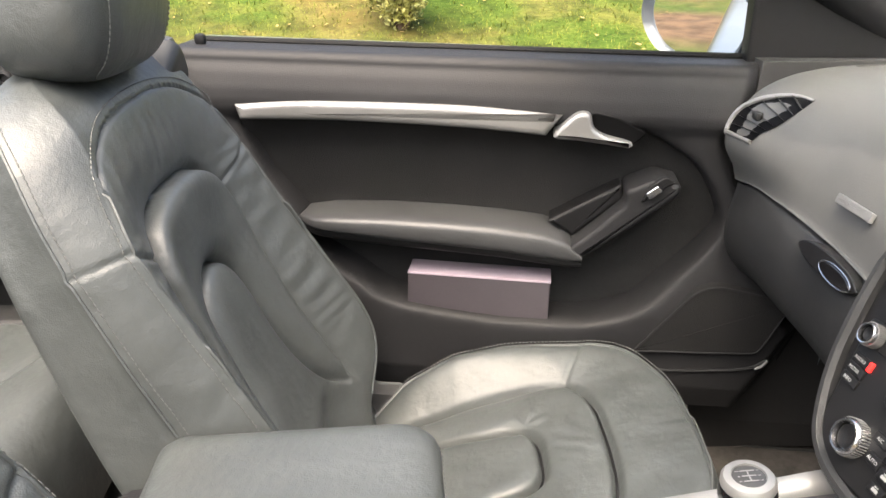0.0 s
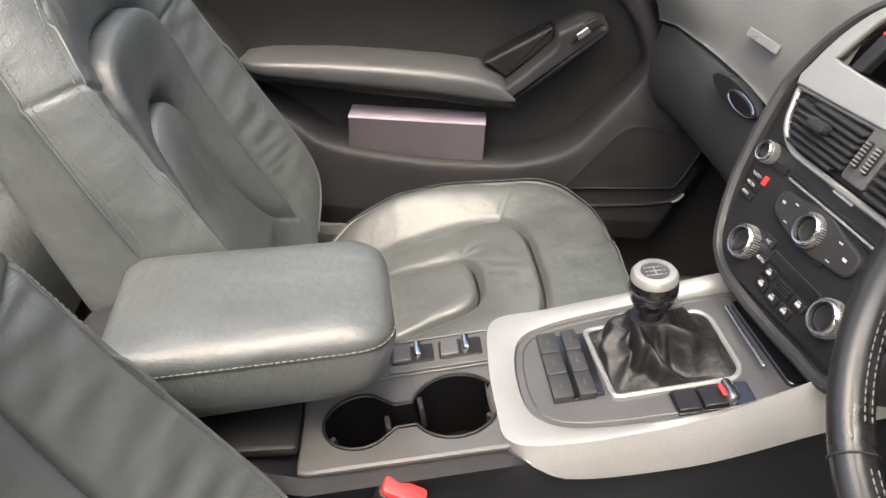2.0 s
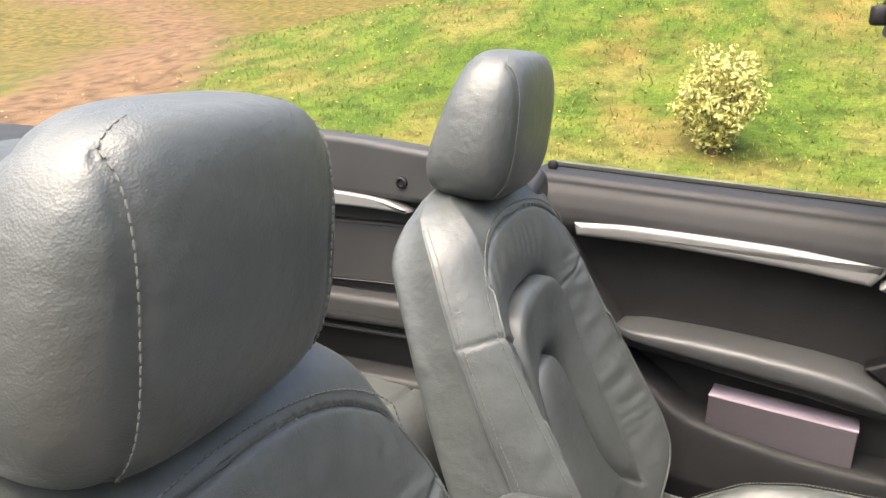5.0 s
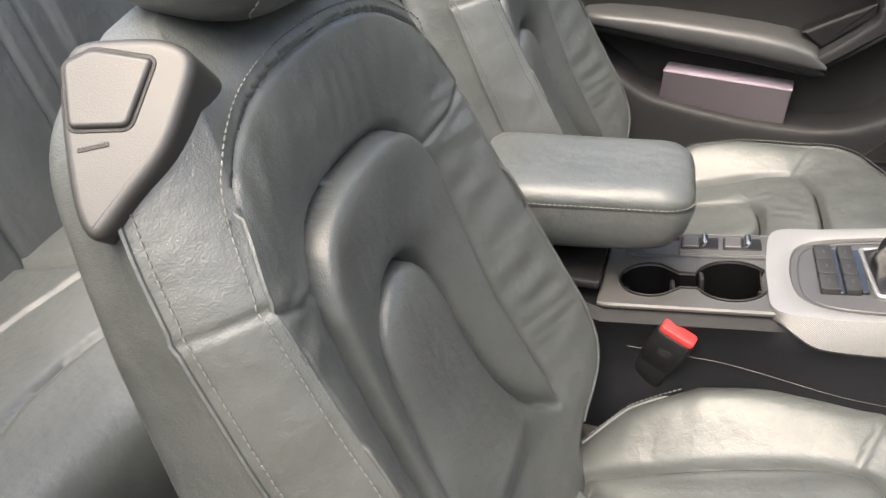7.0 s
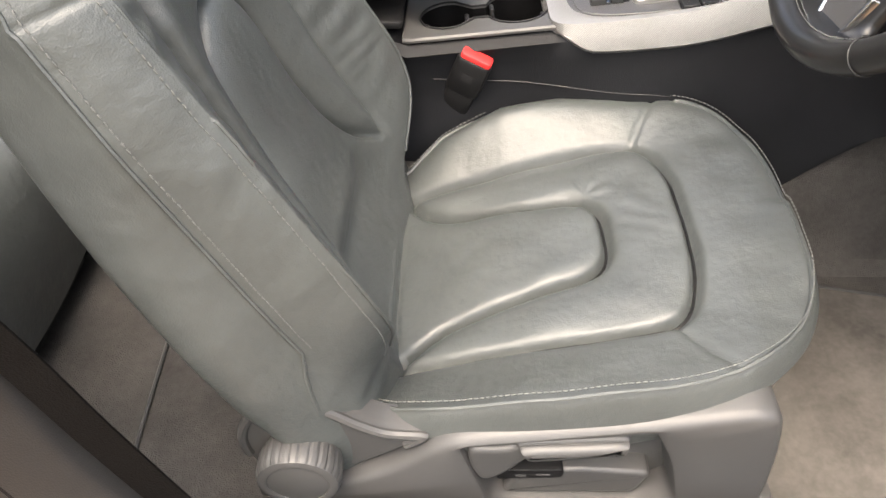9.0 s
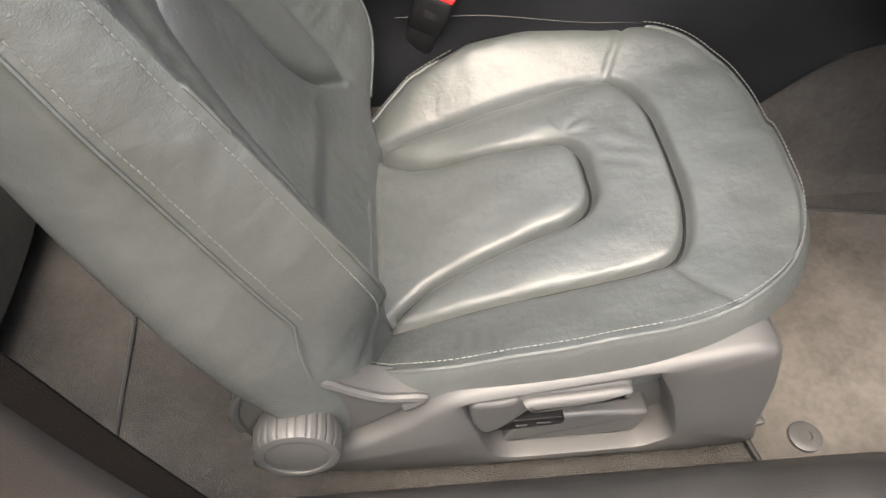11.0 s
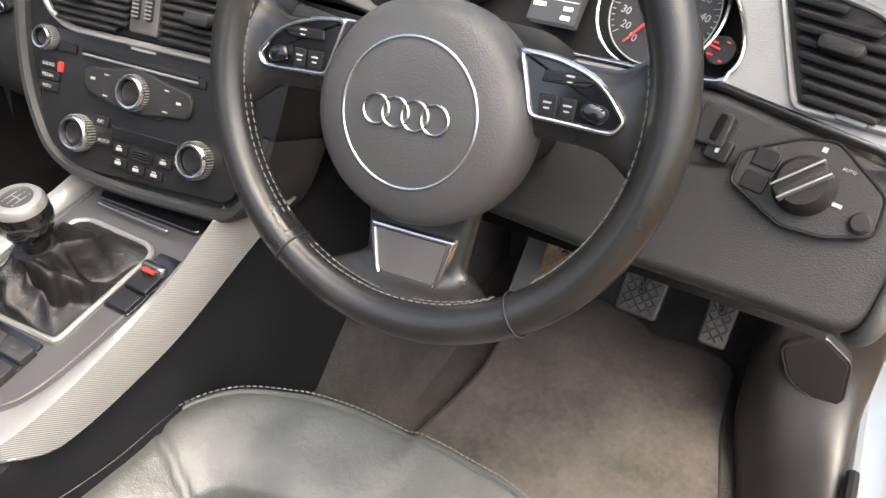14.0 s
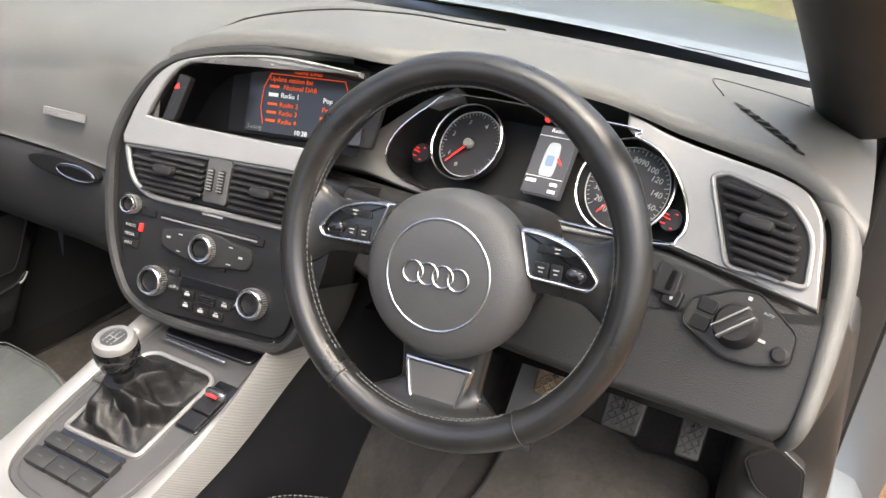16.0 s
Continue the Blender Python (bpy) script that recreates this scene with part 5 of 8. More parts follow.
o = rounded([(-0.15, -0.098), (0.137, -0.09), (0.137, 0.09), (-0.15, 0.098)], [0.03, 0.045, 0.045, 0.03], 8)
stitches("stitching", [AR @ V((p[0] * 1.003, p[1] * 1.003, 0.024)) for p in inset(o, 0.0005)], ar)
mesh("armrest_hinge", *box(0.10, 0.16, 0.09, 0.02, (-0.29, 0.555, 0.615)), SOFT, con)
mesh("storage_well", *box(0.17, 0.16, 0.012, 0.004, (-0.19, 0.555, 0.572)), DARK, con, "black storage well under the armrest")

# ---------------------------------------------------------------- dashboard
dash = thing("dashboard", "dark soft dashboard with silver trim, air vents and dials", "dashboard")
CEN = 0.555


BROW = np.array([(-0.157, 0.552, 0.912), (-0.135, 0.565, 0.931), (-0.116, 0.576, 0.943), (-0.097, 0.585, 0.949), (-0.067, 0.598, 0.955), (-0.02, 0.612, 0.958), (0.044, 0.631, 0.961), (0.084, 0.642, 0.967), (0.13, 0.646, 0.974), (0.2, 0.648, 0.979), (0.29, 0.646, 0.982), (0.335, 0.625, 0.986), (0.385, 0.572, 0.994),
                 (0.426, 0.563, 0.998), (0.52, 0.554, 0.997), (0.57, 0.546, 0.992), (0.624, 0.537, 0.983), (0.655, 0.530, 0.974), (0.685, 0.523, 0.959), (0.705, 0.540, 0.952), (0.74, 0.580, 0.947), (0.8, 0.60, 0.946), (1.28, 0.60, 0.940)])


def pad(v, u):
    """The dashboard top: a rounded brow, then a gentle swell to the windscreen."""
    y = -0.155 + 1.43 * u
    g = np.exp(-0.5 * (np.arange(-3, 4) / 1.5) ** 2)
    at = y + np.arange(-3, 4) * 0.006
    xb, zb = [float((np.interp(at, BROW[:, 0], BROW[:, i]) * g).sum() / g.sum()) for i in (1, 2)]
    xf = 0.90 + 0.09 * (1 - ((y - CEN) / 0.7) ** 2)
    r = 0.017
    if v < 0.12:
        a = v / 0.12 * math.pi / 2
        return (xb + r * (1 - math.cos(a)), y, zb + r * math.sin(a))
    k = (v - 0.12) / 0.88
    top = zb + r + 0.006 * math.sin(min(1, k * 2.2) * math.pi / 2)
    return (xb + r + (xf - xb - r) * k, y, top + (0.958 - top) * step(0.25, 1.0, k) - 0.03 * step(-0.085, -0.157, y) * step(0.3, 1.0, k))


mesh("dash_pad", *sheet(pad, np.concatenate([np.linspace(0, 0.12, 8), np.linspace(0.14, 1, 30)]), np.linspace(0, 1, 130)), PAD, dash, "soft grained grey dashboard top", angle=60)
# demister slot at the driver's end
def pad_at(x, y):
    """The point of the dashboard top at x, y."""
    row = [pad(v, (y + 0.155) / 1.43) for v in np.linspace(0.13, 1, 60)]
    return V((x, y, float(np.interp(x, [p[0] for p in row], [p[2] for p in row]))))


near_e, far_e = [curve(c, 6) for c in ([(0.625, 0.675), (0.674, 0.558), (0.725, 0.441), (0.776, 0.328)], [(0.72, 0.726), (0.85, 0.60), (0.87, 0.44), (0.785, 0.324)])]
speaker = mesh("speaker_panel", *loft([[pad_at(*(a_ * (1 - k) + b_ * k)) + V((0, 0, 0.0012)) for k in np.linspace(0, 1, 10)] for a_, b_ in zip(near_e, far_e)], closed=False), SPEAKER, dash, "flush finely pierced speaker panel")
mesh("panel_joint", *tube([pad_at(*p) + V((0, 0, 0.0008)) for p in list(near_e) + list(far_e)[::-1]], 0.0013, True, 5), DARK, speaker)
slot = []
for t in np.linspace(0, 1, 16):
    x, y, w = 0.716 - 0.098 * t, 0.004 - 0.086 * t, 0.0055 * math.sin(math.pi * min(1, 0.06 + 0.9 * t)) ** 0.6
    slot.append([pad_at(x + 0.67 * q * w, y - 0.74 * q * w) + V((0, 0, 0.0008)) for q in (-1, -0.5, 0, 0.5, 1)])
dv = mesh("demister_slot", *loft(slot, closed=False), BLACK, dash, "narrow slatted demister slot")
for j in range(2, 15, 2):
    a_, b_ = slot[j][0], slot[min(15, j + 1)][4]
    mesh("slot_rib", *tube([a_ + V((0, 0, 0.0006)), b_ + V((0, 0, 0.0006))], 0.0012, k=5), FASCIA, dv)
edge_ = [(0.735, 0.02), (0.79, 0.04), (0.85, 0.045), (0.83, -0.02), (0.80, -0.072)]
mesh("demister_joint", *tube([pad_at(*p) + V((0, 0, 0.0003)) for p in curve(edge_, 6)], 0.0009, k=5), DARK, dash)

# fascia on the passenger's side
PROF = [(0.68, 0.972), (0.63, 0.968), (0.58, 0.957), (0.54, 0.937), (0.513, 0.905), (0.49, 0.855), (0.478, 0.812), (0.474, 0.805)]
GLOVE = [(0.481, 0.800), (0.472, 0.796), (0.462, 0.775), (0.455, 0.735), (0.46, 0.69), (0.485, 0.65), (0.53, 0.625), (0.62, 0.61)]


def face(prof, y, back=0.0):
    bend, swell = -0.012 * step(0.9, 0.72, y), step(0.88, 0.69, y)
    prof = [(p[0] - 0.012 * swell * step(0.89, 0.94, p[1]), p[1] + 0.015 * swell * step(0.90, 0.945, p[1]) * (1 - 0.6 * step(0.955, 0.972, p[1]))) for p in prof]
    return [(p[0] + back + bend - 0.058 * step(0.95, 1.2, y) * step(0.775, 0.875, p[1]), y, p[1] - 0.012 * step(1.1, 1.2, y) * (1 if p[1] < 0.82 else 0.3)) for p in prof]


ys = [(y, 0.0) for y in np.linspace(0.686, 1.185, 42)] + [(1.192, 0.002), (1.197, 0.006), (1.201, 0.013), (1.203, 0.022), (1.203, 0.06)]
mesh("fascia", *loft([face(curve(PROF, 4), y, k) for y, k in ys], closed=False), PAD, dash, "grey grained fascia")
gy = [(y, 0.0) for y in np.linspace(0.735, 1.18, 34)] + [(1.188, 0.003), (1.194, 0.010), (1.197, 0.02), (1.197, 0.08)]
gb = mesh("glovebox", *loft([face(curve(GLOVE, 4), y, k) for y, k in gy], closed=False), FASCIA, dash, "dark glovebox lid")
mesh("dash_underside", *sheet(lambda u, v: (0.60 + 0.5 * u, -0.14 + 1.40 * v, 0.615 - 0.02 * u), np.linspace(0, 1, 4), np.linspace(0, 1, 8)), DARK, dash)
mesh("dash_core", *box(0.22, 1.36, 0.30, 0.02, (0.83, 0.555, 0.77)), DARK, dash)
GH = basis((0.456, 0.848, 0.793), (0, -1, 0), (0.25, 0, 1))
mesh("handle_recess", *prism(circle(0.074, 40, (0, 0), 0.0145), -0.02, 0.0035, 0.002), DARK, gb, m=GH)
mesh("glovebox_handle", *prism(circle(0.036, 32, (0.030, -0.001), 0.009), 0.0, 0.007, 0.002), GLOSS, gb, "glossy black glovebox handle", m=GH)
mesh("handle_edge", *tube([GH @ V(p) for p in [(*q, 0.006) for q in circle(0.038, 36, (0.030, -0.001), 0.0105)]], 0.0009, True, 6), CHROME, gb)
BG = basis((0.485, 0.862, 0.860), (0.0, -1, 0.03), (0.38, 0, 1))
bg = mesh("model_badge", *prism(rect(0.082, 0.0118, 0.0012), 0.0, 0.005, 0.001), SILVER, dash, "small plain silver badge plate", m=BG)
bars([(-0.022, 0, 0.026, 0.0045)], BG @ Matrix.Translation((0, 0, 0.0051)), SILVER_WEAVE, bg)


def vent_slats(m, outline, count, parent, tilt=0, name="slat", gap=0.003):
    """Slats across an opening in the plane of m, cut to its outline."""
    ysl = [p[1] for p in outline]
    lo, hi = min(ysl), max(ysl)
    for i in range(count):
        yy = lo + (hi - lo) * (i + 0.5) / count
        xs_ = []
        k = len(outline)
        for j in range(k):
            a, b_ = outline[j], outline[(j + 1) % k]
            if (a[1] > yy) != (b_[1] > yy):
                xs_.append(a[0] + (b_[0] - a[0]) * (yy - a[1]) / (b_[1] - a[1]))
        if len(xs_) >= 2:
            x0, x1 = min(xs_) + gap, max(xs_) - gap
            if x1 - x0 > 0.008:
                mesh(name, *moved(box(x1 - x0, (hi - lo) / count * 0.5, 0.022, 0.0012), m @ pose((x0 + x1) / 2, yy, -0.008, 28, 0, 0)), SOFT, parent)


# outer vent on the passenger's side, following the curve of the fascia
vt_ = curve([(0.441, 1.185, 0.869), (0.445, 1.188, 0.882), (0.452, 1.188, 0.896), (0.462, 1.182, 0.91), (0.475, 1.164, 0.923), (0.487, 1.143, 0.932), (0.501, 1.119, 0.939), (0.511, 1.097, 0.941), (0.517, 1.077, 0.94)], 3)
vb_ = curve([(0.454, 1.119, 0.87), (0.464, 1.109, 0.886), (0.473, 1.095, 0.897), (0.487, 1.083, 0.912), (0.501, 1.077, 0.926), (0.517, 1.076, 0.94)], 4)
nv = 24
top_, bot_ = [[V([np.interp(t, np.linspace(0, 1, len(c)), [p[i] for p in c]) for i in range(3)]) for t in np.linspace(0, 1, nv)] for c in (vt_, vb_)]
lift = V((-0.0022, 0, 0.0014))
v1 = mesh("air_vent", *loft([[a_.lerp(b_, k) + lift for a_, b_ in zip(top_, bot_)] for k in np.linspace(0, 1, 6)], closed=False), BLACK, dash, "dark outer air vent")
mesh("vent_frame", *tube([p + lift for p in [bot_[0].lerp(top_[0], k) for k in (0, 0.5)] + top_], [0.0032] * 2 + [0.0046] * 14 + list(np.linspace(0.0044, 0.0018, len(top_) - 14)), k=8), SILVER, v1, "satin silver vent frame")
for i in range(3, 20, 3):
    a_, b_ = top_[i], bot_[min(nv - 1, i + 1)]
    mesh("slat", *loft([[a_.lerp(b_, k) + lift * q + V((0, e, 0)) for e, q in ((-0.0035, 0.8), (-0.002, 2.6), (0.002, 2.6), (0.0035, 0.8))] for k in np.linspace(0.05, 0.96, 6)]), FASCIA, v1)
mesh("vent_tab", *moved(box(0.012, 0.02, 0.012, 0.003), Matrix.Translation(top_[9].lerp(bot_[9], 0.5) + lift * 2)), FASCIA, v1, "vent direction tab")

# ---- driver's face
DF = basis((0.497, -0.021, 0.816), (-0.25, -1, 0), (0.8, 0, 1))
top_r = [(0.507, -0.132, 0.862), (0.531, -0.127, 0.891), (0.559, -0.118, 0.925), (0.580, -0.099, 0.945), (0.594, -0.069, 0.952), (0.608, -0.02, 0.955), (0.627, 0.044, 0.958), (0.642, 0.084, 0.964), (0.652, 0.108, 0.967)]
open_r = [(0.640, 0.104, 0.954), (0.632, 0.090, 0.948), (0.617, 0.055, 0.940), (0.591, 0.023, 0.917), (0.566, 0.008, 0.893), (0.554, 0.012, 0.875), (0.552, 0.034, 0.864)]
open_b = [(0.575, 0.20, 0.848), (0.600, 0.345, 0.832), (0.626, 0.412, 0.842), (0.652, 0.418, 0.873), (0.675, 0.380, 0.913), (0.683, 0.33, 0.936)]
left = [(0.690, 0.345, 0.945), (0.681, 0.395, 0.915), (0.650, 0.475, 0.852), (0.644, 0.530, 0.830), (0.630, 0.530, 0.815), (0.622, 0.452, 0.823), (0.598, 0.351, 0.826), (0.565, 0.15, 0.842), (0.551, 0.024, 0.866)]
out = flat(DF, [(0.507, -0.132, 0.862)]) + curve(flat(DF, top_r[1:]), 4) + curve(flat(DF, open_r), 4) + curve(flat(DF, open_b), 4) + curve(flat(DF, left), 3)
ds = mesh("silver_fascia", *prism(out, -0.02, 0.0, 0.003), SILVER, dash, "satin silver driver's fascia", m=DF)
# lower and side padding of the driver's end
low_o = flat(DF, [(0.51, -0.158, 0.872), (0.503, -0.135, 0.856), (0.551, 0.024, 0.862), (0.60, 0.351, 0.822), (0.63, 0.53, 0.811), (0.57, 0.53, 0.735), (0.50, 0.30, 0.712), (0.466, 0.12, 0.730), (0.452, 0.028, 0.742), (0.441, -0.065, 0.751), (0.427, -0.134, 0.760), (0.47, -0.155, 0.825)])
lp = rounded(low_o, 0.024, 5)
lv_, lf_ = prism(lp, -0.12, -0.003, 0.008, 4)
cap_ = lf_[-2]
mid_ = np.mean([lv_[i][:2] for i in cap_], axis=0)
lf_ = lf_[:-2] + [(cap_[i], cap_[(i + 1) % len(cap_)], len(lv_)) for i in range(len(cap_))]
lv_ = lv_ + [(mid_[0], mid_[1], -0.003)]
mesh("lower_fascia", lv_, lf_, FASCIA, dash, "dark lower fascia", m=DF)
roll_ = curve([(0.610, -0.085, 0.948), (0.590, -0.11, 0.942), (0.566, -0.134, 0.928), (0.537, -0.146, 0.898), (0.505, -0.150, 0.855), (0.470, -0.150, 0.815), (0.440, -0.146, 0.775), (0.452, -0.138, 0.742), (0.50, -0.13, 0.725)], 6)
mesh("end_padding", *tube(roll_, list(np.linspace(0.004, 0.013, 16)) + list(np.linspace(0.013, 0.005, len(roll_) - 16)), k=12), PAD, dash, "soft padded edge of the dashboard")
# gauge housing
well = flat(DF, open_r + open_b)
wellc = curve(well, 4, True)
gh = mesh("gauge_housing", *loft([[(*p, 0.0) for p in wellc], [(*p, -0.03) for p in inset(wellc, 0.003)], [(*p, -0.055) for p in inset(wellc, 0.006)]], caps="end"), DARK, dash, "black instrument housing", m=DF)
mesh("housing_rim", *tube([DF @ V((*p, 0.001)) for p in wellc], 0.0014, True, 6), CHROME, gh)
DIAL = material("dial_face", (0.012, 0.012, 0.014), 0.4)
LIT_RED = material("lit_red", (0.8, 0.02, 0.02), 0.4, emit=(1.0, 0.03, 0.02, 0.35))
LIT_WHITE = material("lit_white", (0.8, 0.8, 0.8), 0.4, emit=(1, 1, 1, 0.12))
GF = DF @ Matrix.Translation((0, 0, -0.028))


def dial(centre, r, marks, needle, cover):
    """A round instrument: face, ring, ticks, numbers, needle."""
    c = flat(DF, [centre])[0]
    m = GF @ Matrix.Translation((c[0], c[1], 0)) @ pose(0, 0, 0, 0, 0, -4)
    g = mesh("dial", *prism(circle(r, 48), -0.01, 0.002, 0.001), DIAL, gh, "black dial with white numerals", m=m)
    mesh("dial_ring", *tube([m @ V((*p, 0.004)) for p in circle(r * 1.0, 48)], 0.0008, True, 6), PRINT, g, "thin pale ring")
    mesh("bezel", *tube([m @ V((*p, 0.014)) for p in circle(r * 1.16, 48)], 0.0018, True, 6), CHROME, g)
    geo = []
    for i in range(41):
        a = radians(225 - 270 * i / 40)
        l = 0.12 if i % 5 == 0 else 0.06
        geo.append(tube([(r * math.cos(a) * 0.97, r * math.sin(a) * 0.97, 0.0028), (r * (0.97 - l) * math.cos(a), r * (0.97 - l) * math.sin(a), 0.0028)], 0.0005, k=4))
    t = mesh("dial_scale", *join(*geo), PRINT, g, m=m)
    t["kind"] = "stuff"
    for txt, ang in marks:
        a = radians(ang)
        writing(txt, r * 0.2, m @ Matrix.Translation((r * 0.70 * math.cos(a), r * 0.70 * math.sin(a), 0.003)), PRINT, g)
    a = radians(needle)
    mesh("needle", *tube([m @ V((-0.1 * r * math.cos(a), -0.1 * r * math.sin(a), 0.007)), m @ V((0.86 * r * math.cos(a), 0.86 * r * math.sin(a), 0.007))], [0.0016, 0.0006], k=6), LIT_RED, g, "red needle")
    mesh("needle_hub", *lathe([(0.0065, 0.003), (0.0065, 0.010), (0.005, 0.012), (0.001, 0.012)], 20), SILVER, g, m=m)


dial((0.655, 0.312, 0.886), 0.045, [("0", 262), ("1", 222), ("2", 172), ("3", 122), ("4", 72)], 240, True)
dial((0.612, 0.088, 0.894), 0.050, [("10", 246), ("20", 223), ("30", 200), ("40", 172), ("60", 128), ("80", 100), ("90", 84), ("100", 62), ("120", 40), ("140", 12), ("160", -14)], 246, True)
for c_, r_ in (((0.640, 0.385, 0.868), 0.014), ((0.575, 0.032, 0.890), 0.013)):
    q = flat(DF, [c_])[0]
    m_ = GF @ Matrix.Translation((q[0], q[1], 0.004))
    sd = mesh("small_gauge", *prism(circle(r_, 24), -0.006, 0.0, 0.001), DIAL, gh, m=m_)
    mesh("needle", *tube([m_ @ V((0, 0, 0.002)), m_ @ V((-r_ * 0.8, r_ * 0.1, 0.002))], 0.0007, k=5), LIT_RED, sd)
    bars([(-0.007, 0.005, 0.006, 0.001), (-0.007, -0.006, 0.006, 0.001), (0.004, 0.008, 0.003, 0.0012), (0.004, -0.009, 0.003, 0.0012)], m_ @ Matrix.Translation((0, 0, 0.0005)), LIT_RED, sd, "warning_marks")
SCREEN = material("dim_screen", (0.02, 0.02, 0.022), 0.2, emit=(0.5, 0.5, 0.6, 0.006))
SCREEN2 = material("info_screen", (0.02, 0.02, 0.022), 0.3, emit=(0.6, 0.6, 0.65, 0.035))
IM = basis((0.645, 0.192, 0.890), (-0.010, -0.059, 0.006), (0.056, 0.013, 0.065))
info = mesh("info_display", *prism(rect(0.053, 0.088, 0.002), -0.01, 0.0, 0.001), SCREEN2, gh, "small lit display with a car outline", m=IM)
writing("Radio 1", 0.0075, IM @ Matrix.Translation((0, 0.039, 0.0006)), LIT_WHITE, info)
bars([(0, 0.031, 0.05, 0.0006), (0, -0.022, 0.05, 0.0006), (-0.016, -0.028, 0.014, 0.004), (0.016, -0.029, 0.01, 0.004), (0.016, -0.038, 0.01, 0.004)], IM @ Matrix.Translation((0, 0, 0.0006)), LIT_WHITE, info)
mesh("car_outline", *prism(curve([(-0.009, -0.018), (-0.01, 0.0), (-0.008, 0.02), (0.0, 0.024), (0.008, 0.02), (0.01, 0.0), (0.009, -0.018), (0, -0.02)], 4, True), 0.0, 0.0008, 0.0002, 1), material("car_icon", (0.2, 0.22, 0.24), 0.4, emit=(0.7, 0.8, 0.9, 0.08)), info, m=IM)
mesh("car_roof", *prism(rect(0.011, 0.014, 0.003, 3, (0, 0.0)), 0.0, 0.0011, 0.0002, 1), material("car_icon_roof", (0.1, 0.15, 0.22), 0.4, emit=(0.2, 0.3, 0.5, 0.06)), info, m=IM)
mesh("door_mark", *prism([(0.01, 0.006), (0.017, -0.002), (0.016, -0.004), (0.009, 0.003)], 0.0, 0.0012, 0.0002, 1), LIT_RED, info, m=IM)
q = flat(DF, [(0.668, 0.21, 0.943)])[0]
mesh("seatbelt_lamp", *prism(curve([(-0.003, -0.009), (-0.004, 0.0), (-0.002, 0.009), (0.002, 0.009), (0.004, 0.0), (0.003, -0.009)], 3, True), -0.02, -0.016, 0.0005), LIT_RED, gh, "lit red warning lamp", m=DF @ Matrix.Translation((q[0], q[1], 0)))
# outer vent by the driver
vq = flat(DF, [(0.596, -0.004, 0.935), (0.598, -0.019, 0.942), (0.577, -0.084, 0.935), (0.553, -0.113, 0.915), (0.519, -0.119, 0.875), (0.533, -0.043, 0.870)])
vo = rounded(vq, [0.006, 0.006, 0.015, 0.02, 0.008, 0.008], 5)
v2 = mesh("air_vent", *prism(vo, 0.0, 0.0022, 0.001), DARK, dash, "dark slatted outer air vent", m=DF)
mesh("vent_frame", *tube([DF @ V((*p, 0.003)) for p in vo], 0.003, True, 8), SILVER, v2)
vent_slats(DF @ Matrix.Translation((0, 0, 0.010)), inset(vo, 0.006), 8, v2, gap=0.004)
q = flat(DF, [(0.560, -0.062, 0.908)])[0]
mesh("vent_tab", *moved(box(0.034, 0.012, 0.016, 0.003), DF @ pose(q[0], q[1], 0.012)), SOFT, v2, "vent direction tab")
q = flat(DF, [(0.527, -0.084, 0.874)])[0]
wh = mesh("vent_wheel", *moved(box(0.024, 0.009, 0.008, 0.002), DF @ pose(q[0], q[1], 0.004)), SILVER, v2, "ribbed vent wheel")
# light switch panel
lq = flat(DF, [(0.496, -0.018, 0.815), (0.512, -0.020, 0.835), (0.520, -0.058, 0.853), (0.518, -0.082, 0.858), (0.490, -0.123, 0.840), (0.472, -0.124, 0.817), (0.470, -0.092, 0.806), (0.474, -0.062, 0.803)])
ls = mesh("light_switch_panel", *prism(rounded(lq, 0.006, 4), -0.004, 0.004, 0.002), FASCIA, dash, "dark light switch panel", m=DF)
mesh("panel_edge", *tube([DF @ V((*p, 0.004)) for p in rounded(lq, 0.006, 4)], 0.0012, True, 6), DARK, ls)
q = flat(DF, [(0.494, -0.070, 0.829)])[0]
KM = DF @ Matrix.Translation((q[0], q[1], 0.004))
kb = mesh("light_knob", *lathe([(0.0225, 0), (0.0225, 0.006), (0.019, 0.014), (0.017, 0.018), (0.001, 0.018)], 32), SOFT, ls, "round light switch knob", m=KM)
mesh("knob_bar", *moved(box(0.040, 0.010, 0.012, 0.002), KM @ pose(0, 0, 0.020, 0, 0, 50)), SOFT, kb, "dark pointer bar")
for e_ in (-1, 1):
    mesh("bar_edge", *moved(box(0.040, 0.0018, 0.013, 0.0006), KM @ pose(0, 0, 0.0205, 0, 0, 50) @ Matrix.Translation((0, e_ * 0.0055, 0))), SILVER, kb, "bright edge of the pointer")
bars([(-0.04, 0.009, 0.006, 0.003), (-0.04, -0.012, 0.006, 0.003), (0.0, 0.030, 0.004, 0.004), (0.026, -0.004, 0.007, 0.003)], KM @ Matrix.Translation((0, 0, 0.0002)), PRINT, ls)
writing("AUTO", 0.0036, KM @ pose(0.022, 0.022, 0.0006), PRINT, ls)
q = flat(DF, [(0.521, 0.008, 0.846)])[0]
ig = mesh("key_slot_housing", *prism(rounded([(q[0] - 0.016, q[1] + 0.016), (q[0] + 0.012, q[1] + 0.012), (q[0] + 0.014, q[1] - 0.016), (q[0] - 0.012, q[1] - 0.018)], 0.004, 3), -0.01, 0.006, 0.002), SOFT, dash, "dark key slot housing", m=DF)
mesh("key_slot", *prism(rect(0.006, 0.022, 0.002, 3, (q[0] + 0.004, q[1] - 0.001)), 0.002, 0.0075, 0.0006), BLACK, ig, m=DF)
q = flat(DF, [(0.508, 0.0, 0.833)])[0]
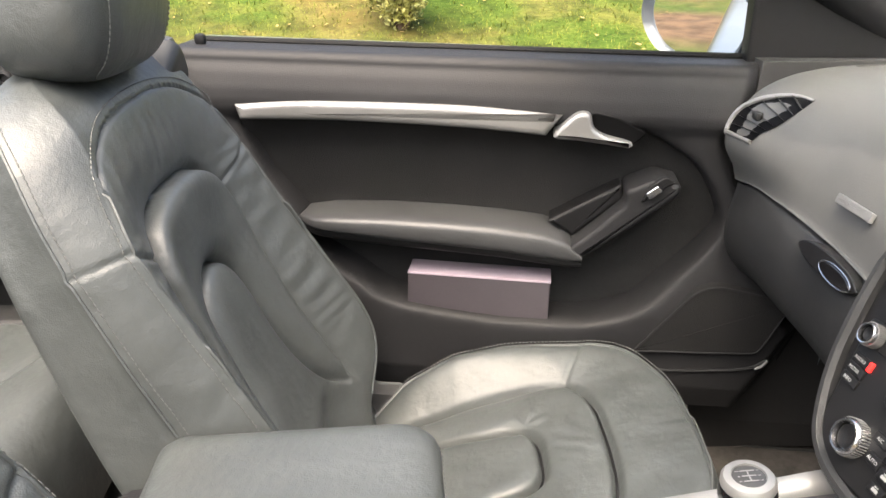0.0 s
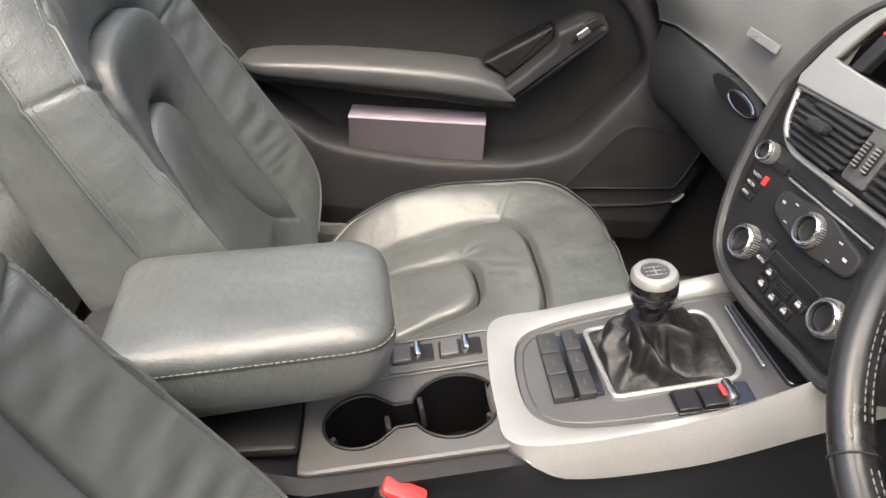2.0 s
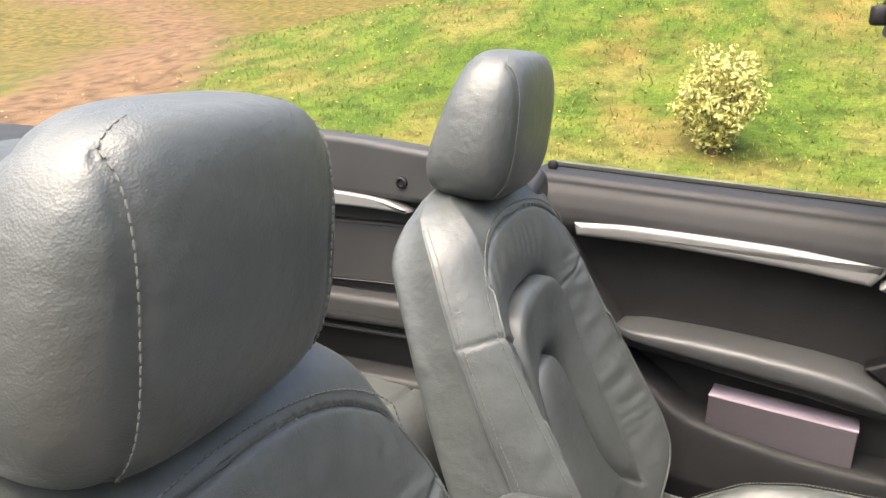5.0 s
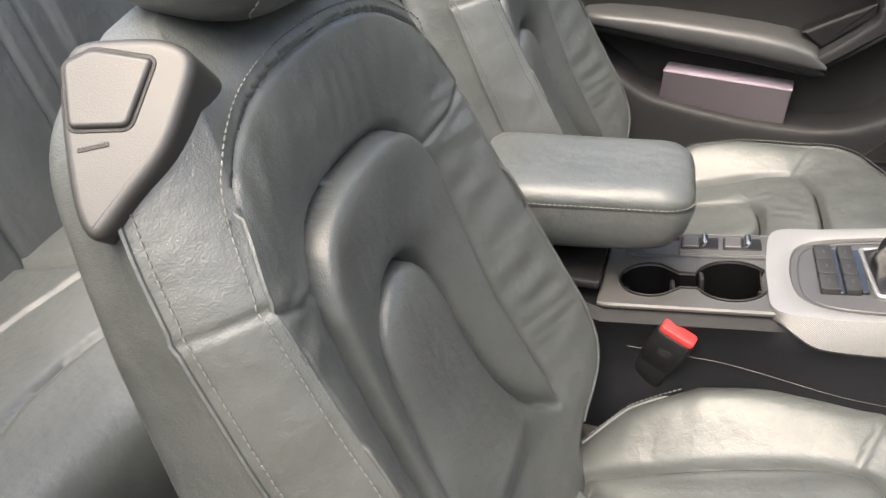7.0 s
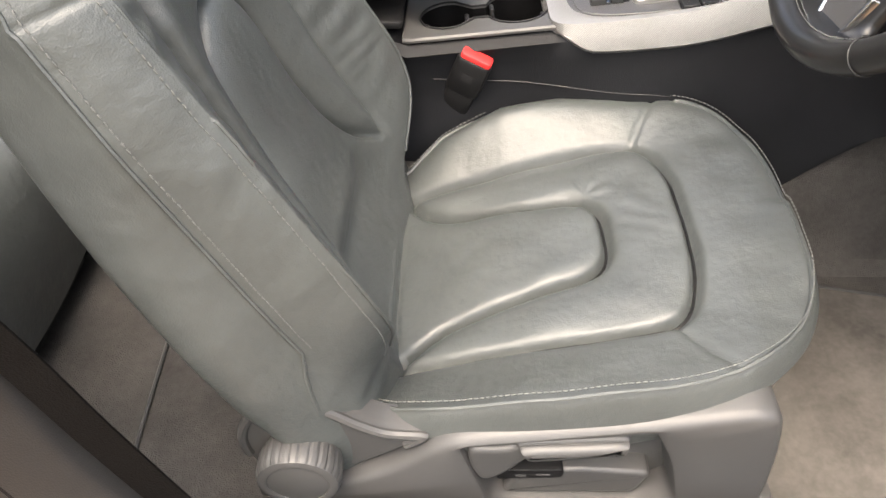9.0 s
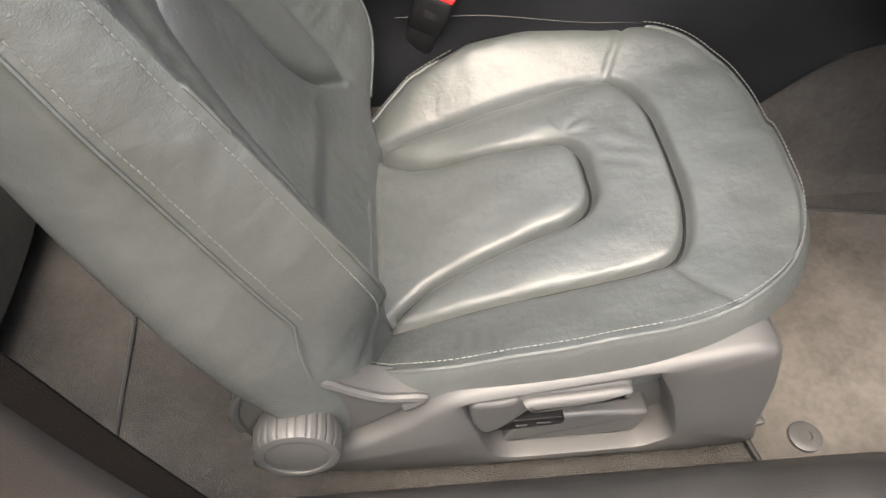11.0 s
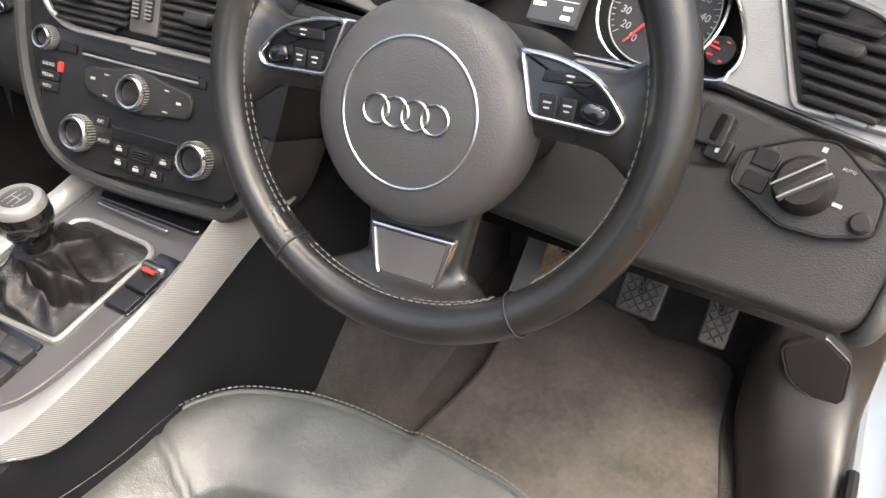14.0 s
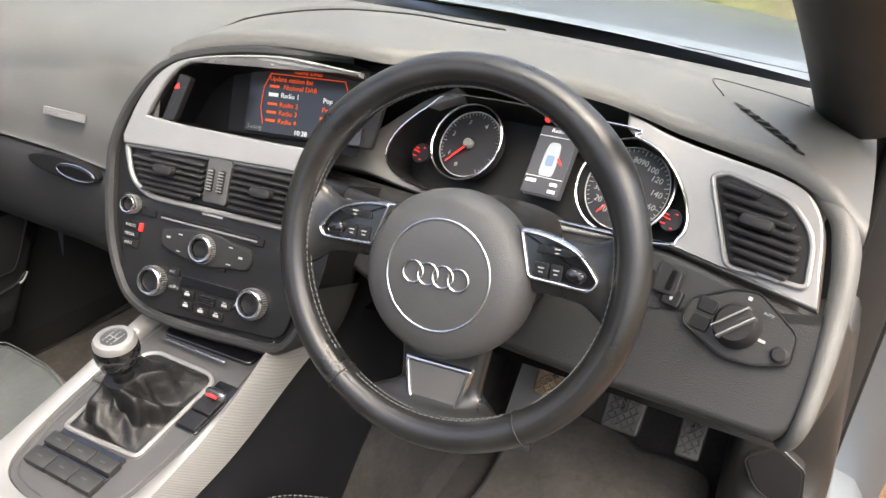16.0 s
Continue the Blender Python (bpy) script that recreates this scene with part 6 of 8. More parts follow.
sw = mesh("boot_switch", *prism(rect(0.020, 0.018, 0.003, 3, q), -0.006, 0.004, 0.0015), BUTTON, dash, "small dark switch", m=DF)
bars([(q[0], q[1], 0.003, 0.006)], DF @ Matrix.Translation((0, 0, 0.0042)), PRINT, sw)
q = flat(DF, [(0.478, -0.113, 0.821)])[0]
mesh("dimmer_button", *lathe([(0.008, 0.003), (0.008, 0.007), (0.006, 0.009), (0.001, 0.009)], 20), SOFT, ls, m=DF @ Matrix.Translation((q[0], q[1], 0)))
for x_, y_ in ((-0.034, 0.008), (-0.034, -0.011)):
    mesh("lamp_key", *prism(rect(0.019, 0.015, 0.003, 3, (x_, y_)), -0.002, 0.0022, 0.001), BUTTON, ls, m=KM)

# ---- centre stack
SF = basis((0.415, 0.56, 0.70), (0.095, -1, 0), (0.46, 0, 1))
so = [(0.470, 0.752, 0.858), (0.450, 0.750, 0.815), (0.42, 0.733, 0.747), (0.399, 0.706, 0.695), (0.389, 0.673, 0.662), (0.388, 0.615, 0.648), (0.40, 0.50, 0.648), (0.412, 0.425, 0.66), (0.45, 0.40, 0.74), (0.50, 0.39, 0.86),
      (0.562, 0.385, 0.996), (0.552, 0.52, 0.998), (0.536, 0.624, 0.984), (0.518, 0.691, 0.960), (0.493, 0.732, 0.915)]
stack_o = curve(flat(SF, so), 5, True)
so_in = inset(stack_o, 0.014)
arc_ = list(range(52, len(stack_o))) + list(range(0, 41))
sink_ = [0.02 * max(0.0, 1 - k / 4) ** 1.5 for k in range(len(arc_))]
stk = mesh("control_surround", *loft([[(*stack_o[i], -0.11) for i in arc_], [(*stack_o[i], 0.002 - q) for i, q in zip(arc_, sink_)], [(*(stack_o[i] * 0.7 + so_in[i] * 0.3), 0.007 - q) for i, q in zip(arc_, sink_)], [(*(stack_o[i] * 0.3 + so_in[i] * 0.7), 0.007 - q) for i, q in zip(arc_, sink_)], [(*so_in[i], 0.002 - q) for i, q in zip(arc_, sink_)], [(*so_in[i], -0.11) for i in arc_]], closed=False), FASCIA, dash, "soft dark surround of the centre stack", m=SF)
low_panel = flat(SF, [(0.47, 0.742, 0.86), (0.45, 0.74, 0.815), (0.42, 0.724, 0.747), (0.40, 0.698, 0.695), (0.392, 0.67, 0.67), (0.39, 0.615, 0.655), (0.40, 0.50, 0.655), (0.412, 0.43, 0.668), (0.45, 0.405, 0.74), (0.50, 0.395, 0.862)])
stk_b = mesh("stack_panel", *prism(low_panel, -0.10, -0.006, 0.002), DARK, stk, m=SF)
# hooded screen
sil_o = [(0.472, 0.727, 0.863), (0.496, 0.709, 0.914), (0.517, 0.678, 0.952), (0.530, 0.628, 0.971), (0.547, 0.518, 0.986), (0.556, 0.407, 0.983)]
sil_i = [(0.552, 0.407, 0.979), (0.543, 0.52, 0.981), (0.526, 0.630, 0.965), (0.513, 0.669, 0.943), (0.492, 0.696, 0.890), (0.497, 0.640, 0.887), (0.509, 0.49, 0.889), (0.514, 0.435, 0.892)]
sil_b = [(0.498, 0.45, 0.863), (0.496, 0.48, 0.862), (0.470, 0.722, 0.852)]
o_ = curve(flat(SF, sil_o), 5) + curve(flat(SF, sil_i[:5]), 5) + flat(SF, sil_i[5:]) + flat(SF, sil_b)
mesh("silver_hood", *prism(o_, -0.005, 0.010, 0.003), SILVER, stk, "satin silver frame of the screen", m=SF)
scr_well = curve(flat(SF, sil_i[:5]), 5) + flat(SF, sil_i[5:])
wv_, wf_ = loft([[(*p, 0.004) for p in scr_well], [(*p, -0.088) for p in scr_well]], closed=False)
wf_.append(tuple(range(len(scr_well), 2 * len(scr_well))))
mesh("screen_well", wv_, wf_, DARK, stk, "black recess of the screen", m=SF)
fs = flat(SF, [(0.607, 0.652, 0.955), (0.640, 0.41, 0.972), (0.60, 0.42, 0.868), (0.571, 0.64, 0.855)])
FR = rounded(fs, 0.005, 3)
sf_ = mesh("screen_frame", *prism(FR, -0.088, -0.080, 0.002), SOFT, stk, "grey screen surround", m=SF)
SCR = basis(V((0.604, 0.538, 0.911)) + V(SF.to_3x3().col[2]) * 0.006 + V((0, -0.012, 0)), (0.021, -0.18, 0.008), (0.035, 0.011, 0.078)) @ Matrix.Scale(1.24, 4)
scr = mesh("radio_screen", *prism(rect(0.142, 0.078, 0.002), -0.003, 0.0, 0.0005, 1), SCREEN, stk, "lit radio screen with orange text", m=SCR)
ORANGE = material("lit_orange", (0.5, 0.08, 0.01), 0.4, emit=(1.0, 0.10, 0.012, 0.17))
T = lambda x, y: SCR @ Matrix.Translation((x, y, 0.0006))
for txt, x, y, s_, mt, al in (("Memory", -0.068, 0.033, 0.007, PRINT, "LEFT"), ("Radio DAB", 0.0, 0.030, 0.0075, ORANGE, "CENTER"), ("Waveband", 0.068, 0.031, 0.007, PRINT, "RIGHT"), ("Tuning", -0.068, -0.034, 0.007, PRINT, "LEFT"), ("10:38", 0.0, -0.035, 0.0075, LIT_WHITE, "CENTER"),
                          ("Update station list", -0.046, 0.020, 0.0072, ORANGE, "LEFT"), ("Radio 1", -0.03, 0.003, 0.0075, LIT_WHITE, "LEFT"), ("Radio 2", -0.03, -0.007, 0.0075, ORANGE, "LEFT"), ("Radio 3", -0.03, -0.016, 0.0075, ORANGE, "LEFT"), ("Radio 4", -0.03, -0.025, 0.0075, ORANGE, "LEFT"),
                          ("Pop", 0.022, 0.003, 0.0075, LIT_WHITE, "LEFT"), ("Pop", 0.022, -0.007, 0.0075, ORANGE, "LEFT"), ("National DAB", -0.028, 0.012, 0.0072, ORANGE, "LEFT")):
    writing(txt, s_, T(x, y), mt, scr, align=al)
bars([(-0.039, 0.003, 0.012, 0.004)], T(0, 0), LIT_WHITE, scr)
bars([(-0.039, y_, 0.012, 0.0028) for y_ in (0.012, -0.007, -0.016, -0.025)] + [(0.03, -0.016, 0.018, 0.004), (0.03, -0.025, 0.016, 0.004)], T(0, 0), ORANGE, scr)
mesh("menu_frame", *join(tube([tuple(T(*p) @ V((0, 0, 0))) for p in [(-0.045, 0.026), (-0.052, 0.01), (-0.053, -0.012), (-0.048, -0.03)]], 0.0006, k=4), tube([tuple(T(*p) @ V((0, 0, 0))) for p in [(0.045, 0.026), (0.052, 0.01), (0.053, -0.012), (0.048, -0.03)]], 0.0006, k=4),
                       tube([tuple(T(*p) @ V((0, 0, 0))) for p in [(-0.045, 0.0255), (0.045, 0.0255)]], 0.0006, k=4)), ORANGE, scr)
hz = flat(SF, [(0.510, 0.672, 0.918)])[0]
hb = mesh("hazard_button", *prism(rounded([(hz[0] - 0.006, hz[1] - 0.035), (hz[0] + 0.014, hz[1] - 0.033), (hz[0] + 0.03, hz[1] + 0.026), (hz[0] + 0.012, hz[1] + 0.03)], 0.004), -0.006, 0.004, 0.002), BUTTON, stk, m=SF)
mesh("hazard_mark", *prism([(hz[0] + 0.007, hz[1] + 0.009), (hz[0] + 0.016, hz[1] + 0.010), (hz[0] + 0.013, hz[1] + 0.017)], 0.003, 0.0048, 0.0002, 1), LIT_RED, hb, "red warning triangle", m=SF)
# centre vents
fo = flat(SF, [(0.470, 0.722, 0.852), (0.499, 0.44, 0.864), (0.470, 0.44, 0.798), (0.448, 0.670, 0.796), (0.452, 0.703, 0.812)])
fo = rounded(fo, [0.008, 0.004, 0.004, 0.03, 0.02], 5)
vf = mesh("centre_vents", *prism(inset(fo, 0.004), -0.006, -0.001, 0.001), DARK, stk, "pair of slatted air vents in a silver frame", m=SF)
mesh("vent_frame", *tube([SF @ V((*p, 0.003)) for p in fo], 0.0038, True, 8), SILVER, vf, "satin silver vent frame")
vl = flat(SF, [(0.471, 0.711, 0.848), (0.484, 0.592, 0.853), (0.465, 0.588, 0.808), (0.452, 0.680, 0.805)])
vr = flat(SF, [(0.489, 0.552, 0.855), (0.500, 0.452, 0.858), (0.474, 0.455, 0.806), (0.468, 0.549, 0.808)])
SFV = SF @ Matrix.Translation((0, 0, 0.009))
vent_slats(SFV, vl, 7, vf, gap=0.001)
vent_slats(SFV, vr, 7, vf, gap=0.001)
dvd = flat(SF, [(0.476, 0.57, 0.832)])[0]
mesh("vent_divider", *moved(box(0.036, 0.058, 0.014, 0.002), SF @ pose(dvd[0], dvd[1], 0.002)), GREY_PLASTIC, vf)
for x_ in (-0.008, 0.008):
    mesh("vent_wheel", *moved(box(0.007, 0.03, 0.008, 0.002), SF @ pose(dvd[0] + x_, dvd[1], 0.009)), SOFT, vf, "ribbed vent wheel")
    for i in range(7):
        mesh("wheel_rib", *moved(box(0.008, 0.0016, 0.002, 0.0005), SF @ pose(dvd[0] + x_, dvd[1] - 0.012 + 0.004 * i, 0.0135)), SILVER, vf)
for p_ in ((0.474, 0.648, 0.829), (0.480, 0.50, 0.832)):
    q = flat(SF, [p_])[0]
    mesh("vent_tab", *moved(box(0.03, 0.013, 0.014, 0.003), SF @ pose(q[0], q[1], 0.014)), SOFT, vf, "vent direction tab")
# radio and climate panel
ro = rounded(flat(SF, [(0.446, 0.715, 0.793), (0.470, 0.44, 0.796), (0.436, 0.425, 0.73), (0.41, 0.435, 0.672), (0.388, 0.655, 0.66), (0.396, 0.69, 0.69)]), [0.006, 0.006, 0.004, 0.02, 0.03, 0.02], 5)
rd = mesh("radio_panel", *prism(ro, -0.006, 0.002, 0.002), BUTTON, stk, "dark radio and climate panel", m=SF)


def turn_knob(p, r, name, label):
    c_ = flat(SF, [p])[0]
    m_ = SF @ Matrix.Translation((c_[0], c_[1], 0.002))
    k_ = mesh(name, *lathe([(r, 0), (r, 0.010), (r * 0.95, 0.0138), (r * 0.86, 0.0158), (r * 0.76, 0.0155), (r * 0.70, 0.008)], 40), CHROME, rd, label, m=m_)
    mesh("knob_face", *lathe([(r * 0.72, 0.006), (r * 0.66, 0.0100), (r * 0.55, 0.0112), (r * 0.40, 0.0108), (0.001, 0.0095)], 32), DARK, k_, m=m_)
    mesh("knob_grip", *join(*[tube([(r * math.cos(a) * 1.0, r * math.sin(a) * 1.0, 0.001), (r * math.cos(a) * 1.0, r * math.sin(a) * 1.0, 0.011)], 0.0008, k=4) for a in np.linspace(0, 2 * math.pi, 40, endpoint=False)]), SILVER, k_, m=m_)
    return c_


turn_knob((0.440, 0.693, 0.782), 0.0125, "volume_knob", "small chrome volume knob")
turn_knob((0.407, 0.637, 0.698), 0.0195, "temperature_knob", "chrome temperature knob")
turn_knob((0.425, 0.484, 0.704), 0.0195, "temperature_knob", "chrome temperature knob")
kc = flat(SF, [(0.438, 0.570, 0.752)])[0]
mesh("control_plate", *prism(curve([(kc[0] - 0.068, kc[1] + 0.012), (kc[0] - 0.04, kc[1] + 0.017), (kc[0], kc[1] + 0.024), (kc[0] + 0.04, kc[1] + 0.017), (kc[0] + 0.07, kc[1] + 0.010), (kc[0] + 0.068, kc[1] - 0.013), (kc[0] + 0.04, kc[1] - 0.018), (kc[0], kc[1] - 0.024),
                              (kc[0] - 0.04, kc[1] - 0.018), (kc[0] - 0.066, kc[1] - 0.010)], 4, True), 0.0, 0.007, 0.003), SOFT, rd, m=SF)
turn_knob((0.436, 0.570, 0.752), 0.0185, "control_knob", "chrome control knob")
bars([(kc[0] - 0.056, kc[1] + 0.003, 0.006, 0.003), (kc[0] + 0.056, kc[1], 0.006, 0.003), (kc[0] - 0.038, kc[1] + 0.010, 0.006, 0.0015), (kc[0] - 0.038, kc[1] - 0.012, 0.006, 0.0015), (kc[0] + 0.04, kc[1] - 0.012, 0.006, 0.0015), (kc[0] + 0.04, kc[1] + 0.01, 0.006, 0.0015)], SF @ Matrix.Translation((0, 0, 0.0072)), PRINT, rd)
cdp = flat(SF, [(0.444, 0.646, 0.779), (0.459, 0.497, 0.781)])
mesh("disc_slot", *moved(box(0.15, 0.005, 0.004, 0.001), SF @ pose((cdp[0][0] + cdp[1][0]) / 2, cdp[0][1] - 0.0005, 0.003)), DARK, rd)
mesh("slot_edge", *moved(box(0.15, 0.0028, 0.005, 0.001), SF @ pose((cdp[0][0] + cdp[1][0]) / 2, cdp[0][1] - 0.005, 0.003)), SILVER, rd, "bright edge of the disc slot")
q = flat(SF, [(0.452, 0.57, 0.789)])[0]
bars([(q[0], q[1] + 0.004, 0.032, 0.003)], SF @ Matrix.Translation((0, 0, 0.0022)), PRINT, rd)
q0 = flat(SF, [(0.428, 0.688, 0.757)])[0]
for i, txt in enumerate(("RADIO", "MEDIA", "INFO")):
    mesh("radio_key", *prism(rect(0.026, 0.0105, 0.001, 2, (q0[0], q0[1] - 0.0118 * i)), 0.0, 0.0045, 0.001), DARK, rd, m=SF)
    writing(txt, 0.0055, SF @ Matrix.Translation((q0[0] - 0.002, q0[1] - 0.0118 * i, 0.0049)), PRINT, rd)
    q1 = (q0[0] + 0.138, q0[1] - 0.0118 * i)
    mesh("radio_key", *prism(rect(0.03, 0.0105, 0.001, 2, q1), 0.0, 0.0045, 0.001), DARK, rd, m=SF)
mesh("key_lamp", *prism(rect(0.005, 0.0105, 0.001, 2, (q0[0] + 0.0135, q0[1])), 0.0, 0.0052, 0.001), LIT_RED, rd, "lit red key mark", m=SF)
mesh("eject_key", *prism(rect(0.024, 0.010, 0.001, 2, (q0[0] + 0.022, q0[1] + 0.022)), 0.0, 0.0045, 0.001), DARK, rd, m=SF)
mesh("scan_key", *prism(rect(0.024, 0.010, 0.001, 2, (q0[0] + 0.19, q0[1] + 0.02)), 0.0, 0.0045, 0.001), DARK, rd, m=SF)
lc = flat(SF, [(0.418, 0.553, 0.704)])[0]
mesh("climate_display", *prism(rect(0.088, 0.014, 0.001, 2, (lc[0], lc[1] + 0.004)), 0.0, 0.004, 0.001), GLOSS, rd, "black climate display", m=SF)
mesh("off_lamp", *prism(rect(0.014, 0.004, 0.001, 2, (lc[0] + 0.055, lc[1] + 0.008)), 0.0, 0.0048, 0.001), LIT_RED, rd, "lit red lamp", m=SF)
for i, (dx, dy, txt) in enumerate(((-0.052, -0.008, "AUTO"), (-0.03, -0.012, ""), (0.028, -0.013, ""), (0.05, -0.008, "AUTO"), (-0.058, 0.012, "A/C"), (0.056, 0.0, "OFF"), (-0.03, -0.027, ""), (-0.006, -0.029, ""), (0.018, -0.029, ""))):
    mesh("climate_key", *prism(rect(0.021, 0.0115, 0.0015, 2, (lc[0] + dx, lc[1] + dy)), 0.0, 0.0048, 0.0012), DARK, rd, m=SF)
    if txt:
        writing(txt, 0.0055, SF @ Matrix.Translation((lc[0] + dx, lc[1] + dy, 0.0052)), PRINT, rd)
    else:
        bars([(lc[0] + dx, lc[1] + dy, 0.008, 0.0035), (lc[0] + dx, lc[1] + dy + 0.0035, 0.005, 0.0012)], SF @ Matrix.Translation((0, 0, 0.0049)), PRINT, rd)
gr = mesh("climate_grille", *prism(rect(0.026, 0.012, 0.001, 2, (lc[0], lc[1] - 0.013)), 0.0, 0.0042, 0.0005), GLOSS, rd, m=SF)
for i in range(4):
    mesh("grille_bar", *moved(box(0.024, 0.0012, 0.002, 0.0004), SF @ pose(lc[0], lc[1] - 0.0175 + 0.003 * i, 0.005)), SOFT, gr)

# ---------------------------------------------------------------- steering wheel
WH = Matrix.Translation((0.381, 0.1945, 0.8845)) @ basis((0, 0, 0), (0, -1, 0), (0.375, 0, 0.927)) @ pose(0, 0, 0, 0, 0, 4.5)
wheel = thing("steering_wheel", "black leather three-spoke steering wheel, worn shiny", "steering wheel")
RIM = material("rim_leather", (0.0145, 0.0142, 0.014), 0.30, spec=0.55, grain=0.05, grain_size=800, vary=0.3, vary_size=16, second=(0.009, 0.009, 0.0092), wrinkle=0.015, wrinkle_size=34, rvary=0.10)


def on_wheel(name, geo, mat, parent=wheel, label="", angle=50):
    return mesh(name, *geo, mat, parent, label, angle, m=WH)


K = 160
rings = []
for i in range(K):
    a = 2 * math.pi * i / K
    d = math.degrees(a) % 360
    thick = 0.0163 + 0.0022 * (math.exp(-((d - 38) / 14) ** 2) + math.exp(-((d - 142) / 14) ** 2))
    ring = []
    for j in range(20):
        b_ = 2 * math.pi * j / 20
        r_ = 0.177 + thick * 0.98 * math.cos(b_)
        ring.append((r_ * math.cos(a), r_ * math.sin(a), thick * 1.08 * math.sin(b_)))
    rings.append(ring)
v_, f_ = loft(rings + [rings[0]], caps=False)
rim = on_wheel("rim", (v_, f_), RIM, label="thick leather rim with stitched inside")
for d in (40, 140, 236, 304):
    a = radians(d)
    on_wheel("rim_seam", tube([((0.177 + 0.0172 * math.cos(b_)) * math.cos(a), (0.177 + 0.0172 * math.cos(b_)) * math.sin(a), 0.0182 * math.sin(b_)) for b_ in np.linspace(0, 2 * math.pi, 24, endpoint=False)], 0.0009, True, 5), FASCIA if d > 180 else DARK, rim, "seam across the rim")
for a0, a1 in ((-48, 28), (152, 230), (240, 300), (45, 135)):
    pts = [((0.177 - 0.0165) * math.cos(radians(a)), (0.177 - 0.0165) * math.sin(radians(a)), 0.004) for a in np.linspace(a0, a1, 60)]
    stitches("stitching", [WH @ V(p) for p in pts], rim, r=0.0008)
    stitches("stitching", [WH @ (V(p) - V((0, 0, 0.007))) for p in pts], rim, r=0.0008)
# hub, slightly domed shield
HUB = Matrix.Translation((0, -0.0185, -0.0055))
ho = curve([(0, 0.083), (0.052, 0.066), (0.082, 0.02), (0.082, -0.025), (0.058, -0.062), (0.02, -0.082), (-0.02, -0.082), (-0.058, -0.062), (-0.082, -0.025), (-0.082, 0.02), (-0.052, 0.066)], 6, True)
rings = [[(p[0] * k, p[1] * k, z) for p in ho] for k, z in ((0.9, -0.045), (1.0, -0.02), (1.0, 0.0), (0.985, 0.008), (0.95, 0.015), (0.86, 0.021), (0.7, 0.025), (0.45, 0.028), (0.2, 0.029), (0.02, 0.029))]
hub = on_wheel("airbag_cover", moved(loft(rings), HUB), material("hub_skin", (0.052, 0.052, 0.053), 0.45, spec=0.5, grain=0.15, grain_size=700, vary=0.1, vary_size=10), label="domed dark airbag cover")
on_wheel("hub_ring", moved(tube([(*p, 0.0255) for p in circle(0.0535, 64)], 0.0016, True, 8), HUB), CHROME, hub, "thin chrome ring")
for i in range(4):
    on_wheel("emblem_ring", moved(tube([(*p, 0.0295) for p in circle(0.0105, 32, (-0.0235 + 0.0157 * i, 0.0))], 0.0013, True, 6), HUB), CHROME, hub, "plain chrome ring of the emblem")
writing("AIRBAG", 0.0085, WH @ HUB @ Matrix.Translation((-0.002, -0.0665, 0.0205)) @ pose(0, 0, 0, -12, 0, 0), material("embossed", (0.12, 0.12, 0.12), 0.5), hub)
for s in (1, -1):
    # side spoke, wide at the hub and at the rim
    arms = []
    for t in np.linspace(0, 1, 18):
        x_ = s * (0.06 + 0.112 * t)
        yc = 0.010 - 0.006 * t
        hw = 0.030 - 0.003 * math.sin(t * math.pi) + 0.020 * step(0.62, 1.0, t)
        z_ = -0.013 + 0.011 * step(0.82, 1.0, t)
        arms.append([(x_, yc + hw * math.copysign(abs(math.cos(b_)) ** 0.8, math.cos(b_)), z_ + (0.011 + 0.002 * t) * math.sin(b_)) for b_ in np.linspace(0, 2 * math.pi, 24, endpoint=False)])
    sp_ = on_wheel("spoke", loft(arms), RIM, label="black leather side spoke")
    kp = [(s * 0.068, 0.039), (s * 0.098, 0.037), (s * 0.129, 0.027), (s * 0.150, 0.003), (s * 0.143, -0.008), (s * 0.082, -0.006)]
    ko = rounded(kp, [0.005, 0.02, 0.015, 0.007, 0.006, 0.006], 5)
    on_wheel("key_frame", border(ko, inset(ko, 0.0035), -0.02, 0.0045, 0.0015), CHROME, sp_, "chrome frame round the keys")
    on_wheel("key_plate", prism(inset(ko, 0.003), -0.02, 0.0015, 0.001), GLOSS, sp_)
    for kx in ([(0.089, 0.0215), (0.115, 0.0215), (0.126, 0.018), (0.118, 0.0135), (0.087, 0.0135)], [(0.087, 0.0115), (0.101, 0.0115), (0.101, -0.0025), (0.088, -0.0025)], [(0.103, 0.0115), (0.114, 0.0115), (0.114, -0.003), (0.103, -0.0025)]):
        kq = rounded([(s * a_, b_ + 0.006 * (b_ > 0.013)) for a_, b_ in kx], 0.0015, 3)
        on_wheel("wheel_key", prism(kq, -0.01, 0.0032, 0.001), BUTTON, sp_)
        c_ = np.mean(kq, axis=0)
        bars([(c_[0], c_[1] + 0.002, 0.006, 0.0014), (c_[0], c_[1] - 0.0018, 0.004, 0.0012)], WH @ Matrix.Translation((0, 0, 0.0033)), PRINT, sp_)
    on_wheel("scroll_wheel", moved(box(0.018, 0.012, 0.008, 0.003), pose(s * 0.127, 0.005, 0.003, 0, 0, s * -14)), GLOSS, sp_, "ribbed black scroll wheel")
# lower spoke with its metal clasp
lows = []
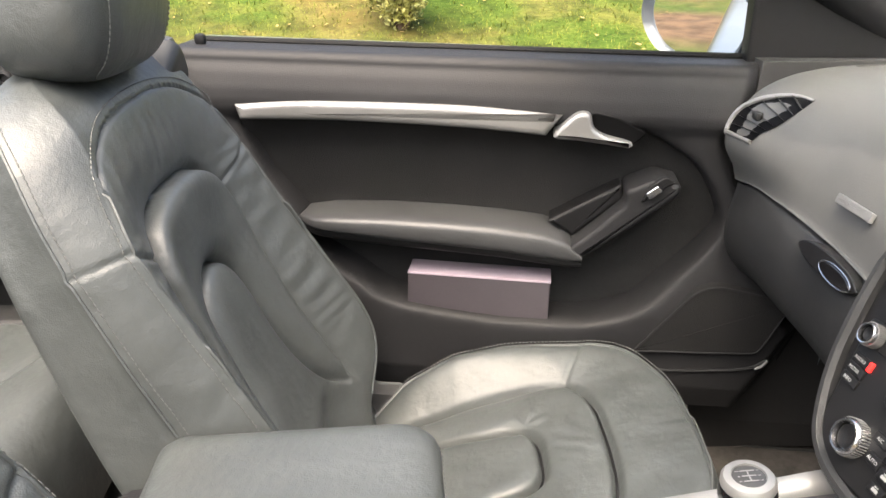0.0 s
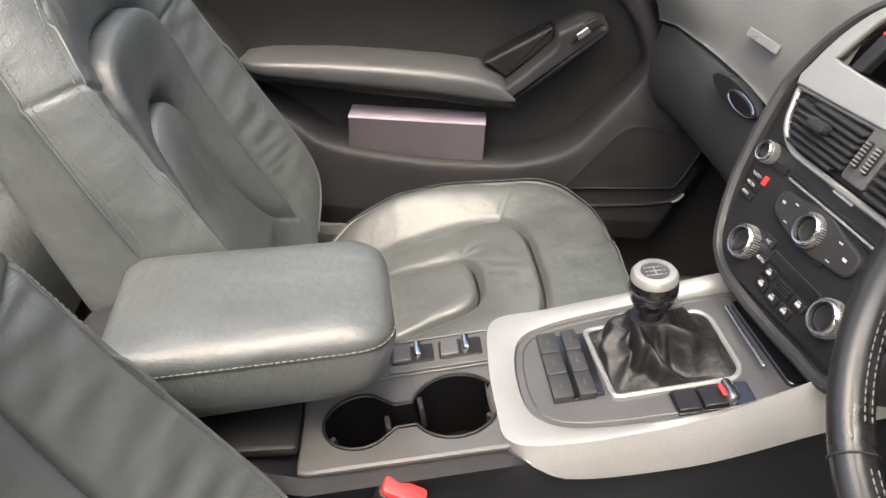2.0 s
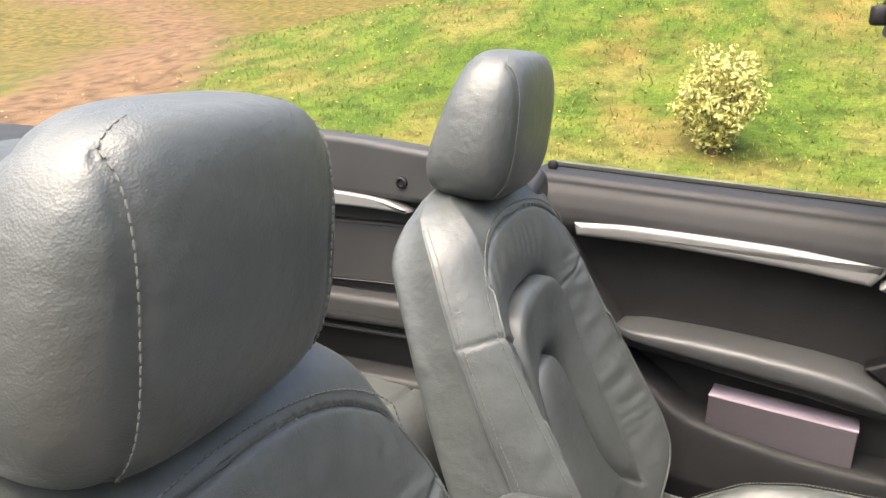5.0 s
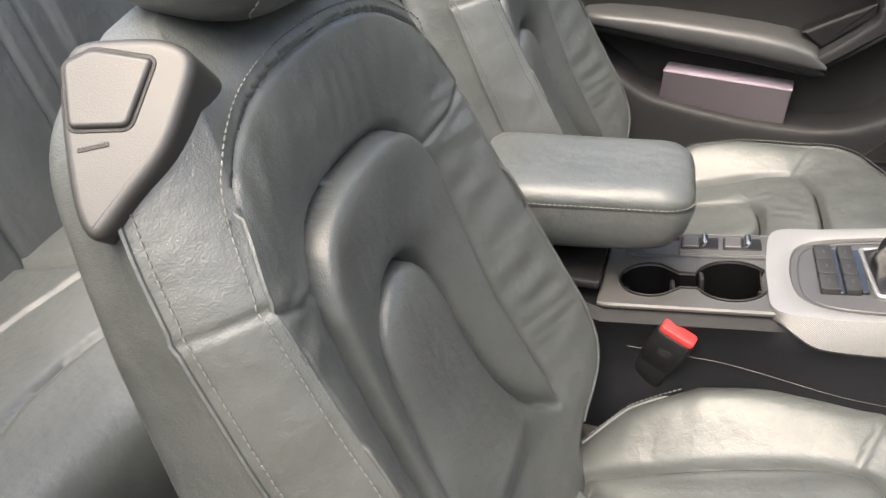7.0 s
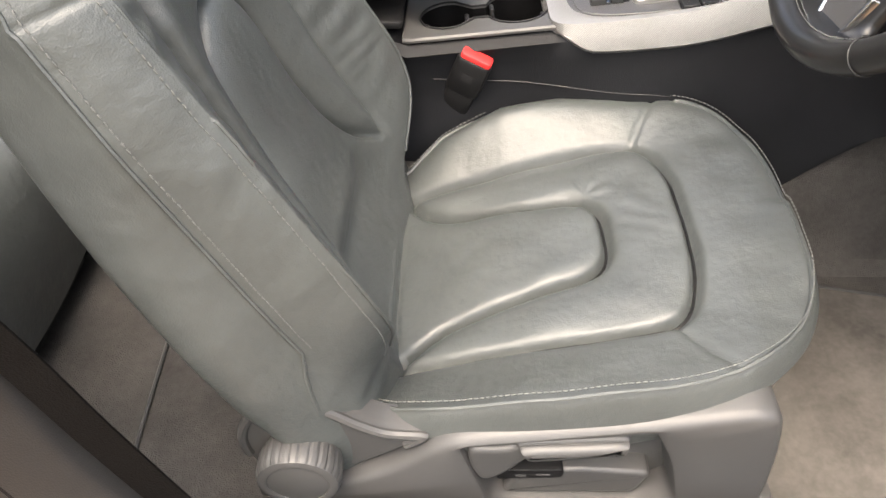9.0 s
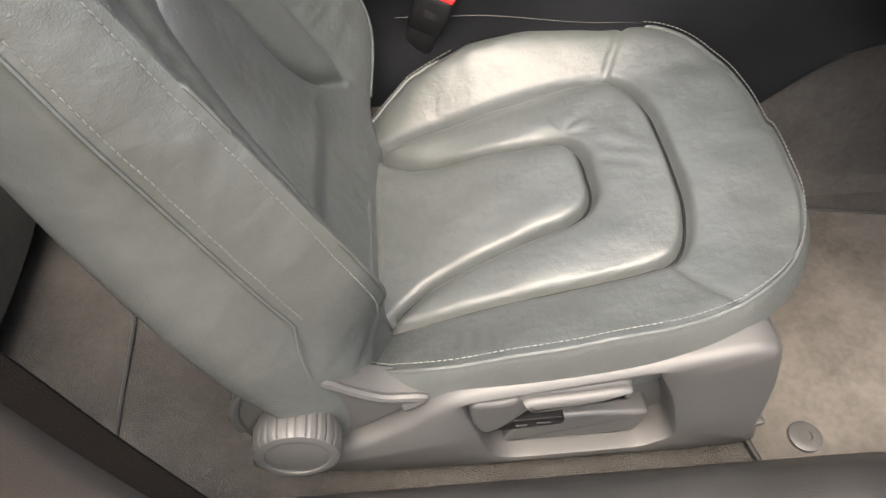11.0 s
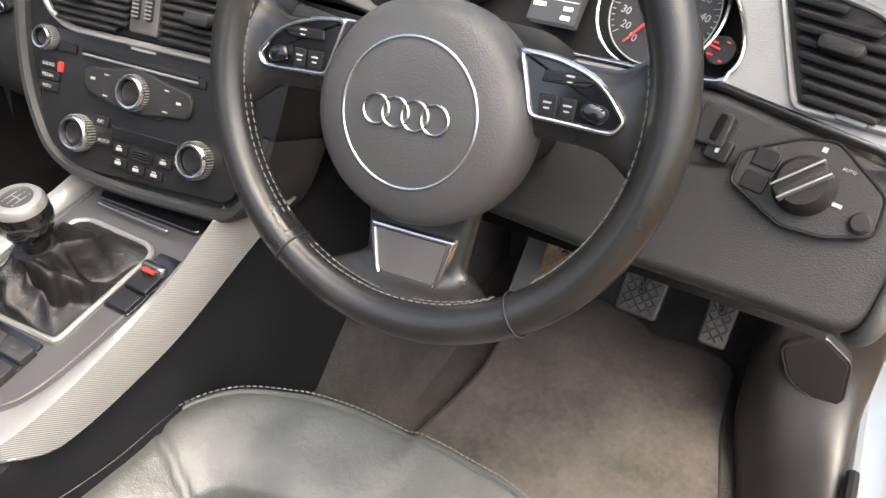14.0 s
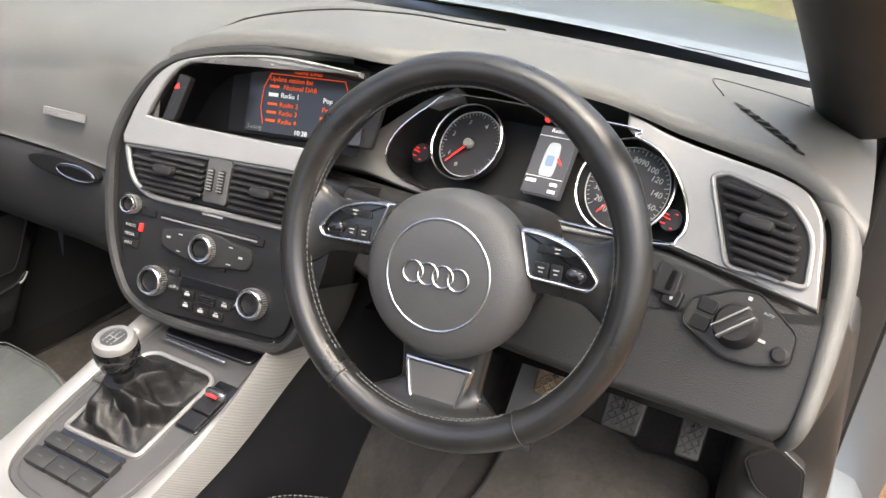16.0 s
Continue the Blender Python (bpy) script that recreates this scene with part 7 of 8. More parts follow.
for t in np.linspace(0, 1, 12):
    y_ = -0.075 - 0.098 * t
    hw = 0.050 - 0.010 * t + 0.040 * step(0.6, 1.0, t)
    z_ = -0.031 + 0.028 * step(0.70, 1.0, t)
    lows.append([(hw * math.copysign(abs(math.cos(b_)) ** 0.7, math.cos(b_)), y_ + 0.012 * (abs(math.cos(b_)) ** 3) * step(0.6, 1, t), z_ + 0.013 * math.copysign(abs(math.sin(b_)) ** 0.7, math.sin(b_))) for b_ in np.linspace(0, 2 * math.pi, 24, endpoint=False)])
lsp = on_wheel("lower_spoke", loft(lows), RIM, label="lower spoke")
cl = rounded([(-0.038, -0.110), (0.038, -0.110), (0.028, -0.158), (-0.028, -0.158)], [0.004, 0.004, 0.012, 0.012], 5)
on_wheel("clasp_frame", border(cl, inset(cl, 0.005), -0.035, -0.0125, 0.0015), CHROME, lsp, "chrome clasp frame")
on_wheel("clasp_plate", prism(inset(cl, 0.0045), -0.035, -0.0145, 0.001), material("clasp_metal", (0.30, 0.29, 0.285), 0.22, metal=0.8), lsp)
# column and stalks
col_m = WH @ pose(0, 0, 0, 0, 0, -4.5)
column = thing("steering_column", "dark steering column shroud with stalks", "steering column")
mesh("column_shroud", *loft([[tuple(col_m @ V((hw * math.copysign(abs(math.cos(b_)) ** 0.6, math.cos(b_)), -0.005 + hh * math.copysign(abs(math.sin(b_)) ** 0.6, math.sin(b_)), z_))) for b_ in np.linspace(0, 2 * math.pi, 32, endpoint=False)] for hw, hh, z_ in ((0.055, 0.055, -0.03), (0.062, 0.06, -0.06), (0.062, 0.06, -0.16), (0.05, 0.05, -0.24))]), DARK, column)
for s in (1, -1):
    mesh("stalk", *tube([col_m @ V(p) for p in ((s * 0.055, 0.012, -0.055), (s * 0.10, 0.018, -0.05), (s * 0.15, 0.02, -0.045))], [0.008, 0.010, 0.012], k=12), SOFT, column, "dark control stalk")
    mesh("stalk_tip", *tube([col_m @ V(p) for p in ((s * 0.15, 0.02, -0.045), (s * 0.185, 0.022, -0.042))], [0.013, 0.012], k=12), DARK, column)
mesh("cruise_stalk", *tube([col_m @ V(p) for p in ((-0.05, -0.03, -0.055), (-0.10, -0.036, -0.05))], [0.008, 0.010], k=12), DARK, column, "short control stalk")
bars([(-0.155, 0.02, 0.008, 0.004), (-0.14, 0.02, 0.006, 0.004)], col_m @ Matrix.Translation((0, 0, -0.032)), PRINT, column)

# ---------------------------------------------------------------- rear bench
bench = thing("rear_bench", "dark grey leather rear bench seat with moulded backs", "car seat")


def bench_cushion(u, v):
    x, y = -1.10 + 0.50 * u, -0.19 + 1.49 * v
    a = abs(abs(y - CEN) - 0.34)
    z = 0.455 + 0.05 * step(0.0, 0.6, u) - 0.02 * math.exp(-(a / 0.16) ** 2) + 0.02 * math.exp(-((y - CEN) / 0.1) ** 2)
    for q in (CEN - 0.11, CEN + 0.11):
        z -= 0.012 * math.exp(-((y - q) / 0.008) ** 2)
    for q in (0.40, 0.74):
        z -= 0.009 * math.exp(-((u - q - 0.10 * math.cos((y - CEN) * 9)) / 0.012) ** 2)
    if u > 0.86:
        t = (u - 0.86) / 0.14
        z -= 0.20 * t ** 2.2
        x = -1.10 + 0.43 + 0.09 * math.sin(t * math.pi / 2)
    return (x, y, z)


mesh("bench_cushion", *sheet(bench_cushion, np.linspace(0, 1, 90), np.linspace(0, 1, 160)), LEATHER, bench, angle=70)
mesh("bench_front", *box(0.10, 1.44, 0.24, 0.03, (-0.67, CEN, 0.345)), CARPET, bench, "carpeted front of the bench")


def bench_back(u, v):
    h, y = 0.70 * u, -0.19 + 1.49 * v
    a = abs(y - CEN)
    d = 0.05 * math.exp(-((a - 0.58) / 0.07) ** 2) - 0.03 * math.exp(-((a - 0.34) / 0.15) ** 2) + 0.015 * math.exp(-(a / 0.07) ** 2)
    for q, dep in ((0.10, 0.012), (0.165, 0.008), (0.235, 0.010), (0.47, 0.012)):
        lean = q + 0.02 * h * (1 if q > 0.2 else 0)
        d -= dep * math.exp(-((a - lean) / 0.006) ** 2)
    lo = abs(h - 0.14 - 0.06 * abs(a - 0.34) / 0.12)
    if 0.23 < a < 0.47:
        d -= 0.010 * math.exp(-(lo / 0.007) ** 2)
        d += 0.008 * step(0.16, 0.2, h)
    if u > 0.9:
        d -= 0.10 * ((u - 0.9) / 0.1) ** 2
    return (-1.03 - 0.30 * h + d, y, 0.44 + 0.86 * h)


mesh("bench_back", *sheet(bench_back, np.linspace(0, 1, 90), np.linspace(0, 1, 220)), LEATHER, bench, angle=70)
for s in (1, -1):
    hc = V((-1.17, CEN + s * 0.34, 1.02))
    mesh("bench_headrest", *loft([[hc + V((0.05 * math.cos(b_) * math.cos(a) ** 0.6, 0.12 * math.copysign(abs(math.sin(b_)) ** 0.7, math.sin(b_)) * math.cos(a) ** 0.5, 0.075 * math.sin(a))) for b_ in np.linspace(0, 2 * math.pi, 32, endpoint=False)] for a in np.linspace(-1.5, 1.5, 18)]), LEATHER, bench, "low rear headrest", angle=70)

# ---------------------------------------------------------------- belts
WEB = material("belt_webbing", (0.0032, 0.0028, 0.0026), 0.7, spec=0.1, grain=0.4, grain_size=700, vary=0.15, vary_size=30)


def buckle(o):
    bk = thing("seat_belt_buckle", "black seat belt buckle with a red button beside the seat", "seat belt", o)
    bm_ = pose(0, 0, 0, 6, 20, -14)
    bb = mesh("buckle_body", *moved(join(box(0.052, 0.028, 0.062, 0.006, (0, 0, -0.033)), box(0.046, 0.024, 0.05, 0.005, (0, 0, -0.075))), bm_), DARK, bk)
    mesh("release_button", *moved(box(0.046, 0.021, 0.010, 0.003, (0.001, 0, 0.0)), bm_), RED, bk, "bright red release button")
    mesh("tongue_slot", *moved(box(0.036, 0.003, 0.004, 0.001, (0.0, 0.0115, 0.0)), bm_), BLACK, bb)
    bars([(0.0, -0.03, 0.016, 0.012)], bm_ @ basis((0, -0.0141, 0), (1, 0, 0), (0, 0, 1)), SOFT, bb, "embossed_mark")
    mesh("buckle_stalk", *moved(join(box(0.044, 0.018, 0.05, 0.006, (-0.003, 0, -0.115)), box(0.036, 0.012, 0.09, 0.004, (-0.008, 0, -0.16))), bm_), WEB, bk, "ribbed black buckle stalk")


buckle((0.0, 0.442, 0.543))
buckle((-0.03, 0.668, 0.555))


def ribbon(path, w, side, th=0.0012):
    a, s_ = [V(p) for p in path], V(side).normalized()
    r = []
    for i, p in enumerate(a):
        t = (a[min(i + 1, len(a) - 1)] - a[max(i - 1, 0)]).normalized()
        n_ = t.cross(s_).normalized()
        r.append([p + s_ * w / 2 + n_ * th, p - s_ * w / 2 + n_ * th, p - s_ * w / 2 - n_ * th, p + s_ * w / 2 - n_ * th])
    return loft(r)


belt = thing("seat_belt", "dark seat belt hanging beside the driver's seat", "seat belt")
mesh("webbing", *ribbon(curve([(-0.46, -0.205, 1.0), (-0.40, -0.21, 0.86), (-0.342, -0.205, 0.695), (-0.31, -0.203, 0.585), (-0.278, -0.2, 0.48), (-0.245, -0.195, 0.37)], 6), 0.030, (1, 0.25, 0.25)), WEB, belt)
mesh("belt_tongue", *moved(box(0.045, 0.004, 0.05, 0.0015), pose(-0.425, -0.21, 0.92, 0, -22, 10)), CHROME, belt, "chrome belt tongue")

# ---------------------------------------------------------------- floor
def floor_mat(outline, label):
    m_ = thing("floor_mat", label, "floor mat", group="floor mats")
    o_ = curve(outline, 6, True)
    mesh("mat_body", *prism(o_, 0.236, 0.245, 0.003), MAT, m_)
    mesh("mat_binding", *tube([(p[0], p[1], 0.2445) for p in o_], 0.0035, True, 6), MAT_EDGE, m_, "stitched dark edge")
    return m_


floor_mat([(0.34, 0.325), (0.48, 0.305), (0.56, 0.288), (0.70, 0.266), (0.80, 0.269), (0.835, 0.262), (0.885, 0.248), (0.945, 0.246), (0.966, 0.222), (0.968, 0.16), (0.956, 0.088), (0.934, 0.05), (0.938, 0.0), (0.937, -0.055), (0.913, -0.081), (0.85, -0.088), (0.78, -0.093), (0.66, -0.119), (0.52, -0.135), (0.34, -0.13)], "dusty dark grey floor mat in the driver's footwell")
floor_mat([(0.34, 0.80), (0.60, 0.80), (0.85, 0.84), (0.90, 0.95), (0.89, 1.15), (0.7, 1.2), (0.34, 1.2)], "dark grey floor mat in the passenger footwell")
mesh("mat_fixing", *lathe([(0.02, 0), (0.02, 0.004), (0.016, 0.006), (0.008, 0.006), (0.007, 0.004), (0.001, 0.004)], 28), GREY_PLASTIC, bpy.data.objects["floor_mat"], "round mat fixing", m=Matrix.Translation((0.40, -0.085, 0.245)))
seam = thing("carpet_seam", "pale seam strip across the rear footwell carpet", "carpet")
mesh("seam_strip", *tube([(-0.435, 0.20, 0.238), (-0.43, 0.05, 0.238), (-0.423, -0.12, 0.238)], 0.0028, k=6), GREY_PLASTIC, seam)

METAL_PAD = material("pedal_pad", (0.038, 0.0375, 0.0365), 0.55, grain=0.3, grain_size=300, vary=0.3, vary_size=40)
DIRTY_PAD = material("muddy_pad", (0.16, 0.115, 0.07), 0.75, grain=0.5, grain_size=200, vary=0.45, vary_size=35)


def pedal(o, w, h, mat, label, tilt=40):
    p_ = thing("pedal", label, "pedal", o, group="pedals")
    m_ = basis((0, 0, 0), (0, -1, 0), (math.sin(radians(tilt)), 0, math.cos(radians(tilt))))
    out_ = rounded([(-w / 2, -h / 2), (w / 2, -h / 2), (w / 2 * 1.06, h / 2), (-w / 2 * 1.06, h / 2)], 0.008, 4)
    pd_ = mesh("pad", *prism(out_, -0.012, 0.0, 0.004), mat, p_, m=m_)
    geo = []
    k = int((w + h) / 0.016)
    for sg in (1, -1):
        for i in range(-k, k):
            c_ = i * 0.016
            pts = []
            for t in np.linspace(-0.08, 0.08, 33):
                x_, y_ = t, sg * t + c_
                if abs(x_) < w / 2 - 0.004 and abs(y_) < h / 2 - 0.004:
                    pts.append((x_, y_, 0.0008))
            if len(pts) > 2:
                geo.append(tube([pts[0], pts[-1]], 0.0016, k=5))
    tr_ = mesh("tread", *join(*geo), mat, pd_, "diamond tread", m=m_)
    mesh("pedal_arm", *tube([(0.01, 0, 0.0), (0.06, 0, 0.06), (0.10, 0, 0.20), (0.10, 0, 0.30)], 0.010, k=8), DARK, p_)


pedal((0.818, 0.196, 0.428), 0.062, 0.062, DIRTY_PAD, "muddy clutch pedal with diamond tread")
pedal((0.845, 0.078, 0.388), 0.064, 0.062, METAL_PAD, "worn black brake pedal with diamond tread")
pedal((0.840, -0.037, 0.404), 0.040, 0.088, METAL_PAD, "narrow dusty accelerator pedal", 42)
foot = thing("footrest", "grey plastic footrest beside the tunnel", "footrest")
mesh("footrest_body", *loft([[(x, y, z) for x, y, z in ((a, 0.285, 0.24), (a, 0.285, z1), (a + 0.02, 0.225, z1 + 0.004), (a + 0.02, 0.225, 0.24))] for a, z1 in ((0.80, 0.25), (0.85, 0.31), (0.95, 0.42), (1.05, 0.50))]), GREY_PLASTIC, foot)


# ---------------------------------------------------------------- outdoors
def land(x, y):
    """Height of the ground."""
    far = max(0.0, y - 5.5)
    z = 0.085 * min(far, 70) + 0.12 * min(60, max(0.0, y - 15.0)) + 1.7 * math.exp(-(x / 9.5) ** 2 - ((y - 12.0) / 3.2) ** 2)
    r = max(0.0, math.hypot(x, y) - 3.5)
    z += min(1.0, r / 6) * 0.10 * noise.noise(V((x * 0.35, y * 0.35, 0))) + min(1.0, r / 30) * 0.5 * noise.noise(V((x * 0.05, y * 0.05, 3)))
    z += min(1.0, r / 4) * 0.05 * noise.noise(V((x * 1.4, y * 1.4, 7)))
    return z


GRASS = bpy.data.materials.new("grass_ground")
GRASS.use_nodes = True
nt = GRASS.node_tree
b = nt.nodes["Principled BSDF"]
b.inputs["Roughness"].default_value = 0.9
b.inputs["Specular IOR Level"].default_value = 0.165
co = nt.nodes.new("ShaderNodeTexCoord")


def tex(scale, detail=4):
    n = nt.nodes.new("ShaderNodeTexNoise")
    n.inputs["Scale"].default_value, n.inputs["Detail"].default_value = scale, detail
    nt.links.new(co.outputs["Object"], n.inputs["Vector"])
    return n


def ramp(src, stops):
    r = nt.nodes.new("ShaderNodeValToRGB")
    e = r.color_ramp.elements
    while len(e) < len(stops):
        e.new(0.5)
    for q, (p, c) in zip(e, stops):
        q.position, q.color = p, (*c, 1)
    nt.links.new(src, r.inputs[0])
    return r.outputs[0]


def blend(f, a, c, mode="MIX"):
    m = nt.nodes.new("ShaderNodeMix")
    m.data_type, m.blend_type = "RGBA", mode
    if isinstance(f, float):
        m.inputs["Factor"].default_value = f
    else:
        nt.links.new(f, m.inputs["Factor"])
    nt.links.new(a, m.inputs["A"])
    nt.links.new(c, m.inputs["B"])
    return m.outputs["Result"]


green = ramp(tex(0.95, 7).outputs[0], [(0.36, (0.055, 0.105, 0.007)), (0.49, (0.085, 0.125, 0.013)), (0.56, (0.13, 0.125, 0.030)), (0.66, (0.19, 0.145, 0.055))])
fine = ramp(tex(26, 3).outputs[0], [(0.3, (0.022, 0.035, 0.006)), (0.55, (0.09, 0.125, 0.018)), (0.75, (0.19, 0.19, 0.06))])
leaf = ramp(tex(0.6, 6).outputs[0], [(0.4, (0.17, 0.105, 0.035)), (0.7, (0.15, 0.115, 0.035))])
mask = ramp(tex(0.9, 8).outputs[0], [(0.55, (0, 0, 0)), (0.70, (0.62, 0.62, 0.62))])
sep = nt.nodes.new("ShaderNodeSeparateXYZ")
nt.links.new(co.outputs["Object"], sep.inputs[0])
col = blend(0.5, green, fine)
col = blend(mask, col, leaf)
attr = nt.nodes.new("ShaderNodeAttribute")
attr.attribute_name = "track"
sand = ramp(tex(3.5, 6).outputs[0], [(0.35, (0.062, 0.038, 0.021)), (0.65, (0.135, 0.085, 0.048))])
mott = ramp(tex(5.5, 6).outputs[0], [(0.36, (0.42, 0.46, 0.36)), (0.5, (0.85, 0.87, 0.8)), (0.64, (1.0, 1.0, 1.0))])
col = blend(0.75, col, mott, "MULTIPLY")
patch = ramp(tex(1.9, 5).outputs[0], [(0.40, (0.50, 0.60, 0.44)), (0.60, (0.86, 0.84, 0.76))])
col = blend(0.8, col, patch, "MULTIPLY")
lit = nt.nodes.new("ShaderNodeAttribute")
lit.attribute_name = "litter"
brown = ramp(tex(5.0, 6).outputs[0], [(0.35, (0.05, 0.038, 0.012)), (0.5, (0.075, 0.06, 0.016)), (0.68, (0.15, 0.095, 0.035))])
col = blend(lit.outputs["Fac"], col, brown)
col = blend(attr.outputs["Fac"], col, sand)
nt.links.new(col, b.inputs["Base Color"])
bp = nt.nodes.new("ShaderNodeBump")
bp.inputs["Strength"].default_value, bp.inputs["Distance"].default_value = 0.6, 0.03
nt.links.new(tex(40, 3).outputs[0], bp.inputs["Height"])
nt.links.new(bp.outputs[0], b.inputs["Normal"])

TRACK = curve([(30.0, -3.5), (6.0, -2.8), (0.0, -2.6), (-4.5, -1.8), (-7.2, 1.5), (-8.0, 5.0), (-8.7, 8.3), (-10.4, 11.5), (-12.8, 15.0), (-16.0, 18.5), (-21.0, 22.0), (-29.0, 25.0)], 10)


def ground_mesh():
    def spread(n, near_, far_):
        t = np.linspace(-1, 1, n)
        return np.sign(t) * (near_ * np.abs(t) + (far_ - near_) * np.abs(t) ** 5)
    xs, ys = spread(181, 26, 1500), spread(181, 26, 1500) + 4
    X, Y = np.meshgrid(xs, ys, indexing="ij")
    Z = np.array([[land(x, y) for y in ys] for x in xs])
    d = near(X, Y, TRACK)
    tr = 1 - step(1.2, 1.8, d)
    Z = Z * (1 - 0.0 * tr)
    wide = 1 - step(2.2, 3.2, np.abs(Y + 2.6) * 0.9 + 0 * X) * 1.0
    tr = np.maximum(tr, np.where((X > -6) & (X < 40), wide, 0))
    verts = [(X[i, j], Y[i, j], Z[i, j] if math.hypot(X[i, j], Y[i, j]) > 3 else 0.0) for i in range(len(xs)) for j in range(len(ys))]
    k = len(ys)
    faces = [(i * k + j, (i + 1) * k + j, (i + 1) * k + j + 1, i * k + j + 1) for i in range(len(xs) - 1) for j in range(k - 1)]
    ob = mesh("ground", verts, faces, GRASS)
    lt_ = np.maximum(0.85 * step(-9.5, -12.5, X) * (1 - step(28, 34, Y)), 0.8 * step(12.5, 14.5, Y) * step(0.5, 3.5, X) * (1 - step(26, 34, Y)))
    ob.data.attributes.new("litter", "FLOAT", "POINT").data.foreach_set("value", lt_.ravel())
    a = ob.data.attributes.new("track", "FLOAT", "POINT")
    a.data.foreach_set("value", tr.ravel())
    return tagged(ob, "rough autumn grass with leaves and a sandy track", "ground", kind="structure")


ground_mesh()


# ---------------------------------------------------------------- grass, shrub, trees
BLADE = material("grass_blade", (0.108, 0.138, 0.018), 0.7, vary=0.4, vary_size=1.1, second=(0.17, 0.16, 0.035), spec=0.2)
rng = np.random.default_rng(5)


def tufts():
    n_ = 90000
    Y = 3.2 + 13.0 * rng.random(n_) ** 1.25
    X = -8.5 + 19 * rng.random(n_)
    keep = near(X, Y, TRACK) > 1.4
    A, H, Wd, L = rng.random(n_) * 6.28, 0.018 + 0.03 * rng.random(n_) ** 2, 0.003 + 0.006 * rng.random(n_), 0.3 + rng.random(n_)
    verts, faces = [], []
    for i in np.nonzero(keep)[0]:
        x, y = float(X[i]), float(Y[i])
        z = land(x, y)
        h, w = float(H[i]), float(Wd[i])
        dx, dy = math.cos(A[i]), math.sin(A[i])
        l = h * float(L[i])
        k = len(verts)
        verts += [(x - dy * w, y + dx * w, z - 0.01), (x + dy * w, y - dx * w, z - 0.01), (x + dx * l, y + dy * l, z + h)]
        faces.append((k, k + 1, k + 2))
    me = bpy.data.meshes.new("grass")
    me.from_pydata(verts, [], faces)
    me.materials.append(BLADE)
    return tagged(new("grass", me), "rough mown autumn grass with mossy patches", "grass", kind="stuff")


tufts()
LEAF_BROWN = material("fallen_leaf", (0.30, 0.19, 0.07), 0.8, vary=0.5, vary_size=3, second=(0.30, 0.20, 0.07))


def litter():
    verts, faces = [], []
    for i in range(3600):
        y = 3.5 + 14 * rng.random()
        x = -9 + 20 * rng.random()
        if noise.noise(V((x * 0.45, y * 0.45, 2))) < 0.02 and rng.random() < 0.8:
            continue
        z = land(x, y) + 0.012 + 0.02 * rng.random()
        a, s_ = rng.random() * 6.28, 0.012 + 0.02 * rng.random()
        k = len(verts)
        for q in range(4):
            b_ = a + q * math.pi / 2
            verts.append((x + s_ * math.cos(b_) * (1 if q % 2 else 0.6), y + s_ * math.sin(b_), z + 0.02 * (rng.random() - 0.4)))
        faces.append((k, k + 1, k + 2, k + 3))
    me = bpy.data.meshes.new("fallen_leaves")
    me.from_pydata(verts, [], faces)
    me.materials.append(LEAF_BROWN)
    return tagged(new("fallen_leaves", me), "scattered brown fallen leaves on the grass", "leaves", kind="stuff")


litter()


def leaves(points, size, mat, name, parent, label=""):
    """Small bent leaves at random turns."""
    p = np.array([tuple(q) for q in points])
    k = len(p)
    n_ = rng.normal(size=(k, 3))
    n_ /= np.linalg.norm(n_, axis=1)[:, None]
    t = np.cross(n_, rng.normal(size=(k, 3)))
    t /= np.linalg.norm(t, axis=1)[:, None]
    b_ = np.cross(n_, t)
    s_ = (size * (0.6 + 0.8 * rng.random(k)))[:, None]
    verts = np.stack([p - t * s_, p + b_ * s_ * 0.42 + n_ * s_ * 0.15, p + t * s_, p - b_ * s_ * 0.42 + n_ * s_ * 0.15], 1).reshape(-1, 3)
    me = bpy.data.meshes.new(name)
    me.from_pydata(verts.tolist(), [], np.arange(4 * k).reshape(-1, 4).tolist())
    me.materials.append(mat)
    ob = new(name, me)
    ob.parent = parent
    if label:
        ob["label"] = label
    return ob


BARK = material("bark", (0.13, 0.085, 0.06), 0.9, grain=0.5, grain_size=30, vary=0.4, vary_size=3)
SHRUB = material("variegated_leaf", (0.40, 0.36, 0.12), 0.6, vary=0.5, vary_size=9, second=(0.10, 0.12, 0.03))


def shrub(x, y, h, w):
    z = land(x, y)
    sh = thing("shrub", "small variegated yellow-green shrub on the grass bank", "shrub", (x, y, z))
    geo, tips = [], []
    for i in range(64):
        a, r = rng.random() * 6.28, math.sqrt(rng.random())
        hh = h * (1 - 0.45 * r * r) * (0.72 + 0.4 * rng.random())
        q = V((w * r * math.cos(a) * 0.5, w * r * math.sin(a) * 0.5, hh))
        geo.append(tube([V((0.3 * q.x * 0.3, 0.3 * q.y * 0.3, 0)), q * 0.5 + V((0, 0, 0.03)), q], [0.008, 0.005, 0.002], k=5))
        for t in np.linspace(0.25, 1.08, 14):
            for j in range(11):
                tips.append(q * t + V(rng.normal(size=3)) * 0.034)
    mesh("stem", *join(*geo), BARK, sh, "thin woody stems")
    leaves(tips, 0.024, SHRUB, "crown", sh, "yellow and green leaves")


shrub(-0.36, 7.0, 0.84, 0.76)
WILLOW = material("willow_leaf", (0.17, 0.16, 0.028), 0.7, vary=0.4, vary_size=0.6, second=(0.17, 0.19, 0.03))
CONIFER = material("dark_leaf", (0.07, 0.10, 0.035), 0.7, vary=0.4, vary_size=0.6)
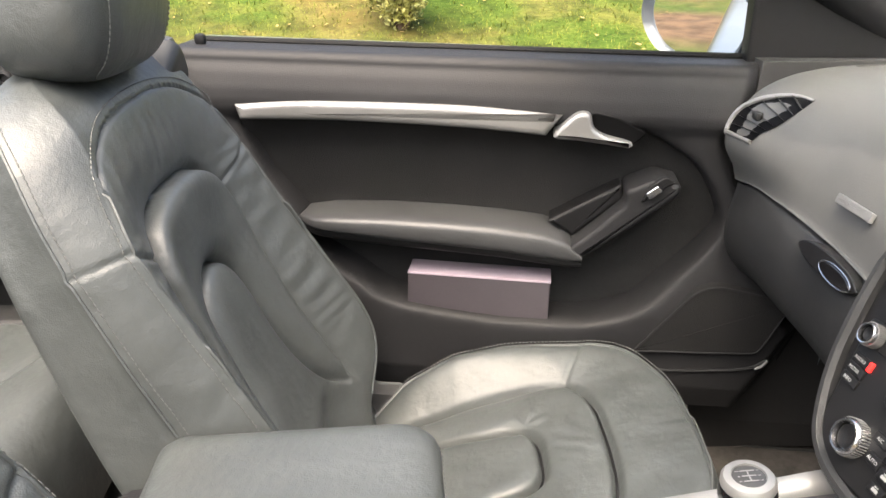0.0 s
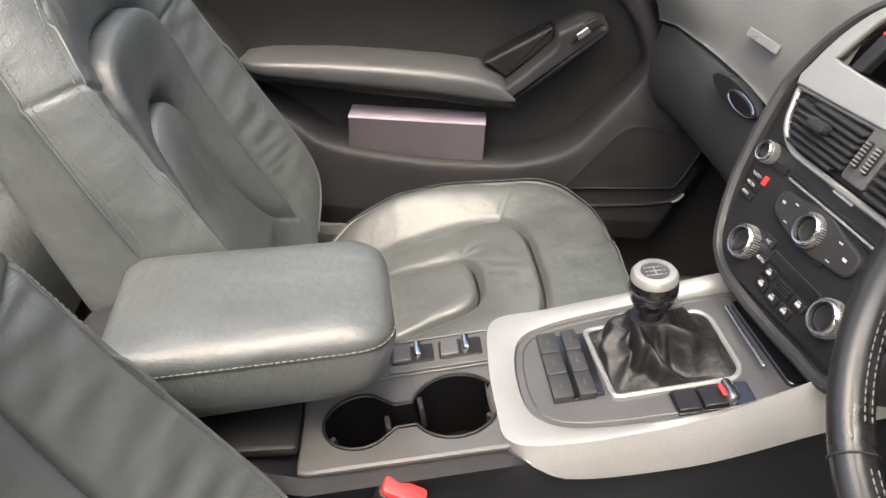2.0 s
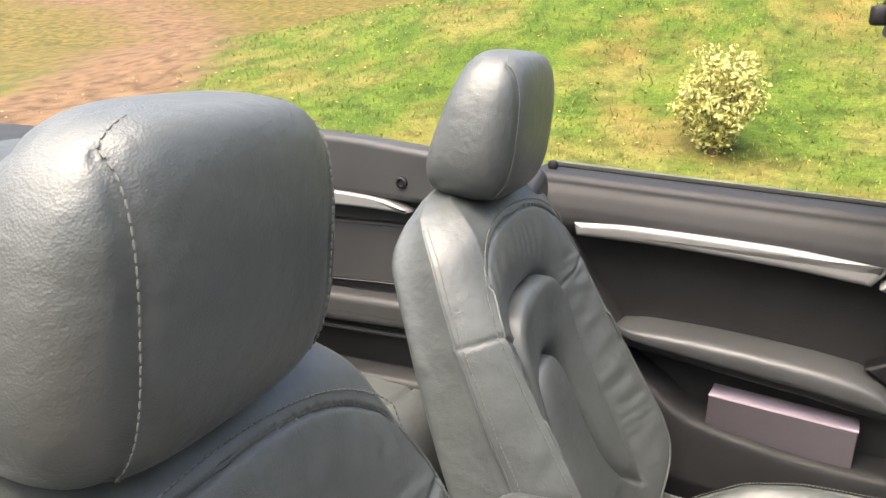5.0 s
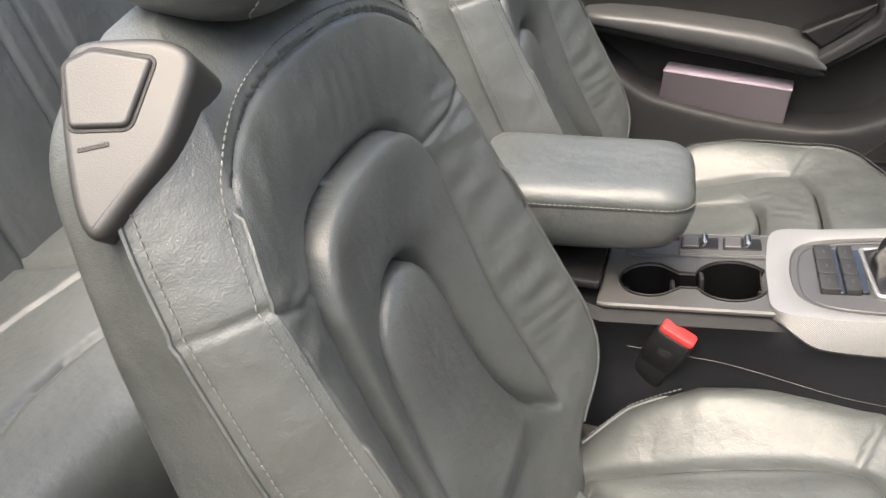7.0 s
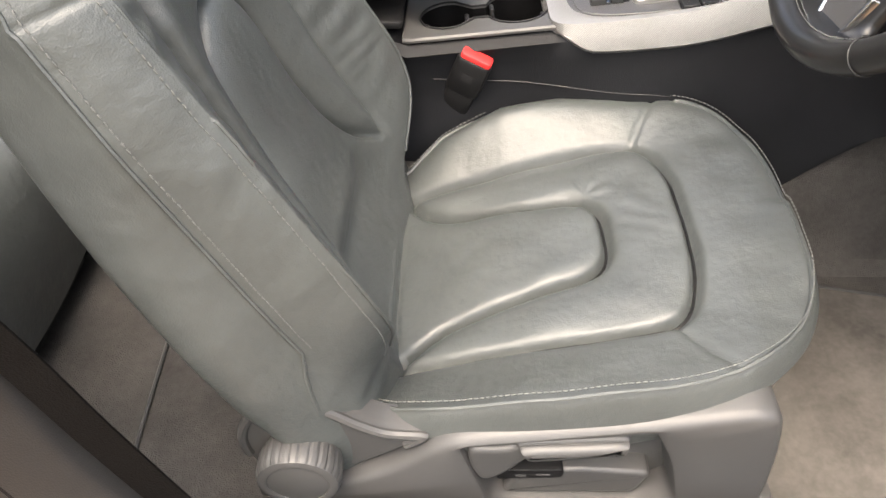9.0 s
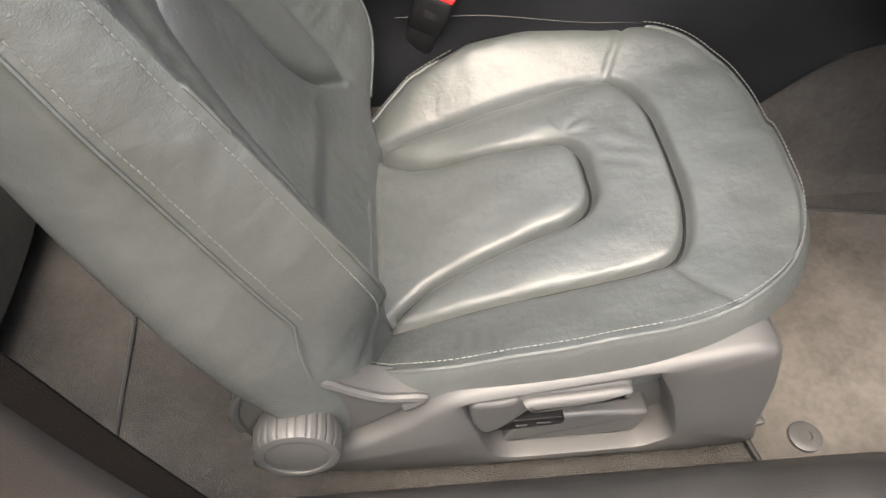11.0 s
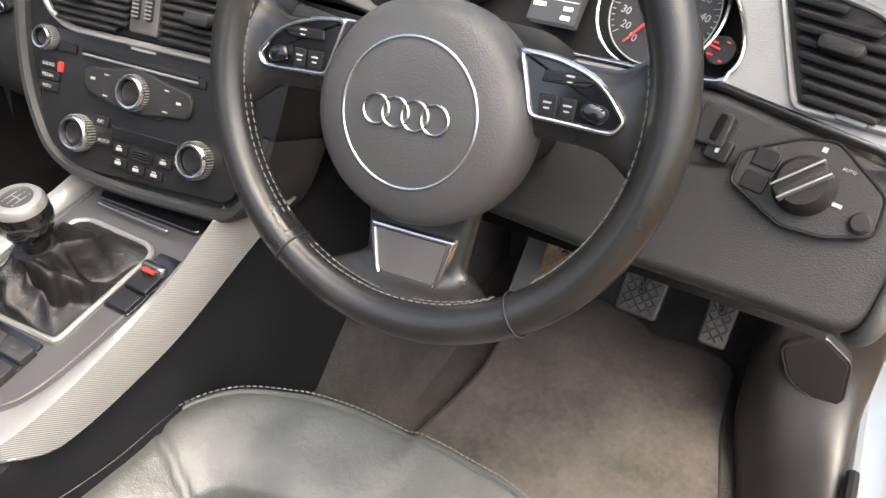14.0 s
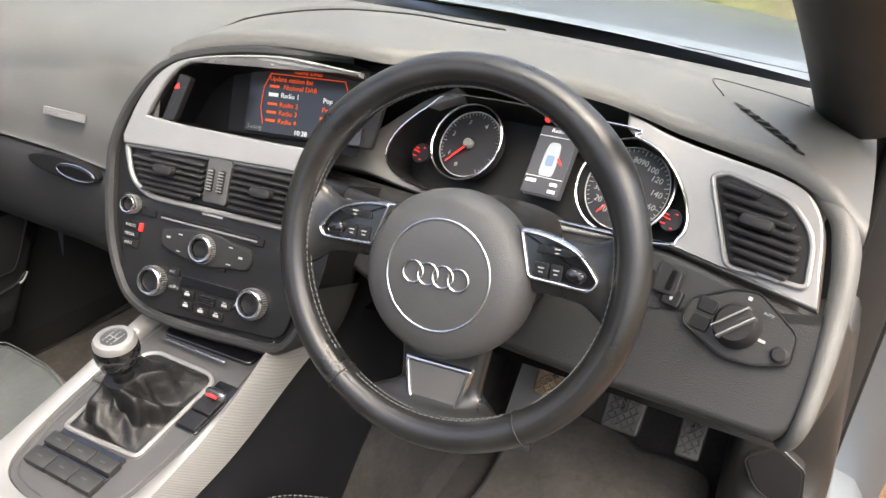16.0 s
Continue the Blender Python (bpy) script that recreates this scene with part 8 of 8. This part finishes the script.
RUSSET = material("russet_leaf", (0.30, 0.17, 0.05), 0.7, vary=0.4, vary_size=0.6, second=(0.22, 0.2, 0.05))


def tree(x, y, h, r, mat, label, low=2.0, drape=False):
    z = land(x, y) - 0.1
    tr_ = thing("tree", label, "tree", (x, y, z), group="trees beyond the bank")
    path = [(0.05 * math.sin(t * 5) * h * 0.1, 0.04 * math.cos(t * 4) * h * 0.1 - 0.04 * h * 0.1, h * t) for t in np.linspace(0, 1, 9)]
    geo = [tube(path, [r * (1.35 if i == 0 else 1.0) * (1 - 0.85 * i / 8) for i in range(9)], k=10)]
    tips = []
    for i in range(22):
        t0 = 0.25 + 0.7 * rng.random()
        a, l = rng.random() * 6.28, h * (0.18 + 0.22 * rng.random()) * (1.2 - t0)
        b0 = V(path[min(8, int(t0 * 8))])
        q = b0 + V((math.cos(a) * l, math.sin(a) * l, l * 0.5))
        geo.append(tube([b0, b0.lerp(q, 0.5) + V((0, 0, 0.1)), q], [r * 0.3, r * 0.18, 0.02], k=6))
        for j in range(150):
            c_ = b0.lerp(q, 0.3 + 0.8 * rng.random()) + V(rng.normal(size=3)) * h * 0.045
            if drape:
                c_.z = low + (c_.z - low) * rng.random()
            tips.append(c_)
    mesh("trunk", *join(*geo), BARK, tr_, "tapered brown trunk and limbs")
    leaves(tips, 0.09, mat, "crown", tr_)


for args in ((-18.9, 25.2, 10, 0.26, WILLOW, "tall slender tree with yellowing hanging foliage", 0.8, True), (-14.6, 27, 11, 0.28, WILLOW, "tall tree with yellow drooping foliage by the track", 0.8, True),
             (-9.6, 29, 9, 0.30, CONIFER, "dark green tree behind the bank"), (-8.9, 27, 12, 0.30, RUSSET, "tall bare-trunked autumn tree"), (-4.0, 30, 9, 0.22, CONIFER, "dark evergreen behind the bank"),
             (0.5, 27, 11, 0.20, RUSSET, "thin autumn tree behind the bank"), (3.4, 30, 12, 0.22, WILLOW, "thin tree with yellowing leaves"), (5.4, 26, 10, 0.18, RUSSET, "thin-stemmed autumn tree behind the bank"), (-28, 40, 12, 0.3, WILLOW, "large yellowing willow in the distance", 1.2, True),
             (-20, 44, 13, 0.3, WILLOW, "large yellow-green willow in the distance", 1.2, True), (-33, 30, 11, 0.3, WILLOW, "yellowing willow by the track", 1.2, True), (14, 34, 12, 0.3, RUSSET, "russet tree far behind the bank"), (20, 30, 12, 0.3, RUSSET, "broad russet autumn tree"), (9.5, 40, 12, 0.25, CONIFER, "dark green tree in the distance"),
             (28, 22, 10, 0.3, RUSSET, "russet tree at the end of the bank"), (-12, 48, 13, 0.3, CONIFER, "tall dark tree in the distance")):
    tree(*args)
wood_pts = []
for i in range(9000):
    x = -75 + 150 * rng.random()
    y = 56 + 10 * rng.random()
    top = 7 + 4 * noise.noise(V((x * 0.09, 0, 5))) + 2.5 * noise.noise(V((x * 0.4, 0, 9)))
    wood_pts.append((x, y, land(x, y) + max(0.3, top) * rng.random() ** 0.7))
brush_pts = []
for i in range(9000):
    x = -42 + 38 * rng.random()
    if noise.noise(V((x * 0.22, 4, 5))) < -0.12:
        continue
    y = 29 + 4 * rng.random()
    brush_pts.append((x, y, land(x, y) + (3.2 + 2 * noise.noise(V((x * 0.5, 1, 2)))) * rng.random()))
tagged(leaves(brush_pts, 0.10, WILLOW, "willow_brush", None), "curtain of yellow-green willow brush beyond the track", "bushes", kind="stuff")
woods = leaves(wood_pts, 0.75, material("far_foliage", (0.15, 0.15, 0.04), 0.8, vary=0.5, vary_size=0.15, second=(0.07, 0.10, 0.03)), "far_woods", None)
tagged(woods, "distant belt of autumn woodland beyond the field", "woodland", kind="stuff")
stump = thing("dead_stump", "torn brown tree stump on the crest of the bank", "tree stump", (-3.95, 12.0, land(-3.95, 12.0) - 0.05))
geo = []
for i in range(26):
    p = V((rng.normal() * 0.22, rng.normal() * 0.15, 0.12 + 0.25 * rng.random()))
    q = p + V((0.25 + rng.normal() * 0.25, rng.normal() * 0.15, -0.22 + rng.normal() * 0.2))
    geo.append(tube([p, p.lerp(q, 0.5) + V((0, 0, 0.05)), q], [0.05, 0.04, 0.012], k=6))
geo.append(tube([(-0.25, 0, 0.55), (0, 0, 0.38), (0.35, 0, 0.05)], [0.08, 0.16, 0.10], k=10))
for g_ in geo:
    mesh("stump_wood" if g_ is geo[-1] else "torn_root", *g_, BARK, stump)
bench_b = thing("blue_trough", "low blue trough in the far field", "trough", (-0.64, 33.0, land(-0.64, 33.0)))
mesh("trough_body", *box(1.9, 0.5, 0.35, 0.04, (0, 0, 0.2)), material("blue_paint", (0.06, 0.16, 0.42), 0.5, vary=0.15, vary_size=3), bench_b)
